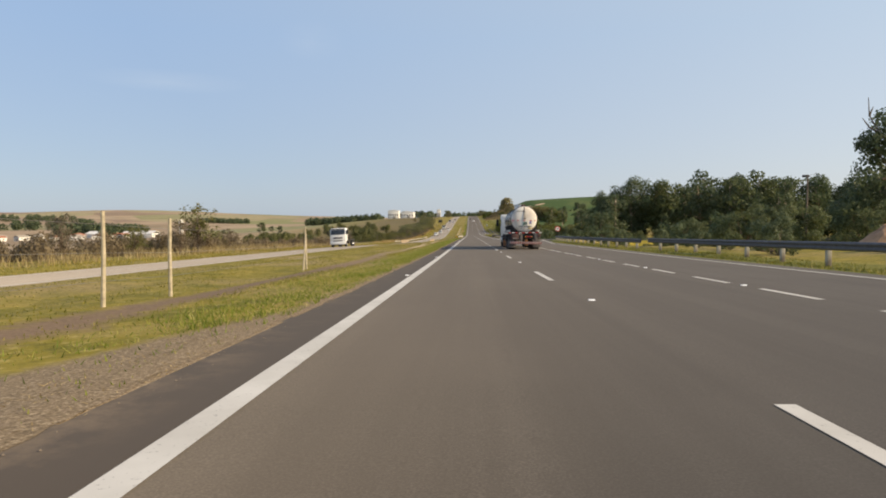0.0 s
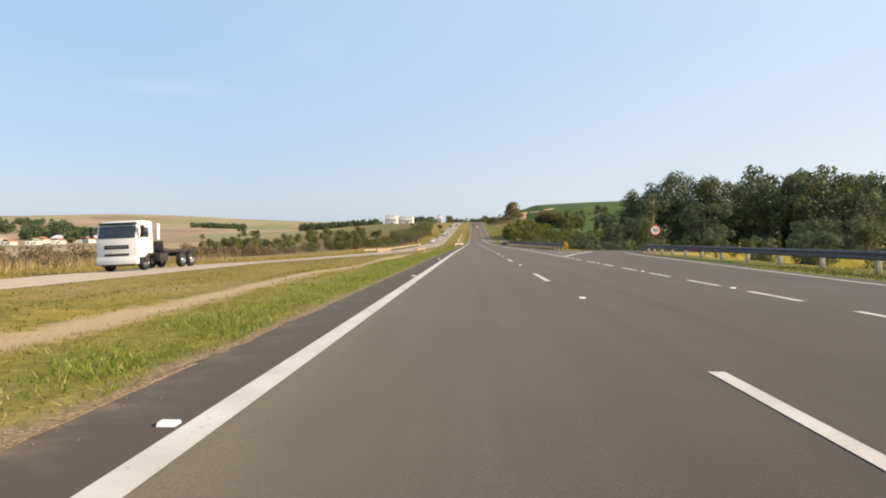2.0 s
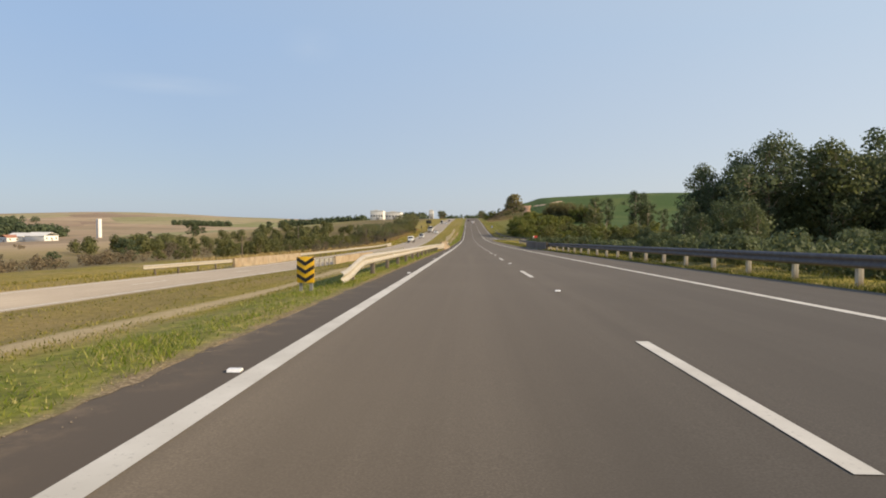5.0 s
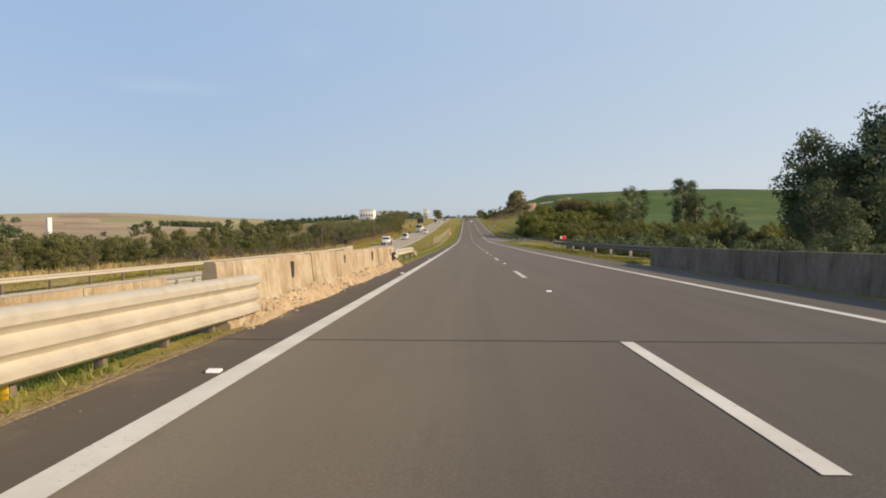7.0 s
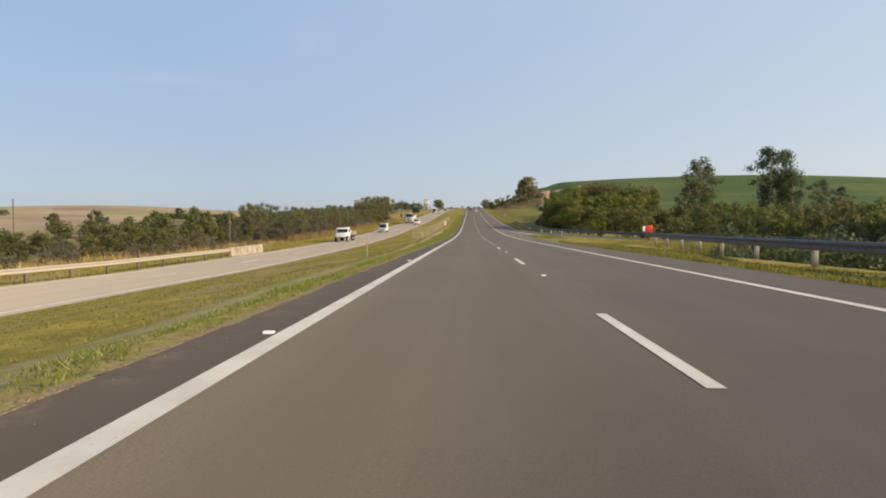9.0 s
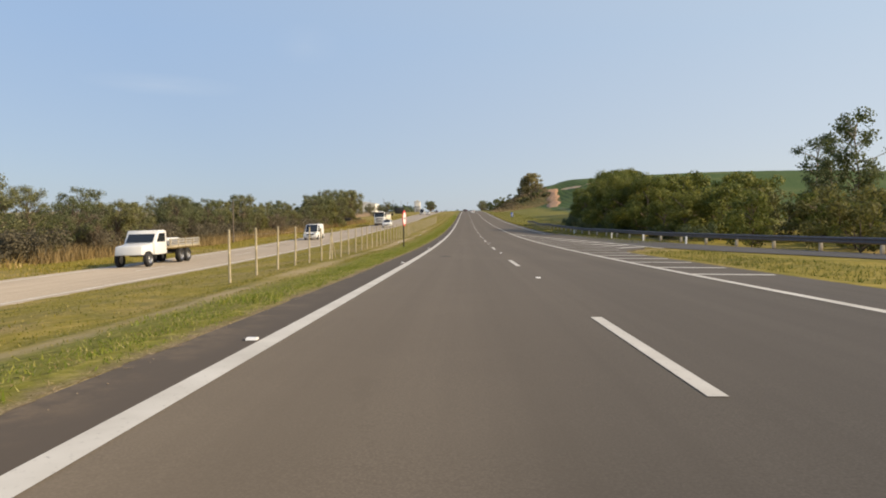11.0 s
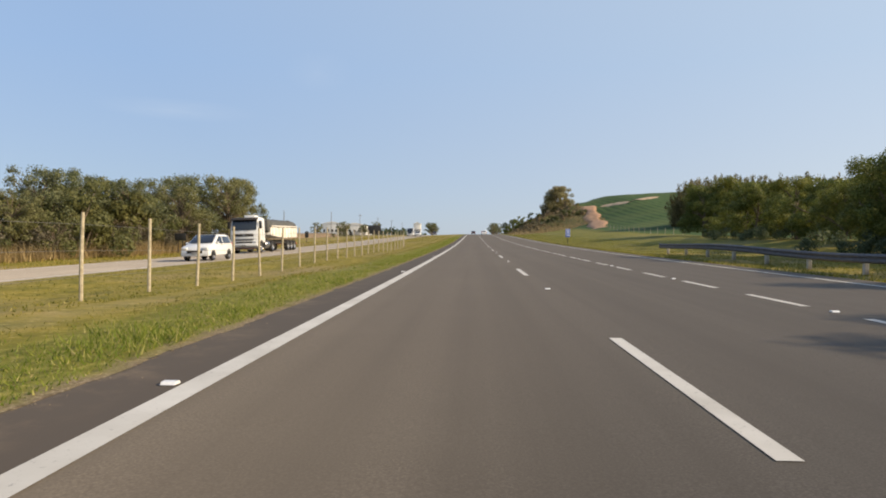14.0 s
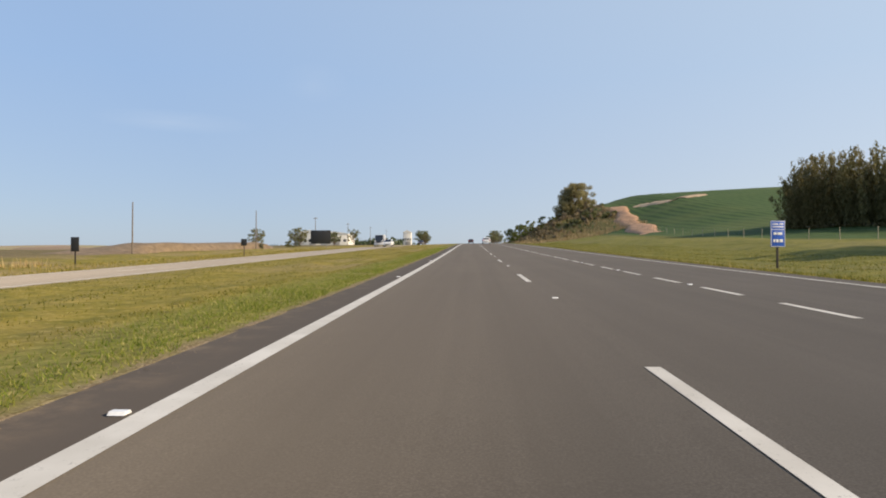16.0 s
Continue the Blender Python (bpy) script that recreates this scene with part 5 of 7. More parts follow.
# ---- vegetation that nobody could count ----
def blades(rng, x, s, h, w, material, name, label, category, lean=0.45):
    n = len(x)
    z = land(x, s) - 0.01
    a = rng.uniform(0, 6.283, n)
    ux, uy = np.cos(a) * w / 2, np.sin(a) * w / 2
    tip = rng.normal(scale=lean, size=(n, 2)) * h[:, None]
    v = np.stack([np.stack([x - ux, s - uy, z], 1), np.stack([x + ux, s + uy, z], 1), np.stack([x + tip[:, 0], s + tip[:, 1], z + h], 1)], 1).reshape(-1, 3)
    return tagged(new(name, raw_mesh(name, v, np.arange(3 * n).reshape(-1, 3), material)), label, category, kind="stuff")


grng = np.random.default_rng(11)


def path_x(s):
    """The trodden strip down the median."""
    return np.interp(s, [200, 265, 320, 385], [-4.25, -2.35, -2.45, -4.25])


def patchy(rng, n, x0, x1, s0, s1, keep=0.4):
    x, s = rng.uniform(x0, x1, n), rng.uniform(s0, s1, n)
    q = np.sin(x * 1.3 + 2.0 * np.sin(s * 0.21)) + np.sin(s * 0.47 + x * 0.6) + np.sin(s * 1.9 - x * 2.3) * 0.7
    k = (rng.uniform(-2.7, 2.7, n) < q + keep * 2) & ((np.abs(x - path_x(s)) > rng.uniform(0.3, 0.5, n)) | (rng.uniform(0, 1, n) < 0.03))
    return x[k], s[k]


x, s = patchy(grng, 150000, -4.8, -3.0, -8, 600)
blades(grng, x, s, grng.uniform(0.02, 0.07, len(x)), grng.uniform(0.012, 0.03, len(x)), M_GRASS, "median_grass", "short mown grass, green with straw, beside the shoulder", "grass")
# lush strip along the asphalt edge
x = -0.95 - np.abs(grng.normal(scale=0.95, size=520000))
s = grng.uniform(-8, 600, len(x))
q = np.sin(s * 0.9 + 2.0 * np.sin(x * 1.7)) + np.sin(s * 2.7 + x * 3.1) * 0.8 + np.sin(s * 0.17) * 0.9
k = (grng.uniform(-2.2, 2.4, len(x)) < q + 0.55) & (x > -3.3) & (x < -0.95 + 0.07 * np.sin(s * 1.9) + 0.06 * np.sin(s * 5.3)) & (np.abs(x - path_x(s)) > grng.uniform(0.2, 0.45, len(x))) & ((s > 13) | (x < -1.2 - 0.45 * (13 - s)) | (grng.uniform(0, 1, len(x)) < 0.06))
x, s = x[k], s[k]
blades(grng, x, s, grng.uniform(0.02, 0.07, len(x)) * (1 + 0.7 * np.clip(np.sin(s * 0.61) + np.sin(s * 1.9 + 2 * x), 0, 1.5)), grng.uniform(0.010, 0.026, len(x)), M_LUSH, "verge_tufts", "lush green tufts of grass at the asphalt edge", "grass", 0.6)
x, s = patchy(grng, 190000, -12.4, -4.6, -8, 640)
blades(grng, x, s, grng.uniform(0.02, 0.07, len(x)), grng.uniform(0.02, 0.045, len(x)), M_GRASS, "median_grass", "short dry mown grass across the median", "grass")
x, s = patchy(grng, 60000, -28, -21.4, -8, 640)
blades(grng, x, s, grng.uniform(0.08, 0.3, len(x)), grng.uniform(0.03, 0.06, len(x)), M_GRASS, "verge_grass", "dry grass verge past the opposite carriageway", "grass")
for a, b, s0, s1, n in ((12.9, 17, -8, 96, 26000), (10.6, 15, 146, 230, 22000), (10.2, 12.9, 256, 345, 26000), (10.3, 14.0, 366, 386, 4000), (12.8, 24, 430, 500, 30000), (13.5, 19, 400, 432, 8000)):
    x, s = patchy(grng, n, a, b, s0, s1, 0.7)
    ok = x > xright(s) + 0.15
    blades(grng, x[ok], s[ok], grng.uniform(0.04, 0.14, ok.sum()), grng.uniform(0.02, 0.045, ok.sum()), M_VERGE, "verge_grass", "sunlit green grass on the verge", "grass")
x, s = patchy(grng, 90000, 12.6, 24, 500, 690, 0.7)
blades(grng, x, s, grng.uniform(0.03, 0.11, len(x)), grng.uniform(0.02, 0.045, len(x)), M_VERGE, "verge_grass", "short green grass on the verge below the cane field", "grass")
# uncut fringe along the right-hand asphalt edge
s = np.concatenate([grng.uniform(141, 231, 12000), grng.uniform(255, 346, 20000), grng.uniform(430, 600, 16000)])
q = np.abs(grng.normal(scale=0.22, size=len(s)))
k = grng.uniform(-1.6, 1.6, len(s)) < np.sin(s * 1.3) + np.sin(s * 3.7 + 1) * 0.7 + 0.5
x, s, q = (xright(s) + 0.06 + q)[k], s[k], q[k]
blades(grng, x, s, grng.uniform(0.05, 0.2, len(x)), grng.uniform(0.012, 0.03, len(x)), M_VERGE, "verge_grass", "uncut grass fringe hanging over the asphalt edge", "grass")
# straw litter along the asphalt edge
x, s = -0.84 - np.abs(grng.normal(scale=0.55, size=90000)), grng.uniform(-8, 560, 90000)
blades(grng, x, s, grng.uniform(0.008, 0.034, len(x)), grng.uniform(0.008, 0.024, len(x)), M_REED, "straw_litter", "dry straw litter along the asphalt edge", "straw", 3.0)
# tall straw-coloured grass past the opposite carriageway
x, s = patchy(grng, 15000, -36, -27.5, 45, 150, -0.6)
blades(grng, x, s, grng.uniform(0.3, 1.1, len(x)), grng.uniform(0.04, 0.09, len(x)), M_REED, "tall_dry_grass", "tall straw-coloured grass in clumps past the verge", "grass", 0.18)
x, s = patchy(grng, 24000, -34, -27.5, 240, 560, -0.1)
blades(grng, x, s, grng.uniform(0.25, 0.9, len(x)), grng.uniform(0.04, 0.09, len(x)), M_REED, "tall_dry_grass", "tall straw-coloured grass at the foot of the trees", "grass", 0.2)
x, s = patchy(grng, 36000, -30.5, -27.6, 398, 548, 0.2)
blades(grng, x, s, grng.uniform(0.4, 1.5, len(x)), grng.uniform(0.03, 0.07, len(x)), M_DRYBRUSH, "tall_dry_grass", "tall dead reeds and grass under the roadside trees", "grass", 0.2)
x, s = grng.uniform(18, 53, 26000), grng.uniform(705, 860, 26000)
blades(grng, x, s, grng.uniform(0.3, 1.0, len(x)), grng.uniform(0.1, 0.25, len(x)), M_DRYBRUSH, "bank_grass", "dry tan grass on the cut bank", "grass", 0.3)


def woods(label, boxes, leaf, seed, size=3.0, per=25):
    """Far woods: x0, x1, s0, s1, crowns, height."""
    rng = np.random.default_rng(seed)
    cen, rad = [], []
    for x0, x1, s0, s1, n, h in boxes:
        xs, ss = rng.uniform(x0, x1, n), rng.uniform(s0, s1, n)
        zs = land(xs, ss)
        for x, s, z in zip(xs, ss, zs):
            k = h * rng.uniform(0.6, 1.1)
            apart = min(1.5, 0.25 * k)
            cen += [(x, s, z + k * 0.45), (x + rng.normal() * apart, s + rng.normal() * apart, z + k * 0.8)]
            rad += [k * 0.5, k * 0.33]
    v, f = leaf_cloud(rng, cen, rad, len(cen) * per, size, 1.3, 0.9, 0.0, 0.5, 0.35)
    return tagged(new("far_woods", raw_mesh("far_woods", v, f, leaf)), label, "woods", kind="stuff")


woods("dark distant woods and tree lines across the valley", [(-300, -165, 1180, 1290, 170, 13), (-1050, -560, 900, 985, 130, 14), (-480, -392, 740, 800, 120, 12), (-375, -366, 650, 668, 8, 10),
      (-1700, -1150, 1700, 1900, 120, 16), (-120, -60, 1050, 1300, 40, 11), (-900, -770, 2100, 2300, 90, 16), (60, 420, 1150, 1300, 60, 12), (-60, 60, 1500, 1700, 60, 14)], M_LEAF_EUC, 301, 1.9, 60)
woods("olive scrub and small trees on the valley floor", [(-120, -60, 420, 540, 50, 5), (-128, -96, 350, 420, 30, 5)], M_LEAF_OLIVE, 302, 0.42, 260)
woods("low brown brush over the plain beside the stream", [(-150, -50, 95, 300, 620, 2.1), (-70, -40, 110, 215, 170, 2.6), (-250, -150, 150, 420, 160, 1.6), (-80, -36, 40, 112, 260, 2.5)], M_LEAF_BROWN, 303, 0.19, 105)
woods("grey-brown tangled brush at the foot of the roadside trees", [(-33, -29.0, 398, 545, 280, 2.3), (-33, -29.5, 290, 400, 60, 1.5)], M_LEAF_BROWN, 304, 0.12, 190)
woods("tangled brown and olive brush at the foot of the thicket", [(20.5, 24.5, 430, 474, 70, 1.5), (22.5, 27, 472, 496, 36, 1.2), (21, 25, 405, 432, 26, 1.4), (29, 34, 498, 530, 30, 1.2)], M_LEAF_EUC, 307, 0.10, 200)
woods("dark shaded undergrowth close behind the guardrail", [(14.7, 17.0, 262, 304, 66, 1.5), (15.4, 18.0, 304, 313, 18, 1.6), (16.2, 19.0, 313, 322, 18, 1.7), (18.0, 20.6, 322, 332, 18, 1.8), (20.0, 23.0, 332, 346, 24, 1.8), (13.4, 15.5, 150, 228, 90, 1.3)], M_LEAF_EUC, 308, 0.13, 130)
woods("brown and olive scrub over the cut bank", [(26, 50, 735, 795, 80, 1.5), (20, 34, 720, 790, 50, 1.3)], M_DRYBRUSH, 305, 0.35, 90)
woods("green scrub beside the bare soil of the cut bank", [(43, 52, 738, 768, 16, 2.0), (32, 46, 726, 756, 18, 1.4)], M_LEAF_OLIVE, 306, 0.4, 90)
# ---- vehicles ----
def wheel(parent, x, y, r=0.52, w=0.30, hub=None, name="wheel"):
    """A tyre with a dished rim, its axle along x."""
    t = Shape().lathe([(-w / 2, r * 0.60), (-w / 2, r * 0.90), (-w * 0.36, r), (w * 0.36, r), (w / 2, r * 0.90), (w / 2, r * 0.60), (w * 0.30, r * 0.56), (-w * 0.30, r * 0.56)], 32, "x", True)
    ob = part(name, t, M_BLACK, parent, "black rubber tyre on a dusty rim", at=(x, y, r))
    q = 1 if x > 0 else -1
    rim = Shape().lathe([(-q * w * 0.30, r * 0.05), (-q * w * 0.30, r * 0.575), (q * w * 0.44, r * 0.59), (q * w * 0.47, r * 0.57), (q * w * 0.40, r * 0.53), (q * w * 0.05, r * 0.47), (q * w * 0.02, r * 0.25), (q * w * 0.30, r * 0.21), (q * w * 0.36, r * 0.17), (q * w * 0.36, r * 0.03)], 24, "x")
    for k in range(8):
        a = 2 * math.pi * k / 8
        rim.cyl((q * w * 0.05, r * 0.34 * math.cos(a), r * 0.34 * math.sin(a)), r * 0.035, w * 0.10, "x", 6)
    part("rim", rim, hub or M_HUB, ob, "dusty steel rim")
    return ob


def on_road(ob, x, s, zf, reverse=False):
    g = math.degrees(math.atan((float(zf(s + 3)) - float(zf(s - 3))) / 6))
    k = float(crossfall(s)) if zf is zopp else 0.0
    lean = math.degrees(math.atan(k))
    ob.matrix_basis = pose(x, s, float(zf(s)) - k * (OX1 - x) + 0.008, -g if reverse else g, lean if reverse else -lean, 180 if reverse else 0)
    return ob


def cab_over(parent, y0, y1, paint, floor=0.95, top=3.0, w=2.44, dark_side=False, visor=True):
    """A flat-fronted lorry cab between y0 (back) and y1 (front)."""
    prof = [(y0, floor), (y0, top - 0.12), (y0 + 0.15, top), (y1 - 0.75, top + 0.02), (y1 - 0.28, top - 0.25), (y1 - 0.02, floor + 0.85), (y1, floor - 0.2), (y1 - 0.9, floor - 0.2), (y1 - 1.25, floor)]
    cab = part("cab", Shape().prism(prof, "x", -w / 2, w / 2, 0.06), paint, parent, "white cab with rounded edges")
    part("windscreen", Shape().prism([(y1 - 0.255, top - 0.30), (y1 - 0.05, floor + 0.92), (y1 - 0.01, floor + 0.92), (y1 - 0.215, top - 0.30)], "x", -w / 2 + 0.12, w / 2 - 0.12, 0.01), M_GLASS, cab, "dark windscreen")
    for q in (-1, 1):
        part("side_window", Shape().prism([(y1 - 0.35, floor + 0.95), (y1 - 0.55, top - 0.38), (y1 - 1.35, top - 0.38), (y1 - 1.35, floor + 0.95)], "x", q * (w / 2 - 0.01), q * (w / 2 + 0.012), 0.005), M_GLASS, cab, "dark side window")
        part("door_seam", Shape().box((q * (w / 2 + 0.002), y1 - 1.45, floor + 0.75), (0.012, 0.02, 1.5)), M_BLACK, cab)
        mr = part("mirror", Shape().box((q * (w / 2 + 0.30), y1 - 0.12, floor + 1.30), (0.22, 0.12, 0.62), 0.04), M_BLACK, cab, "black door mirror")
        part("mirror_arm", Shape().tube([(q * w / 2, y1 - 0.3, top - 0.35), (q * (w / 2 + 0.30), y1 - 0.14, top - 0.42), (q * (w / 2 + 0.30), y1 - 0.14, floor + 1.0), (q * w / 2, y1 - 0.25, floor + 0.85)], 0.018, 6), M_BLACK, mr)
        part("headlight", Shape().box((q * (w / 2 - 0.28), y1 + 0.01, floor - 0.32), (0.36, 0.06, 0.18), 0.025), M_LENS, cab, "clear headlight")
        part("step", Shape().box((q * (w / 2 - 0.12), y1 - 1.15, 0.62), (0.26, 0.5, 0.3), 0.03), M_CHASSIS, cab)
    part("bumper", Shape().box((0, y1 - 0.08, floor - 0.36), (w + 0.02, 0.32, 0.42), 0.06), paint, cab)
    part("grille", Shape().box((0, y1 - 0.004, floor + 0.42), (w * 0.60, 0.04, 0.22), 0.03), M_CHASSIS, cab, "dark upper grille")
    part("badge", Shape().box((0, y1 + 0.02, floor + 0.42), (w * 0.5, 0.012, 0.03), 0.004), M_HUB, cab, "chrome grille strip")
    for i in range(2):
        part("grille_bar", Shape().box((0, y1 + 0.012, floor - 0.02 - 0.22 * i), (w * (0.60 - 0.08 * i), 0.03, 0.13), 0.02), M_CHASSIS, cab, "dark lower grille slot")
    part("lower_spoiler", Shape().box((0, y1 - 0.12, floor - 0.60), (w * 0.8, 0.2, 0.10), 0.03), M_CHASSIS, cab)
    part("wiper", Shape().tube([(-0.5, y1 - 0.03, floor + 0.95), (0.1, y1 - 0.06, floor + 1.15)], 0.012, 5), M_BLACK, cab)
    if visor:
        part("sun_visor", Shape().box((0, y1 - 0.24, top - 0.16), (w - 0.2, 0.18, 0.10), 0.03, 20), M_CHASSIS, cab)
    return cab


def bars(parent, name, c, w, h, n, material, normal="-y", gap=0.5):
    """Unreadable print as plain bars, on a face that looks along -y, n words wide."""
    step = w / n
    for i in range(n):
        part(name, Shape().box((c[0] - w / 2 + step * (i + 0.5), c[1], c[2]), (step * (1 - gap * 0.3), 0.006, h)), material, parent)


def tanker():
    t = thing("tanker_lorry", "steel tanker semi-trailer lorry with a cream rear end and white tractor", "lorry")
    R, CZ, Y0, Y1 = 1.0, 2.33, -0.85, 8.15
    prof = [(Y0 - 0.16, 0.05), (Y0 - 0.15, R * 0.45), (Y0 - 0.10, R * 0.78), (Y0 - 0.02, R * 0.95), (Y0 + 0.06, R)]
    rear = part("tank_end", Shape().lathe(prof, 64, "y"), M_CREAM, t, "grimy cream domed tank end", at=(0, 0, CZ))
    body = part("tank", Shape().lathe([(Y0 + 0.06, R), (Y1 - 0.06, R), (Y1 + 0.05, R * 0.95), (Y1 + 0.16, R * 0.75), (Y1 + 0.24, R * 0.4), (Y1 + 0.26, 0.05)], 64, "y"), M_STEEL, t, "polished stainless steel tank", at=(0, 0, CZ))
    for i in range(9):
        y = Y0 + 0.07 + i * (Y1 - Y0 - 0.2) / 8
        part("hoop", Shape().lathe([(y - 0.035, R + 0.001), (y - 0.03, R + 0.022), (y + 0.03, R + 0.022), (y + 0.035, R + 0.001)], 64, "y"), M_RIB, body)
        for q in (-1, 1):
            part("side_reflector", Shape().box((q * (R + 0.006), y + 0.55, 0.03), (0.012, 0.16, 0.05)), M_RED if i % 2 else M_STUD, body)
            part("tank_saddle", Shape().prism([(q * 0.42, -1.10), (q * 0.95, -0.45), (q * 1.02, -0.5), (q * 0.75, -1.10)], "y", y - 0.05, y + 0.05), M_CHASSIS, body)
    hatch = part("hatch", Shape().cyl((0, 5.0, R + 0.14), 0.36, 0.40, "z", 28, bev=0.02).cyl((0, 5.0, R + 0.36), 0.30, 0.06, "z", 28), M_STEEL, body, "round steel manhole hatch")
    part("walkway", Shape().box((0, 3.6, R + 0.03), (0.5, 6.2, 0.04), 0.01), M_RIB, body)
    part("top_box", Shape().box((-0.05, Y0 + 0.12, R + 0.07), (0.34, 0.16, 0.13), 0.01), M_RUST, body, "rust-red box on the tank top")
    part("drain_pipe", Shape().tube([(0.02, Y0 - 0.03, R * 0.96), (0.04, Y0 - 0.14, R * 0.7), (0.03, Y0 - 0.20, 0.35), (0.06, Y0 - 0.21, 0.05)], 0.018, 8), M_CHASSIS, rear, "dark vent pipe down the tank end")
    part("soot_streak", Shape().tube([(-0.03, Y0 + 0.02, R * 0.97), (-0.01, Y0 - 0.09, R * 0.72), (-0.05, Y0 - 0.125, 0.40), (0.0, Y0 - 0.128, 0.08), (-0.10, Y0 - 0.125, -0.02)], [0.015, 0.036, 0.033, 0.036, 0.02], 8), M_SOOT, rear, "brown soot streak")
    part("valve", Shape().box((0.03, Y0 - 0.21, 0.04), (0.14, 0.08, 0.10), 0.02), M_CHASSIS, rear)
    ye = Y0 - 0.165
    for x in (-0.86, -0.48, 0.0, 0.48, 0.80):
        part("reflector", Shape().box((x, ye + (0.07 if abs(x) > 0.7 else 0.02 if x else -0.004), -0.10), (0.17, 0.02, 0.05)), M_RED, rear, "red reflector strip")
    part("logo_border", Shape().box((0.05, ye + 0.008, -0.33), (0.34, 0.010, 0.32), 0.03), M_SIGN_WHITE, rear)
    part("logo_plate", Shape().box((0.05, ye + 0.002, -0.33), (0.29, 0.010, 0.27), 0.03), M_TEAL, rear, "dark green emblem with a pale border")
    part("emblem_stroke", Shape().prism([(-0.05, -0.46), (0.16, -0.46), (0.08, -0.31)], "y", ye - 0.010, ye - 0.004), M_GREYBAR, rear)
    part("emblem_hill", Shape().prism([(-0.07, -0.30), (0.17, -0.24), (0.17, -0.21), (-0.02, -0.22)], "y", ye - 0.010, ye - 0.004), M_GREYBAR, rear)
    part("notice", Shape().box((0.46, ye + 0.022, -0.22), (0.21, 0.010, 0.25), 0.01), M_PURPLE, rear, "small purple notice")
    for i in range(3):
        part("print_bar", Shape().box((0.46, ye + 0.016, -0.15 - 0.07 * i), (0.15, 0.006, 0.018)), M_SIGN_WHITE, rear)
    for x, w in ((-0.27, 0.36), (0.02, 0.13), (0.34, 0.42)):
        part("print_bar", Shape().prism([(x - w / 2, -0.585), (x + w / 2 - 0.02, -0.585), (x + w / 2, -0.53), (x - w / 2 + 0.02, -0.53)], "y", ye + 0.012, ye + 0.030), M_INK, rear)
    part("grey_band", Shape().box((-0.38, ye + 0.045, -0.70), (0.48, 0.012, 0.07)), M_GREYBAR, rear)
    part("ochre_band", Shape().box((0.50, ye + 0.052, -0.69), (0.38, 0.012, 0.07)), M_GOLD, rear)
    part("print_bar", Shape().box((0.07, ye + 0.032, -0.69), (0.26, 0.010, 0.03)), M_GREYBAR, rear)
    bars(rear, "print_bar", (-0.30, ye + 0.03, 0.62), 0.6, 0.06, 2, M_GREYBAR)
    # running gear of the trailer
    for q in (-1, 1):
        part("chassis_rail", Shape().box((q * 0.45, 3.2, 1.12), (0.12, 8.4, 0.28), 0.01), M_CHASSIS, t)
        part("side_pipe", Shape().tube([(q * 1.13, -0.55, 1.42), (q * 1.13, 3.9, 1.42)], 0.085, 12), M_CREAM, t, "grimy pale hose tube along the side")
        for i in range(4):
            part("pipe_clip", Shape().box((q * 1.13, -0.3 + i * 1.35, 1.42), (0.20, 0.05, 0.20), 0.02), M_RIB, t)
        for i, y in enumerate((0.0, 1.26, 2.52)):
            wheel(t, q * 1.05, y, 0.52, 0.28, M_RIM_SHADE)
            wheel(t, q * 0.73, y, 0.52, 0.26, M_RIM_SHADE)
            arc = [(y + 0.62 * math.cos(a), 0.56 + 0.62 * math.sin(a)) for a in np.linspace(0.15, 2.99, 10)]
            arc += [(y + 0.66 * math.cos(a), 0.56 + 0.66 * math.sin(a)) for a in np.linspace(2.99, 0.15, 10)]
            part("mudguard", Shape().prism(arc, "x", q * 0.62, q * 1.22), M_CHASSIS, t, "dark mudguard")
        part("mud_flap", Shape().box((q * 0.95, -0.72, 0.45), (0.60, 0.02, 0.62), 0.008, -8), M_FRAME, t, "grimy grey mud flap")
    for x in (-0.25, 0.87):
        part("rear_upright", Shape().box((x, -0.98, 0.95), (0.21, 0.14, 0.66), 0.012), M_FRAME, t, "grimy grey upright")
    part("lamp_box", Shape().box((-0.72, -1.02, 0.98), (0.56, 0.12, 0.40), 0.02), M_RUST, t, "rusty red-brown box")
    part("lamp_box", Shape().box((1.13, -1.02, 1.06), (0.24, 0.12, 0.26), 0.02), M_RUST, t, "rusty red-brown box")
    part("cross_plate", Shape().box((0.31, -0.90, 1.02), (0.92, 0.05, 0.46), 0.01), M_CHASSIS, t)
    part("rear_beam", Shape().box((0.05, -1.0, 1.28), (2.55, 0.14, 0.10), 0.015), M_RUST, t, "rusty rear beam")
    for i in range(10):
        part("beam_tape", Shape().box((-1.12 + i * 0.26, -1.075, 1.29), (0.20, 0.008, 0.05)), M_SIGN_WHITE if i % 2 else M_RED, t)
    bumper = part("rear_bumper", Shape().box((0.12, -1.05, 0.50), (2.45, 0.08, 0.18), 0.012, 0, 1.2), M_TAPE_WHITE, t, "dirty striped red and white rear bumper")
    for i in range(14):
        x = -1.08 + i * 0.175
        z = 0.50 - 0.021 * (x - 0.12)
        part("bumper_stripe", Shape().prism([(x, z - 0.085), (x + 0.085, z - 0.085), (x + 0.165, z + 0.085), (x + 0.08, z + 0.085)], "y", -1.102, -1.092), M_TAPE_RED, bumper)
    lamps = part("tail_lamp_bar", Shape().box((0.34, -1.0, 0.98), (0.72, 0.06, 0.14), 0.02), M_BLACK, t)
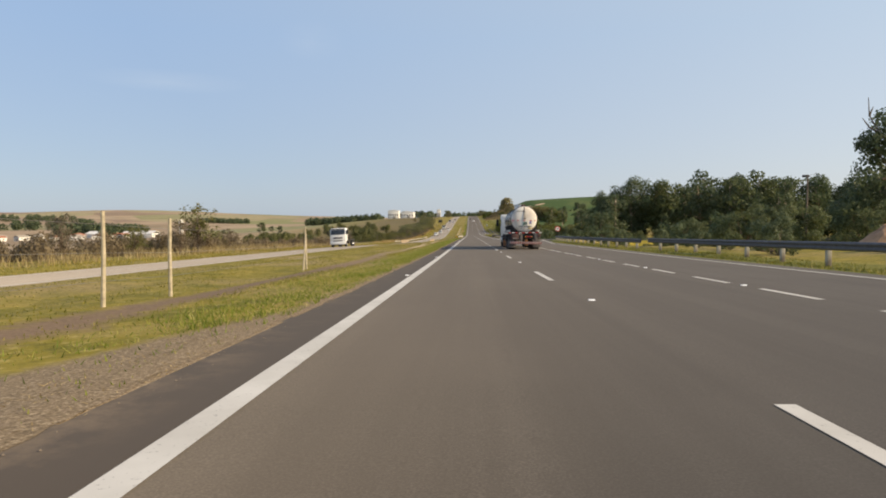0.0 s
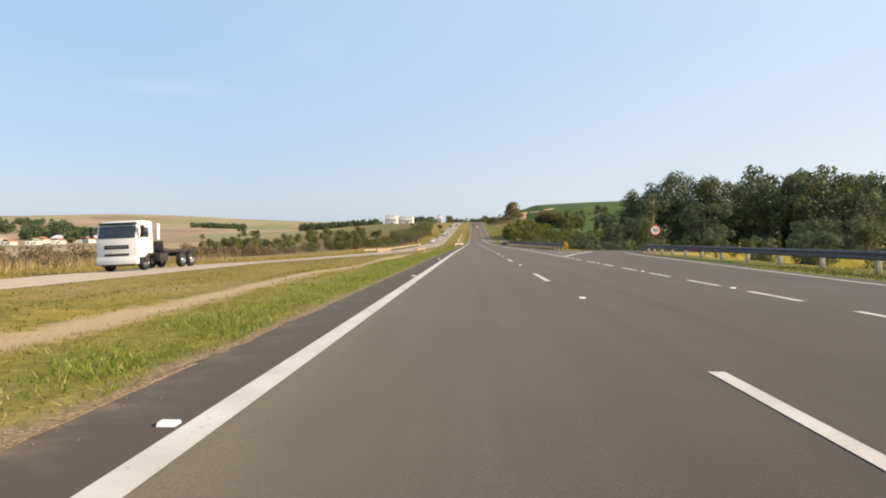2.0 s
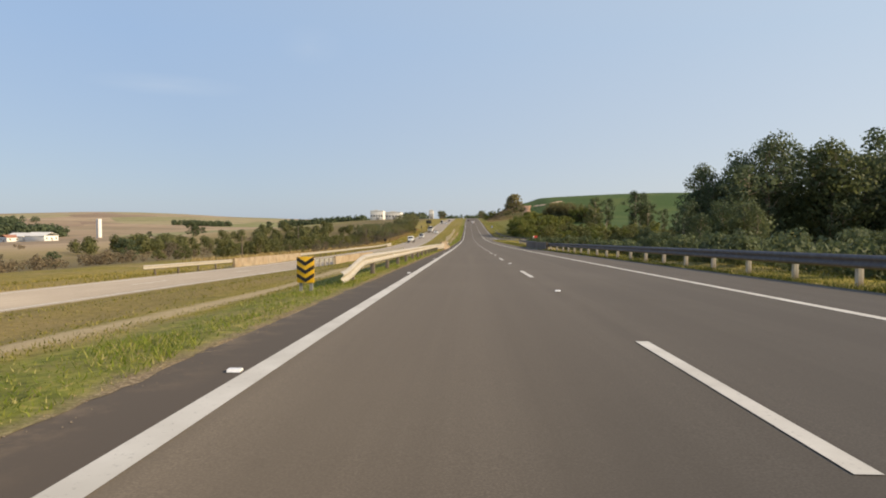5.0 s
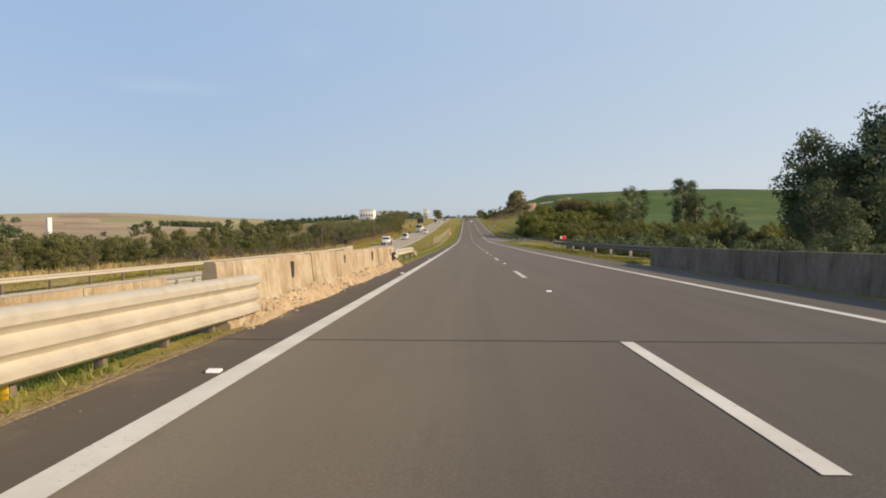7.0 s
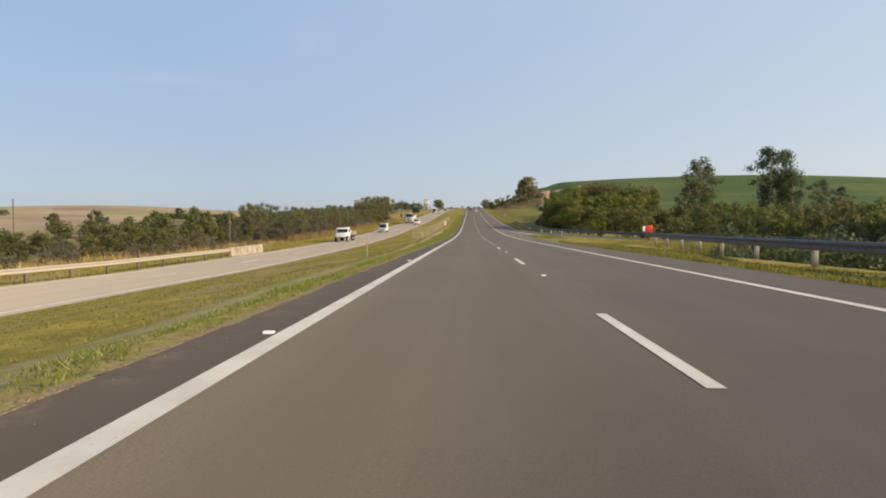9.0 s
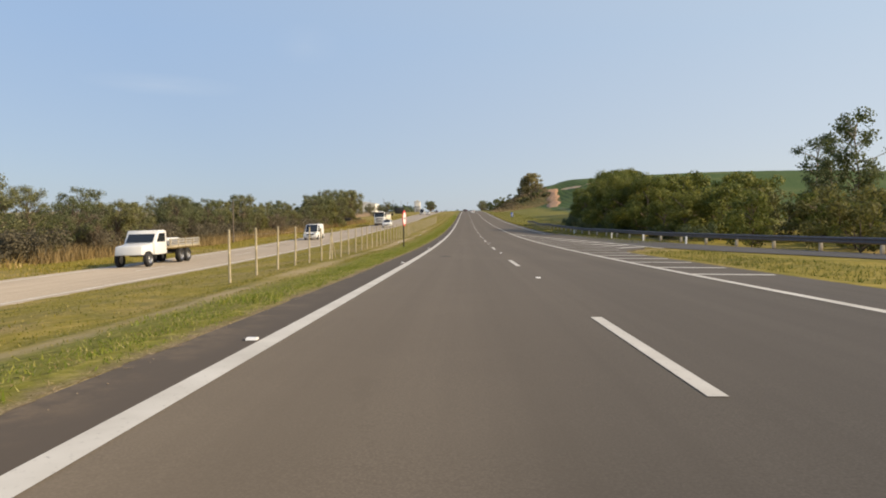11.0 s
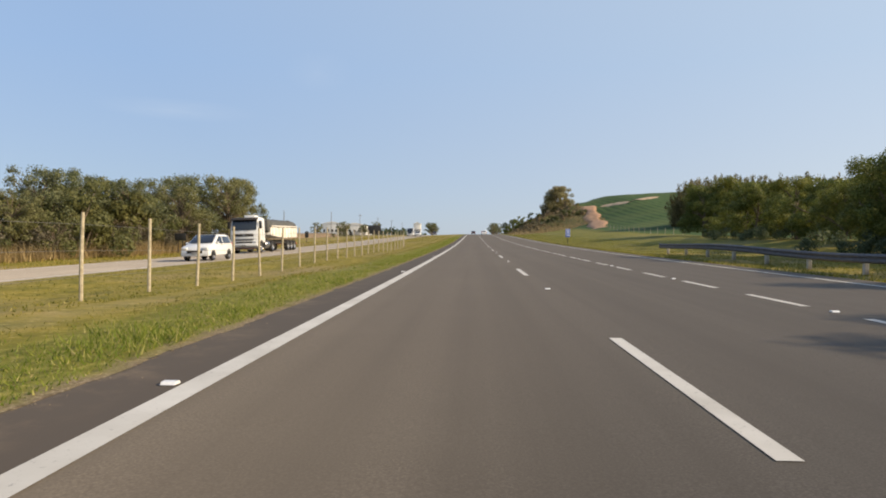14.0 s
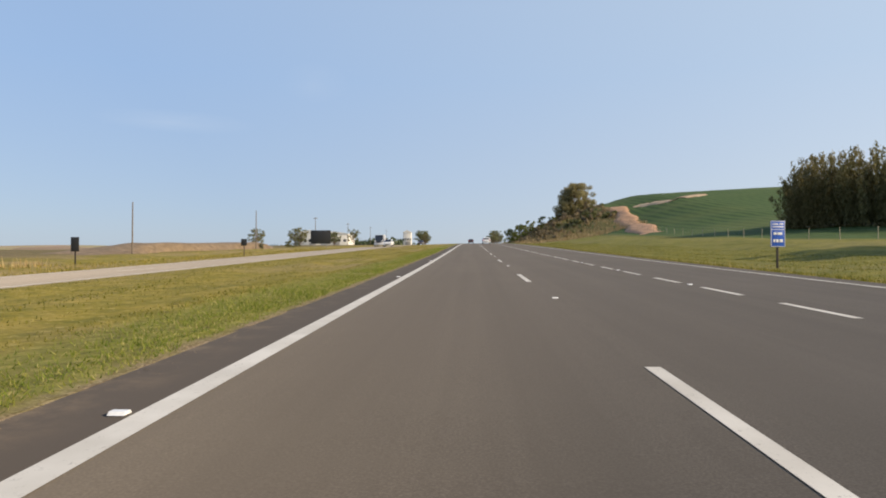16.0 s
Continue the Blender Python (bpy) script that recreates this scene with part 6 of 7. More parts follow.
    for i in range(5):
        part("tail_lamp", Shape().cyl((0.08 + i * 0.125, -1.04, 0.98), 0.042, 0.03, "y", 14), M_AMBER if i in (0, 4) else M_RED, lamps)
    part("number_plate", Shape().box((-0.72, -1.09, 0.86), (0.44, 0.012, 0.13), 0.005), M_RUST, t, "red-brown plate")
    bars(t, "plate_bar", (-0.72, -1.098, 0.86), 0.34, 0.06, 2, M_GREYBAR)
    part("tool_locker", Shape().box((-0.95, 4.1, 0.85), (0.5, 1.1, 0.5), 0.03), M_CHASSIS, t)
    part("landing_leg", Shape().box((-0.8, 5.0, 0.75), (0.12, 0.12, 0.8), 0.01), M_CHASSIS, t)
    # tractor unit
    for q in (-1, 1):
        part("tractor_rail", Shape().box((q * 0.42, 9.0, 0.85), (0.10, 5.6, 0.26), 0.01), M_CHASSIS, t)
        for y in (6.95, 8.25):
            wheel(t, q * 1.04, y, 0.52, 0.28, M_RIM_SHADE)
            wheel(t, q * 0.72, y, 0.52, 0.26, M_RIM_SHADE)
            arc = [(y + 0.60 * math.cos(a), 0.56 + 0.60 * math.sin(a)) for a in np.linspace(0.2, 2.94, 10)]
            arc += [(y + 0.64 * math.cos(a), 0.56 + 0.64 * math.sin(a)) for a in np.linspace(2.94, 0.2, 10)]
            part("mudguard", Shape().prism(arc, "x", q * 0.62, q * 1.2), M_CHASSIS, t)
        wheel(t, q * 1.05, 11.2, 0.52, 0.32, M_RIM_SHADE)
        part("mud_flap", Shape().box((q * 0.95, 6.20, 0.42), (0.62, 0.025, 0.56), 0.008), M_MUDFLAP, t, "brown mud flap behind the drive wheels")
        part("flap_bracket", Shape().box((q * 0.95, 6.24, 0.84), (0.66, 0.06, 0.22), 0.01), M_RUST, t)
        part("fuel_tank", Shape().cyl((q * 0.98, 9.75, 0.66), 0.30, 1.1, "y", 24, bev=0.03), M_HUB, t, "steel fuel tank")
    part("fifth_wheel", Shape().cyl((0, 7.6, 1.06), 0.48, 0.08, "z", 24), M_CHASSIS, t)
    cab = cab_over(t, 10.2, 12.3, M_WHITE, 1.0, 3.02, 2.42)
    for i in range(5):
        part("back_rib", Shape().box((0, 10.185, 1.35 + i * 0.34), (1.9, 0.03, 0.03), 0.01), M_WHITE, cab)
    part("back_panel", Shape().box((0.1, 10.18, 2.45), (0.95, 0.03, 0.42), 0.03), M_WHITE, cab)
    part("back_strip", Shape().box((0.2, 10.18, 2.96), (1.6, 0.03, 0.05), 0.01), M_RED, cab)
    part("roof_fin", Shape().box((0.1, 10.55, 3.07), (1.5, 0.25, 0.10), 0.03), M_CHASSIS, cab)
    part("exhaust", Shape().tube([(0.75, 10.0, 0.9), (0.75, 10.0, 2.7)], 0.07, 10), M_RIB, t)
    return t


on_road(tanker(), 5.78, 55.7, zr)


def platform_lorry():
    t = thing("platform_lorry", "white cab-over lorry with an empty dark chassis on the opposite carriageway", "lorry", "oncoming traffic")
    cab_over(t, -0.6, 1.3, M_WHITE, 0.95, 2.85, 2.36)
    for q in (-1, 1):
        wheel(t, q * 1.0, 0.25, 0.5, 0.3)
        for y in (-4.6, -5.9):
            wheel(t, q * 1.0, y, 0.5, 0.3)
        part("chassis_rail", Shape().box((q * 0.42, -3.6, 0.85), (0.1, 6.6, 0.24), 0.01), M_CHASSIS, t)
        part("side_tank", Shape().box((q * 0.9, -2.0, 0.7), (0.5, 1.1, 0.5), 0.05), M_CHASSIS, t)
    part("deck", Shape().box((0, -4.4, 1.08), (2.3, 4.6, 0.14), 0.02), M_CHASSIS, t, "low dark deck")
    part("headboard", Shape().box((0, -2.0, 1.4), (2.2, 0.08, 0.55), 0.02), M_CHASSIS, t)
    return t


on_road(platform_lorry(), -18.4, 104.0, zopp, True)


def tipper():
    t = thing("tipper_lorry", "white lorry with a cream tipper trailer under a dark tarpaulin", "lorry", "oncoming traffic")
    y1, w = 1.4, 2.48
    prof = [(-0.75, 0.98), (-0.75, 3.02), (-0.62, 3.14), (0.30, 3.22), (0.80, 3.20), (1.08, 3.02), (1.34, 2.02), (1.42, 1.62), (1.42, 0.62), (1.28, 0.50), (0.92, 0.50), (0.90, 0.80), (0.74, 1.02), (0.48, 1.12), (0.22, 1.12), (-0.06, 1.02), (-0.22, 0.86)]
    cab = part("cab", Shape().prism(prof, "x", -w / 2, w / 2, 0.07).taper(2.0, 3.2, 0.05), M_WHITE, t, "white cab with rounded edges")
    part("windscreen", Shape().prism([(1.095, 2.98), (1.335, 2.06), (1.365, 2.06), (1.125, 2.99)], "x", -w / 2 + 0.14, w / 2 - 0.14, 0.01), M_GLASS, cab, "dark windscreen")
    part("sun_visor", Shape().prism([(0.98, 3.16), (1.02, 3.20), (1.36, 3.02), (1.34, 2.94)], "x", -w / 2 + 0.04, w / 2 - 0.04, 0.015), M_CHASSIS, cab, "dark sun visor")
    for x in (-0.42, 0.30):
        part("wiper", Shape().tube([(x, 1.385, 2.02), (x + 0.42, 1.37, 2.14)], 0.015, 5), M_BLACK, cab)
    for z, h, ww in ((1.62, 0.26, 1.72), (1.19, 0.13, 1.56), (0.97, 0.16, 1.50)):
        g = part("grille", Shape().box((0, 1.425, z), (ww, 0.03, h), 0.01), M_CHASSIS, cab, "dark grille opening")
        for k in (-0.25, 0.25):
            part("grille_bar", Shape().box((0, 1.445, z + k * h), (ww - 0.04, 0.02, 0.022), 0.005), M_GREYBAR, g)
    part("badge", Shape().box((0, 1.455, 1.63), (0.22, 0.02, 0.07), 0.01), M_HUB, cab)
    bumper = part("bumper", Shape().prism([(1.40, 0.60), (1.50, 0.64), (1.52, 0.82), (1.47, 0.88), (1.40, 0.88)], "x", -w / 2 + 0.02, w / 2 - 0.02, 0.03), M_WHITE, cab)
    part("bumper_bar", Shape().box((0, 1.47, 1.34), (2.2, 0.07, 0.09), 0.03), M_WHITE, cab)
    part("bumper_bar", Shape().box((0, 1.47, 1.08), (1.9, 0.06, 0.07), 0.02), M_WHITE, cab)
    part("front_plate", Shape().box((0, 1.53, 0.70), (0.40, 0.012, 0.13), 0.004), M_GREYBAR, bumper)
    part("skid", Shape().box((0, 1.20, 0.44), (1.9, 0.5, 0.14), 0.04), M_RUST, t, "rusty red underside")
    part("roof_hatch", Shape().box((-0.25, 0.1, 3.30), (1.0, 0.9, 0.20), 0.06), M_WHITE, cab)
    for q in (-1, 1):
        e = q * (w / 2)
        part("headlight", Shape().box((q * (w / 2 - 0.22), 1.44, 0.99), (0.30, 0.10, 0.24), 0.05), M_LENS, cab, "clear headlight")
        part("side_glass", Shape().prism([(0.10, 2.92), (0.74, 2.90), (0.98, 2.14), (0.10, 2.22)], "x", e - 0.06 * q, e + 0.004 * q, 0.01).taper(2.0, 3.2, 0.05), M_GLASS, cab, "dark side window")
        part("door_seam", Shape().box((e + 0.001 * q, 0.04, 1.95), (0.010, 0.02, 1.9)), M_GREYBAR, cab)
        part("door_handle", Shape().box((e + 0.012 * q, 0.16, 1.82), (0.03, 0.16, 0.04), 0.01), M_BLACK, cab)
        mirror = part("mirror", Shape().box((e + 0.17 * q, 1.18, 2.52), (0.24, 0.14, 0.62), 0.05), M_BLACK, cab, "tall black mirror")
        part("mirror_arm", Shape().tube([(e - 0.03 * q, 1.05, 2.86), (e + 0.16 * q, 1.16, 2.84)], 0.02, 6), M_BLACK, mirror)
        part("step", Shape().box((e - 0.10 * q, 1.05, 0.46), (0.22, 0.5, 0.10), 0.02), M_CHASSIS, t)
        wheel(t, q * 1.05, 0.34, 0.52, 0.3)
        for y in (-3.1, -8.3, -9.5, -10.7):
            wheel(t, q * 1.02, y, 0.52, 0.36)
            part("mudguard", Shape().tube([(q * 1.04, y + 0.62 * math.cos(a_), 0.52 + 0.62 * math.sin(a_)) for a_ in np.linspace(0.35, 2.8, 9)], 0.03, 5), M_CHASSIS, t)
        part("fuel_tank", Shape().cyl((q * 0.94, -1.45, 0.72), 0.34, 1.15, "y", 24, bev=0.05), M_HUB, t, "dented bright fuel tank")
        part("chassis_rail", Shape().box((q * 0.45, -5.4, 0.98), (0.12, 11.4, 0.26), 0.01), M_CHASSIS, t)
        part("side_guard", Shape().box((q * 1.1, -5.8, 0.82), (0.05, 3.6, 0.10), 0.01), M_CHASSIS, t)
    part("air_stack", Shape().box((0.7, -1.05, 2.2), (0.5, 0.35, 1.3), 0.05), M_CHASSIS, t)
    part("engine_deck", Shape().box((0, -1.5, 1.18), (1.7, 1.5, 0.3), 0.03), M_CHASSIS, t)
    side = [(-11.5, 1.34), (-11.55, 2.50), (-2.55, 2.42), (-2.35, 1.62), (-3.2, 1.52), (-6.4, 1.30)]
    body = part("tipper_body", Shape().prism(side, "x", -1.26, 1.26, 0.04), M_CREAM, t, "grimy cream ribbed tipper body")
    for i in range(9):
        y = -11.3 + i * 1.06
        lo = float(np.interp(y, [-6.4, -2.4], [1.34, 1.64]))
        for q in (-1, 1):
            part("body_rib", Shape().box((q * 1.28, y, (lo + 2.44) / 2), (0.06, 0.09, 2.40 - lo), 0.012), M_CREAM, body)
    for q in (-1, 1):
        part("top_rail", Shape().box((q * 1.28, -7.0, 2.46), (0.08, 9.0, 0.10), 0.02), M_CREAM, body)
    rng = np.random.default_rng(51)
    ty, tx = np.linspace(-11.5, -2.5, 40), np.linspace(-1, 1, 15)
    TY, TX = np.meshgrid(ty, tx, indexing="ij")
    TZ = 2.46 + (0.62 + 0.05 * np.sin(TY * 2.9) + 0.03 * np.sin(TY * 7 + TX * 3)) * (1 - np.abs(TX) ** 5) * np.clip((ty[-1] + 0.0 - TY) / 0.9 + 0.25, 0, 1) - 0.12 * (np.abs(TX) > 0.95) + rng.normal(scale=0.012, size=TX.shape)
    i = (np.arange(39)[:, None] * 15 + np.arange(14)).ravel()
    part("tarpaulin", raw_mesh("tarpaulin", np.stack([1.31 * TX, TY, TZ], -1).reshape(-1, 3), np.stack([i, i + 1, i + 16, i + 15], 1), M_TARP, True), None, body, "dark tarpaulin over the load")
    part("front_screen", Shape().prism([(-2.60, 2.40), (-2.50, 3.02), (-1.95, 3.10), (-1.70, 2.95), (-1.75, 2.0), (-2.45, 1.9)], "x", -1.15, 1.15, 0.05), M_TARP, body, "dark rolled cover at the trailer's front")
    part("rear_bar", Shape().box((0, -11.5, 0.72), (2.3, 0.10, 0.16), 0.02), M_RED, t, "red rear guard bar")
    return t


on_road(tipper(), -18.25, 507.6, zopp, True)


def car(name, label, paint, length=3.9, w=1.66, h=1.48, van=False, group=""):
    """A small car; y = 0 at its middle, nose towards +y."""
    t = thing(name, label, "van" if van else "car", group)
    L, k = length / 2, h / 1.48
    if van:
        body = [(-L, 0.28), (-L - 0.02, h - 0.18), (-L + 0.15, h), (L * 0.30, h), (L * 0.62, 0.98), (L - 0.1, 0.84), (L, 0.60), (L, 0.28)]
        glass = [(L * 0.31, h - 0.10), (L * 0.60, 0.99), (L * 0.05, 0.99), (L * 0.05, h - 0.12)]
        front = [(L * 0.315, h - 0.06), (L * 0.625, 1.0), (L * 0.645, 1.02), (L * 0.335, h - 0.04)]
    else:
        body = [(-L, 0.30), (-L - 0.03, 0.75 * k), (-L + 0.10, 0.98 * k), (-L * 0.82, 1.40 * k), (-L * 0.62, h), (L * 0.05, h), (L * 0.52, 0.98 * k), (L * 0.93, 0.80 * k), (L, 0.58 * k), (L, 0.28)]
        glass = [(-L * 0.74, 1.36 * k), (L * 0.04, 1.38 * k), (L * 0.44, 0.97 * k), (-L * 0.84, 0.97 * k)]
        front = [(L * 0.07, h - 0.03), (L * 0.53, 1.0 * k), (L * 0.55, 1.01 * k), (L * 0.09, h - 0.01)]
    lean = (0.96 * k, h, 0.06 if van else 0.17)
    b = part("body", Shape().prism(body, "x", -w / 2, w / 2, 0.09).taper(*lean), paint, t)
    part("windscreen", Shape().prism(front, "x", -w / 2 + 0.12, w / 2 - 0.12, 0.005).taper(*lean), M_GLASS, b, "dark windscreen")
    for q in (-1, 1):
        part("side_glass", Shape().prism(glass, "x", q * (w / 2 - 0.03), q * (w / 2 + 0.006), 0.004).taper(*lean), M_GLASS, b, "dark side windows")
        part("pillar", Shape().box((q * (w / 2 + 0.006), -L * 0.16 if not van else L * 0.2, 1.17 * k), (0.014, 0.07, 0.40 * k)).taper(*lean), paint, b)
        part("mirror", Shape().box((q * (w / 2 + 0.10), L * 0.40, 1.0 * k), (0.18, 0.10, 0.13), 0.04), paint, b)
        part("headlight", Shape().box((q * (w / 2 - 0.22), L - 0.07, 0.70 * k), (0.34, 0.20, 0.16), 0.05, -20), M_LENS, b, "clear headlight")
        part("tail_light", Shape().box((q * (w / 2 - 0.12), -L + 0.03, 0.88 * k), (0.18, 0.10, 0.28), 0.03), M_RED, b, "red tail light")
        part("door_handle", Shape().box((q * (w / 2 + 0.012), -L * 0.05, 0.88 * k), (0.02, 0.16, 0.03), 0.006), M_CHASSIS, b)
        for y in (-L * 0.64, L * 0.63):
            arch = [(y + 0.35 * math.cos(a), 0.30 + 0.35 * math.sin(a)) for a in np.linspace(0, math.pi, 12)]
            part("wheel_arch", Shape().prism(arch, "x", q * (w / 2 - 0.16), q * (w / 2 + 0.008)), M_BLACK, b)
            wheel(t, q * (w / 2 - 0.08), y, 0.30, 0.19)
    part("grille", Shape().box((0, L + 0.004, 0.52 * k), (w * 0.55, 0.03, 0.18), 0.02), M_CHASSIS, b, "dark lower grille")
    part("front_plate", Shape().box((0, L + 0.024, 0.46), (0.40, 0.012, 0.12), 0.004), M_GREYBAR, b)
    part("rear_glass", Shape().box((0, -L * 0.90 if not van else -L - 0.02, 1.18 * k), (w * 0.68, 0.05, 0.34 * k), 0.01, -20 if not van else 0), M_GLASS, b, "dark rear window")
    part("rear_plate", Shape().box((0, -L - 0.03, 0.62), (0.40, 0.012, 0.12), 0.004), M_GREYBAR, b)
    part("rear_bumper", Shape().box((0, -L + 0.02, 0.42), (w - 0.06, 0.16, 0.22), 0.05), paint, b)
    return t


on_road(car("hatchback_car", "white compact hatchback on the opposite carriageway", M_WHITE, 3.9, 1.68, 1.56, group="oncoming traffic"), -14.3, 488.6, zopp, True)
on_road(car("delivery_van", "small white panel van on the opposite carriageway", M_WHITE, 4.4, 1.75, 1.96, True, "oncoming traffic"), -17.8, 437.0, zopp, True)
on_road(car("saloon_car", "white car far along the opposite carriageway", M_WHITE, 4.2, 1.7, 1.45, group="oncoming traffic"), -14.8, 648.0, zopp, True)
on_road(car("saloon_car", "dark car far along the opposite carriageway", M_DARKCAR, 4.2, 1.7, 1.45, group="oncoming traffic"), -14.8, 735.0, zopp, True)
on_road(car("saloon_car", "white car ahead in the middle lane", M_WHITE, 4.2, 1.7, 1.46, group="traffic ahead"), 5.4, 660.0, zr)
on_road(car("saloon_car", "dark car ahead in the fast lane", M_DARKCAR, 4.2, 1.7, 1.46, group="traffic ahead"), 2.0, 735.0, zr)
on_road(car("box_van", "silver and dark box van on the opposite carriageway", M_SILVER, 5.4, 2.0, 2.6, True, "oncoming traffic"), -18.2, 660.0, zopp, True)


def flat_lorry():
    t = thing("flatbed_lorry", "old white bonneted lorry with a wooden flatbed", "lorry", "oncoming traffic")
    b = part("bonnet", Shape().prism([(0.9, 0.7), (0.9, 1.45), (2.3, 1.30), (2.45, 0.75)], "x", -0.85, 0.85, 0.07), M_WHITE, t)
    c = part("cab", Shape().prism([(-0.7, 0.7), (-0.7, 2.15), (-0.5, 2.25), (0.4, 2.25), (0.95, 1.45), (0.95, 0.7)], "x", -1.0, 1.0, 0.06), M_WHITE, t)
    for q in (-1, 1):
        part("side_window", Shape().prism([(-0.45, 1.5), (-0.45, 2.05), (0.35, 2.05), (0.72, 1.5)], "x", q * 0.99, q * 1.012), M_GLASS, c, "dark side window")
        wheel(t, q * 0.9, 1.7, 0.48, 0.26)
        wheel(t, q * 0.9, -3.9, 0.48, 0.3)
        wheel(t, q * 0.9, -2.8, 0.48, 0.3)
    part("windscreen", Shape().prism([(0.42, 2.12), (0.93, 1.5), (0.97, 1.52), (0.46, 2.14)], "x", -0.85, 0.85), M_GLASS, c, "dark windscreen")
    part("chassis", Shape().box((0, -2.0, 0.75), (0.9, 6.8, 0.25), 0.02), M_CHASSIS, t)
    bed = part("flatbed", Shape().box((0, -3.2, 1.12), (2.3, 4.9, 0.12), 0.02), M_WOOD, t, "weathered wooden flatbed")
    for q in (-1, 1):
        for i in range(3):
            part("side_board", Shape().box((q * 1.14, -3.2, 1.26 + i * 0.16), (0.03, 4.9, 0.12), 0.008), M_GREYBAR, bed)
        for i in range(5):
            part("stake", Shape().box((q * 1.17, -5.5 + i * 1.15, 1.38), (0.04, 0.07, 0.55)), M_WOOD, bed)
    part("load", Shape().box((0, -2.0, 1.45), (1.8, 1.8, 0.5), 0.08), M_WHITE, bed, "white covered load")
    return t


on_road(flat_lorry(), -18.6, 393.6, zopp, True)


# ---- signs, posts and poles ----
def disc(cx, cz, r, y0, y1, n=40):
    return Shape().prism([(cx + r * math.cos(2 * math.pi * i / n), cz + r * math.sin(2 * math.pi * i / n)) for i in range(n)], "y", y0, y1)


def round_sign(label, x, s, r, height, zf=None, rz=0.0, arrow=False, text=None, m_post=M_CHASSIS):
    t = thing("road_sign", label, "sign", "road signs", (x, s, land1(x, s) if zf is None else zf), rz)
    part("post", Shape().box((0, 0.06, height / 2 - 0.2), (0.09, 0.06, height + 0.3), 0.01), m_post, t, "dark square post")
    part("plate", disc(0, height - r, r, -0.004, 0.02), M_SIGN_RED, t, "white disc with a red rim")
    part("face", disc(0, height - r, r * 0.78, -0.012, -0.006), M_SIGN_WHITE, t)
    z = height - r
    if arrow:
        part("arrow", Shape().prism([(-r * 0.48, z - 0.045), (r * 0.16, z - 0.045), (r * 0.16, z - 0.12), (r * 0.52, z), (r * 0.16, z + 0.12), (r * 0.16, z + 0.045), (-r * 0.48, z + 0.045)], "y", -0.018, -0.014), M_INK, t, "black horizontal arrow")
    if text:
        cu = bpy.data.curves.new("number", 'FONT')
        cu.body, cu.size, cu.align_x, cu.align_y, cu.extrude = text, r * 1.05, 'CENTER', 'CENTER', 0.003
        tmp = bpy.data.objects.new("number", cu)
        scene.collection.objects.link(tmp)
        bpy.context.view_layer.update()
        me = bpy.data.meshes.new_from_object(tmp.evaluated_get(bpy.context.evaluated_depsgraph_get()))
        bpy.data.objects.remove(tmp)
        me.materials.clear()
        me.materials.append(M_INK)
        ob = part("number", me, None, t, "black number " + text)
        ob.matrix_basis = pose(0, -0.018, z + 0.02, 90, 0, 0)
        part("unit_bar", Shape().box((0, -0.016, z - r * 0.48), (r * 0.4, 0.004, 0.04)), M_INK, t)
    return t


round_sign("round red-rimmed sign with a black arrow on a dark post", -2.2, 396.7, 0.535, 2.5, rz=82.0, arrow=True)
round_sign("round red-rimmed 40 speed limit sign on a dark post", 17.7, 125.4, 0.46, 2.52, text="40")


def board(label, name, x, s, w, h, foot, face, rz=0.0, posts=1, frame_m=None, group="road signs"):
    t = thing(name, label, "sign", group, (x, s, land1(x, s)), rz)
    xs = [0] if posts == 1 else [-w * 0.28, w * 0.28]
    for q in xs:
        part("post", Shape().box((q, 0.05, (foot + h) / 2 - 0.15), (0.09, 0.06, foot + h + 0.1), 0.01), frame_m or M_CHASSIS, t)
    part("panel", Shape().box((0, 0, foot + h / 2), (w, 0.03, h), 0.012), face, t)
    return t


b = board("blue and white kilometre board on a dark post", "kilometre_sign", 15.6, 544, 0.68, 1.16, 0.95, M_SIGN_BLUE, 8.0)
for x0, z0, w, h in ((0, 2.085, 0.64, 0.018), (0, 0.975, 0.64, 0.018), (-0.315, 1.53, 0.018, 1.11), (0.315, 1.53, 0.018, 1.11), (0, 1.72, 0.60, 0.022)):
    part("white_rule", Shape().box((x0, -0.018, z0), (w, 0.006, h)), M_SIGN_WHITE, b)
for x0, z0, w, h in ((-0.12, 1.96, 0.26, 0.05), (0.14, 1.96, 0.18, 0.05), (0, 1.84, 0.50, 0.05), (-0.14, 1.54, 0.14, 0.11), (0.08, 1.54, 0.22, 0.11), (-0.18, 1.22, 0.08, 0.13), (-0.04, 1.22, 0.12, 0.13), (0.14, 1.22, 0.16, 0.13)):
    part("print_bar", Shape().box((x0, -0.019, z0), (w, 0.008, h), 0.003), M_SIGN_WHITE, b)
board("back of a large dark sign board on two posts", "sign_board", -27.0, 640, 3.9, 2.6, 0.9, M_SIGN_BACK, posts=2, frame_m=M_GREYBAR)
board("back of a small dark sign on one post", "sign_board", -26.7, 560.8, 0.62, 1.05, 1.0, M_SIGN_BACK)
board("back of a small dark sign on one post", "sign_board", -26.5, 512, 0.75, 0.7, 1.3, M_SIGN_BACK)
board("back of a small dark sign on one post", "sign_board", -27.4, 513, 0.7, 0.7, 1.3, M_SIGN_BACK)
board("back of a small dark sign beside the opposite guardrail", "sign_board", -24.5, 368, 0.8, 0.8, 1.4, M_SIGN_BACK)
board("back of a dark sign far along the opposite verge", "sign_board", -24.5, 590, 0.7, 0.8, 1.2, M_SIGN_BACK)
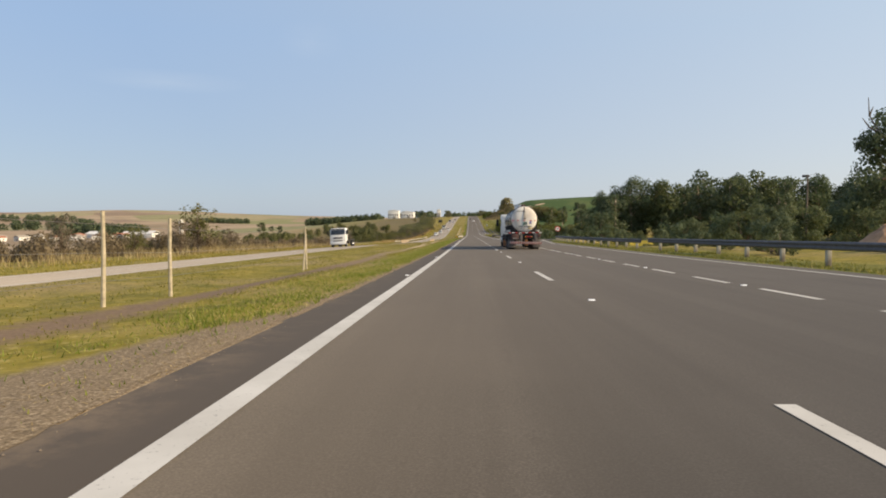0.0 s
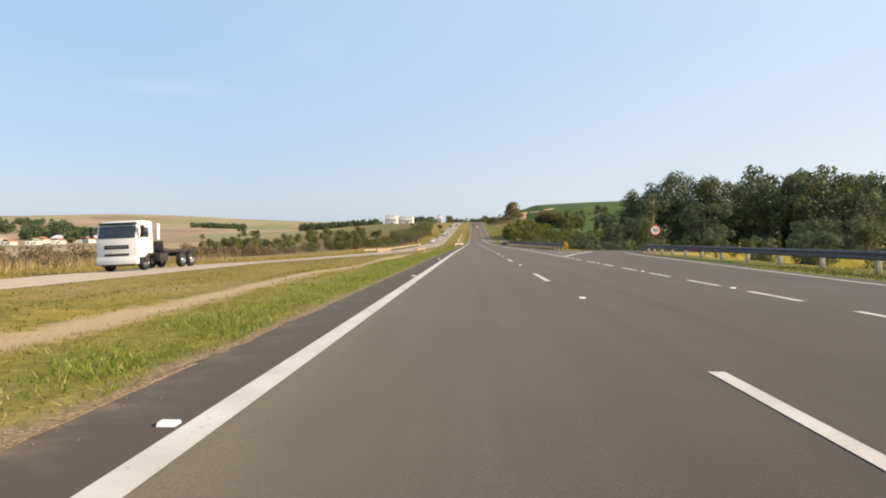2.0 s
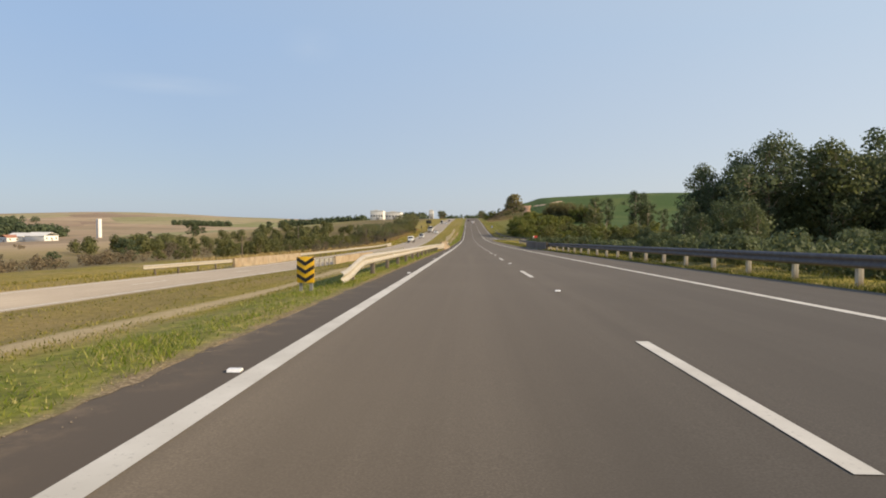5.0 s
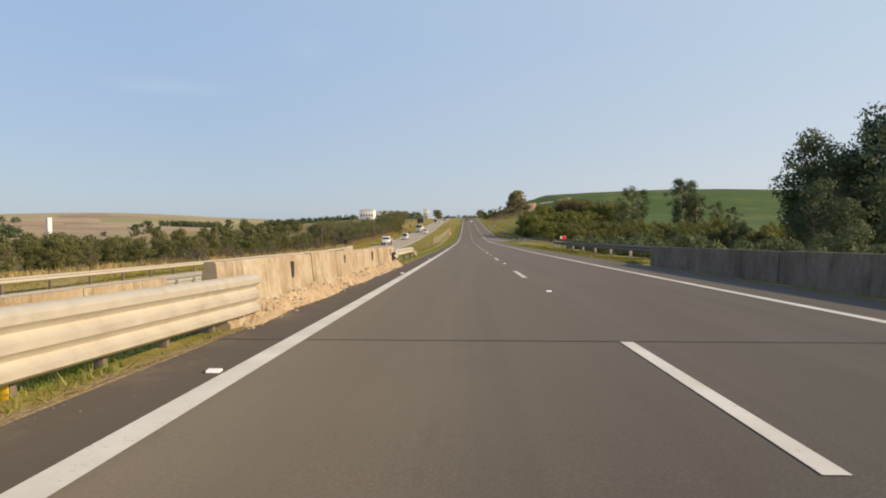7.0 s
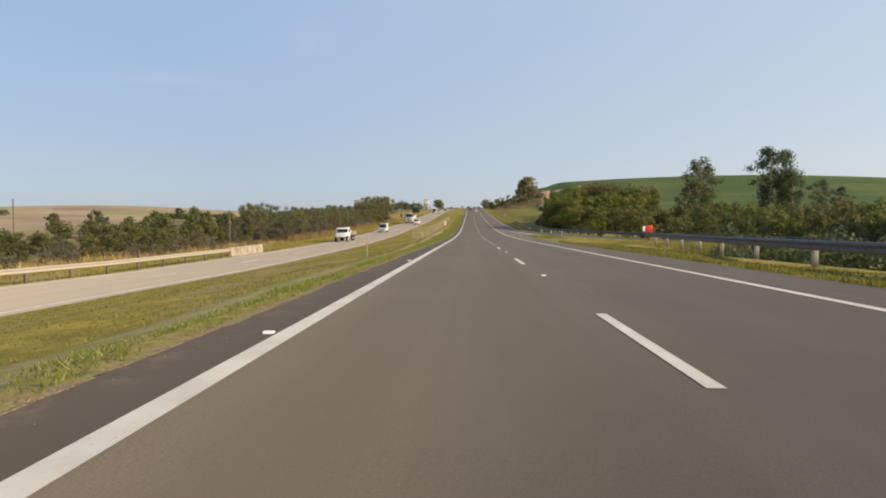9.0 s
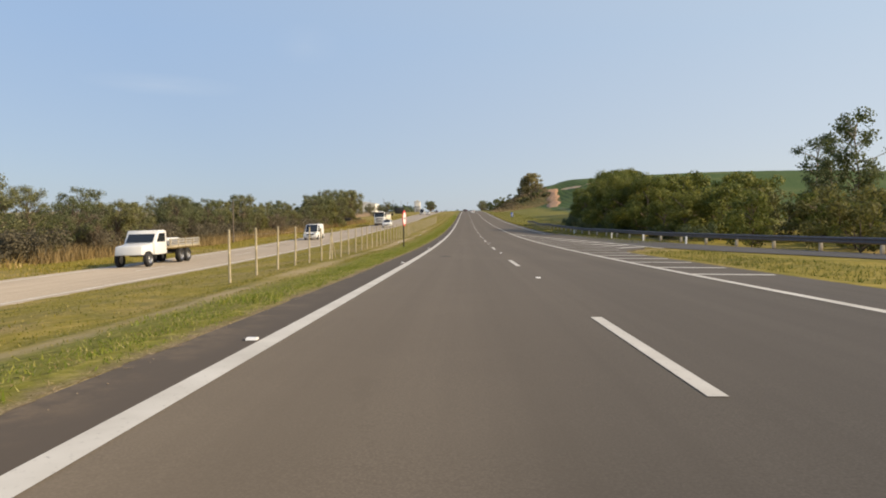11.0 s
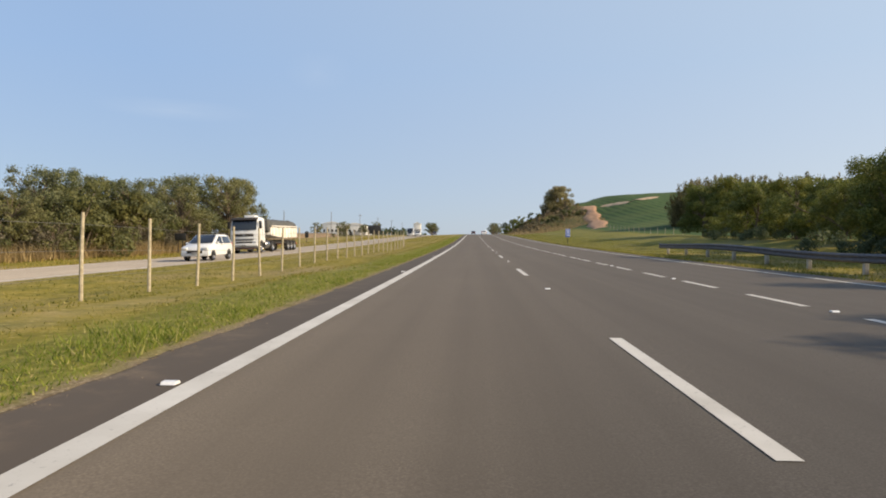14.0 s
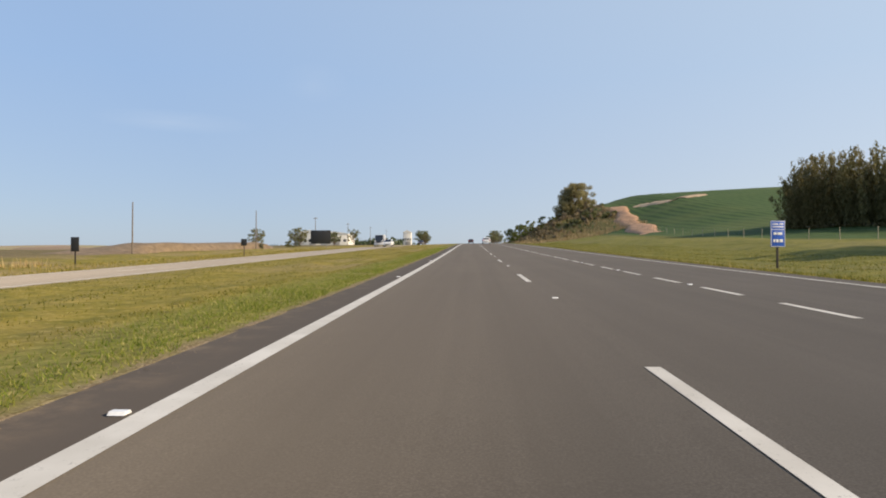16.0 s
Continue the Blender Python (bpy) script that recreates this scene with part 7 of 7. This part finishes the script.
b = board("red and white warning board behind the guardrail", "warning_sign", 22.5, 364, 0.9, 0.8, 0.9, M_SIGN_RED, 10.0)
part("white_panel", Shape().box((-0.62, 0, 1.3), (0.30, 0.03, 0.6), 0.01), M_SIGN_WHITE, b)


def chevron_sign(x, s, w=0.5, h=1.0, foot=0.28):
    t = thing("hazard_marker", "yellow and black chevron marker at the ramp nose", "sign", "hazard markers", (x, s, land1(x, s)))
    part("panel", Shape().box((0, 0, foot + h / 2), (w, 0.03, h), 0.008), M_SIGN_YELLOW, t, "yellow panel")
    up, thick = 0.21 * h, 0.15 * h
    for i in range(3):
        z = foot + 0.01 + i * 0.315 * h
        part("chevron", Shape().prism([(-w / 2, z + up), (0, z), (w / 2, z + up), (w / 2, z + up + thick), (0, z + thick), (-w / 2, z + up + thick)], "y", -0.024, -0.017), M_INK, t, "black chevron")
    for q in (-1, 1):
        part("post", Shape().box((q * w * 0.3, 0.05, (foot + h) / 2), (0.07, 0.05, foot + h)), M_GREYBAR, t)
    return t


chevron_sign(11.55, 137.4, 0.43, 0.74, 0.28)
chevron_sign(-2.0, 176.0, 0.4, 0.6, 0.2)
for x, s in ((-3.9, 324.5), (-2.3, 352.0)):
    t = thing("marker_post", "slim pale marker post in the median grass", "post", "marker posts", (x, s, land1(x, s)))
    part("shaft", Shape().box((0, 0, 0.5), (0.07, 0.05, 1.2), 0.01), M_WOOD, t)
    part("band", Shape().box((0, 0, 0.98), (0.075, 0.055, 0.16)), M_SIGN_YELLOW, t)
# small marker stakes in the verge on the right
for s in (398, 406, 414, 431):
    x = float(np.interp(s, [398, 414, 431], [18.2, 16.6, 15.9])) - 0.9
    t = thing("marker_post", "short white marker stake on the verge", "post", "marker stakes", (x, s, land1(x, s)))
    part("shaft", Shape().box((0, 0, 0.25), (0.12, 0.06, 0.6), 0.01), M_SIGN_WHITE, t)


def post_fence(label, spots, h=1.68):
    f = tagged(new("post_fence"), label, "fence", "median fences")
    frng = random.Random(5)
    sh = Shape().tube([(0, 0, -0.2), (0.01, 0, h * 0.5), (0, 0.01, h)], [0.042, 0.038, 0.034], 8)
    me = sh.mesh("post", M_WOOD)
    tops = []
    for x, s in spots:
        z = land1(x, s)
        p = part("post", me, None, f, at=(x, s, z))
        p.rotation_euler = (frng.uniform(-0.02, 0.02), frng.uniform(-0.03, 0.03), frng.uniform(0, 6))
        tops.append((x, s, z))
    for u in (0.45, 0.95, 1.45):
        part("wire", Shape().tube([(a, b2, c + u) for a, b2, c in tops], 0.004, 4), M_WIRE, f, "thin fence wire")
    return f


def brace(f, x, s, legs=(-0.9, 0.9)):
    z = land1(x, s)
    for d in legs:
        part("brace", Shape().tube([(x, s, z + 1.4), (x + 0.1, s + d, z - 0.1)], 0.034, 7), M_WOOD, f, "slanting timber brace")


fence = post_fence("row of bleached timber posts with wire along the median", [(-5.40, 379.95 + 2.614 * k) for k in range(-3, 54)])
for s in (387.79, 437.46, 518.49):
    brace(fence, -5.45, s)
fence = post_fence("end of a bleached timber post fence in the median", [(-4.9, 6.8), (-4.85, 9.6), (-4.85, 12.4), (-4.85, 15.1), (-4.85, 17.7), (-4.95, 29.8)])
brace(fence, -4.95, 29.8, (-0.9,))


post_fence("thin wire fence on short grey posts below the cane field", [(37.0 + 0.075 * (s - 560), s) for s in np.arange(560, 700, 7.0)], 1.25)


def pole(label, x, s, h, arm=0.0, lamp=False):
    t = thing("utility_pole" if not lamp else "street_lamp", label, "pole" if not lamp else "lamp", "poles", (x, s, land1(x, s)))
    part("shaft", Shape().tube([(0, 0, -0.3), (0, 0, h * 0.5), (0.02, 0, h)], [0.10, 0.085, 0.065], 10), M_POLE, t)
    if arm:
        part("crossarm", Shape().box((0, 0, h - 0.4), (arm, 0.09, 0.11), 0.01), M_POLE, t)
        for q in (-0.4, 0.0, 0.4):
            part("insulator", Shape().cyl((q * arm, 0, h - 0.27), 0.04, 0.14, "z", 10), M_CONC_PALE, t)
    if lamp:
        part("lamp_head", Shape().box((-0.15, 0, h + 0.05), (0.55, 0.4, 0.22), 0.05), M_CHASSIS, t, "dark lamp head")
    return t


pole("dark weathered pole standing in dry grass", -41, 596, 6.6)
pole("dark weathered pole standing in dry grass", -40, 641, 7.6)
for x, s, h in ((-40, 690, 8.0), (-41, 742, 8.0), (-42, 800, 8.0), (-43, 862, 8.0)):
    pole("thin utility pole beside the opposite carriageway", x, s, h, 1.2)
pole("dark lamp post with a square head by the trees", 33.5, 67.5, 6.6, lamp=True)
for x, s, h in ((-50.5, 361, 6.7), (-27.4, 434, 5.3), (-36.3, 270, 3.4), (-32.4, 380, 5.2), (-62, 150, 6.5), (-70, 45, 7.0)):
    pole("thin weathered bare pole among the scrub", x, s, h)


# ---- buildings across the valley ----
def water_tower(x, s, h=15.5, r=2.1):
    t = thing("water_tower", "plain white cylindrical water tower in the fields", "water tower", at=(x, s, land1(x, s)))
    part("tank", Shape().lathe([(-1.0, r), (h - 0.4, r), (h, r * 0.93), (h + 0.25, 0.1)], 40, "z"), M_WALL, t)
    part("base_ring", Shape().cyl((0, 0, 0.2), r + 0.35, 0.8, "z", 32, bev=0.03), M_CONC_PALE, t)
    for i in range(3):
        part("seam", Shape().lathe([(h * (0.3 + 0.2 * i) - 0.06, r + 0.002), (h * (0.3 + 0.2 * i), r + 0.02), (h * (0.3 + 0.2 * i) + 0.06, r + 0.002)], 40, "z"), M_WALL, t)
    part("ladder", Shape().box((0.2, -r - 0.1, h / 2), (0.4, 0.05, h), 0.01), M_RAIL_GREY, t)
    return t


water_tower(-317, 716, 16.5)


def house(x, s, w, d, h, rz, roof=M_ROOF, label="small whitewashed house with a clay roof", group="valley town", n_win=2):
    t = thing("house", label, "house", group, (x, s, land1(x, s) - 0.2), rz)
    wall = part("wall", Shape().box((0, 0, h / 2), (w, d, h), 0.02), M_WALL, t)
    e = 0.5
    part("roof", Shape().prism([(-w / 2 - e, h - 0.05), (0, h + w * 0.20), (w / 2 + e, h - 0.05), (w / 2 + e, h - 0.22), (0, h + w * 0.20 - 0.2), (-w / 2 - e, h - 0.22)], "y", -d / 2 - e, d / 2 + e), roof, t)
    for i in range(n_win):
        q = -w / 2 + w * (i + 0.5) / n_win
        part("window", Shape().box((q, -d / 2 - 0.01, h * 0.55), (1.2, 0.06, 1.1), 0.01), M_GLASS, wall, "dark window")
        part("window", Shape().box((w / 2 + 0.01, -d / 2 + d * (i + 0.5) / n_win, h * 0.55), (0.06, 1.2, 1.1), 0.01), M_GLASS, wall, "dark window")
    part("door", Shape().box((w * 0.05, -d / 2 - 0.012, 1.05), (0.9, 0.05, 2.1), 0.01), M_POLE, wall)
    return t


hrng = random.Random(3)
for i in range(34):
    house(-335 - 9.0 * i + hrng.uniform(-4, 4), 600 + hrng.uniform(-40, 95), hrng.uniform(7, 11), hrng.uniform(7, 12), hrng.uniform(2.9, 4.2), hrng.uniform(-25, 25),
          M_ROOF if hrng.random() < 0.65 else M_CONC_PALE)
for x, s, w, d, h in ((-312, 632, 13, 17, 4.2), (-334, 642, 13, 15, 4.2), (-395, 687, 14, 18, 4.5)):
    house(x, s, w, d, h, 80, M_WALL, "long white farm shed with a pale roof", "farm sheds", 3)


def works(x, s, w, d, h, label):
    t = thing("industrial_building", label, "building", "ridge works", (x, s, land1(x, s) - 0.3))
    wall = part("wall", Shape().box((0, 0, h / 2), (w, d, h), 0.05), M_WALL, t)
    part("roof", Shape().prism([(-w / 2 - 0.3, h), (0, h + 1.6), (w / 2 + 0.3, h), (w / 2 + 0.3, h - 0.3), (-w / 2 - 0.3, h - 0.3)], "y", -d / 2 - 0.3, d / 2 + 0.3), M_WALL, t)
    for i in range(5):
        part("window", Shape().box((-w * 0.4 + i * w * 0.2, -d / 2 - 0.02, h * 0.5), (w * 0.1, 0.06, h * 0.18), 0.01), M_GLASS, wall)
    part("gate", Shape().box((w * 0.1, -d / 2 - 0.02, 2.0), (4.0, 0.06, 4.0), 0.02), M_GREYBAR, wall)
    return t


works(-88, 955, 18, 26, 9, "white industrial shed on the ridge")
works(-112, 985, 16, 22, 12, "tall white industrial building on the ridge")
works(-46, 1010, 6, 6, 11, "narrow white silo building on the ridge")

# ---- bare soil: the cut in the bank and tracks over the cane field ----
def drape(name, label, pts, half, lift, material, n=40, across=7):
    p = smooth_path(pts, n)
    d = np.gradient(p, axis=0)
    d /= np.hypot(d[:, 0], d[:, 1])[:, None]
    nrm = np.stack([d[:, 1], -d[:, 0]], 1)
    r = np.random.default_rng(len(pts) * 31 + n)
    wob = 1 + 0.25 * np.sin(np.linspace(0, 19, n)) + 0.12 * r.normal(size=n)
    q = np.linspace(-1, 1, across)
    g = p[None] + nrm[None] * (q[:, None] * half * wob[None])[..., None]
    ends = np.clip(np.minimum(np.arange(n), np.arange(n)[::-1]) / (0.2 * n), 0, 1)
    z = land(g[..., 0], g[..., 1]) + lift * (1 - np.abs(q)[:, None] ** 4) * (ends if lift > 0.4 else 1) - 0.02
    v = np.concatenate([g, z[..., None]], -1).reshape(-1, 3)
    i = (np.arange(across - 1)[:, None] * n + np.arange(n - 1)).ravel()
    f = np.stack([i, i + n, i + n + 1, i + 1], 1)
    return tagged(new(name, raw_mesh(name, v, f, material, True)), label, "soil", kind="structure")


drape("soil_cut", "bare orange soil face cut into the bank", [(55.5, 764), (53.8, 742), (51.0, 722), (49.0, 704), (46.6, 686), (44.0, 668)], 2.9, 0.6, M_SOIL, 110, 11)
drape("dirt_track", "pale earth track across the cane field", [(62.0, 753), (66.0, 745), (70.0, 738)], 2.6, 0.30, M_TRACK)
drape("dirt_track", "pale earth track across the cane field", [(74.0, 742), (79.0, 746), (85.0, 754)], 2.6, 0.30, M_TRACK)
# low earth bank past the opposite verge
drape("earth_bank", "low bare earth bank behind the opposite verge", [(-46, 590), (-45, 615), (-44, 640), (-46, 668)], 3.5, 1.3, M_DRYEARTH, 60, 9)
# red earth heap by the lamp post
heap = thing("earth_heap", "heap of red earth and rubble under the trees", "heap", at=(39, 62, land1(39, 62)))
r_ = np.random.default_rng(4)
th, ra = np.meshgrid(np.linspace(0, 2 * np.pi, 25)[:-1], np.linspace(0.02, 1, 9))
hx, hy = 4.2 * ra * np.cos(th), 3.0 * ra * np.sin(th)
hz = 2.6 * (1 - ra ** 1.4) + r_.normal(scale=0.09, size=ra.shape) - 0.15
i = (np.arange(8)[:, None] * 24 + np.arange(24)).ravel()
j = (np.arange(8)[:, None] * 24 + (np.arange(24) + 1) % 24).ravel()
part("mound", raw_mesh("mound", np.stack([hx, hy, hz], -1).reshape(-1, 3), np.stack([i, j, j + 24, i + 24], 1), M_SOIL), None, heap)
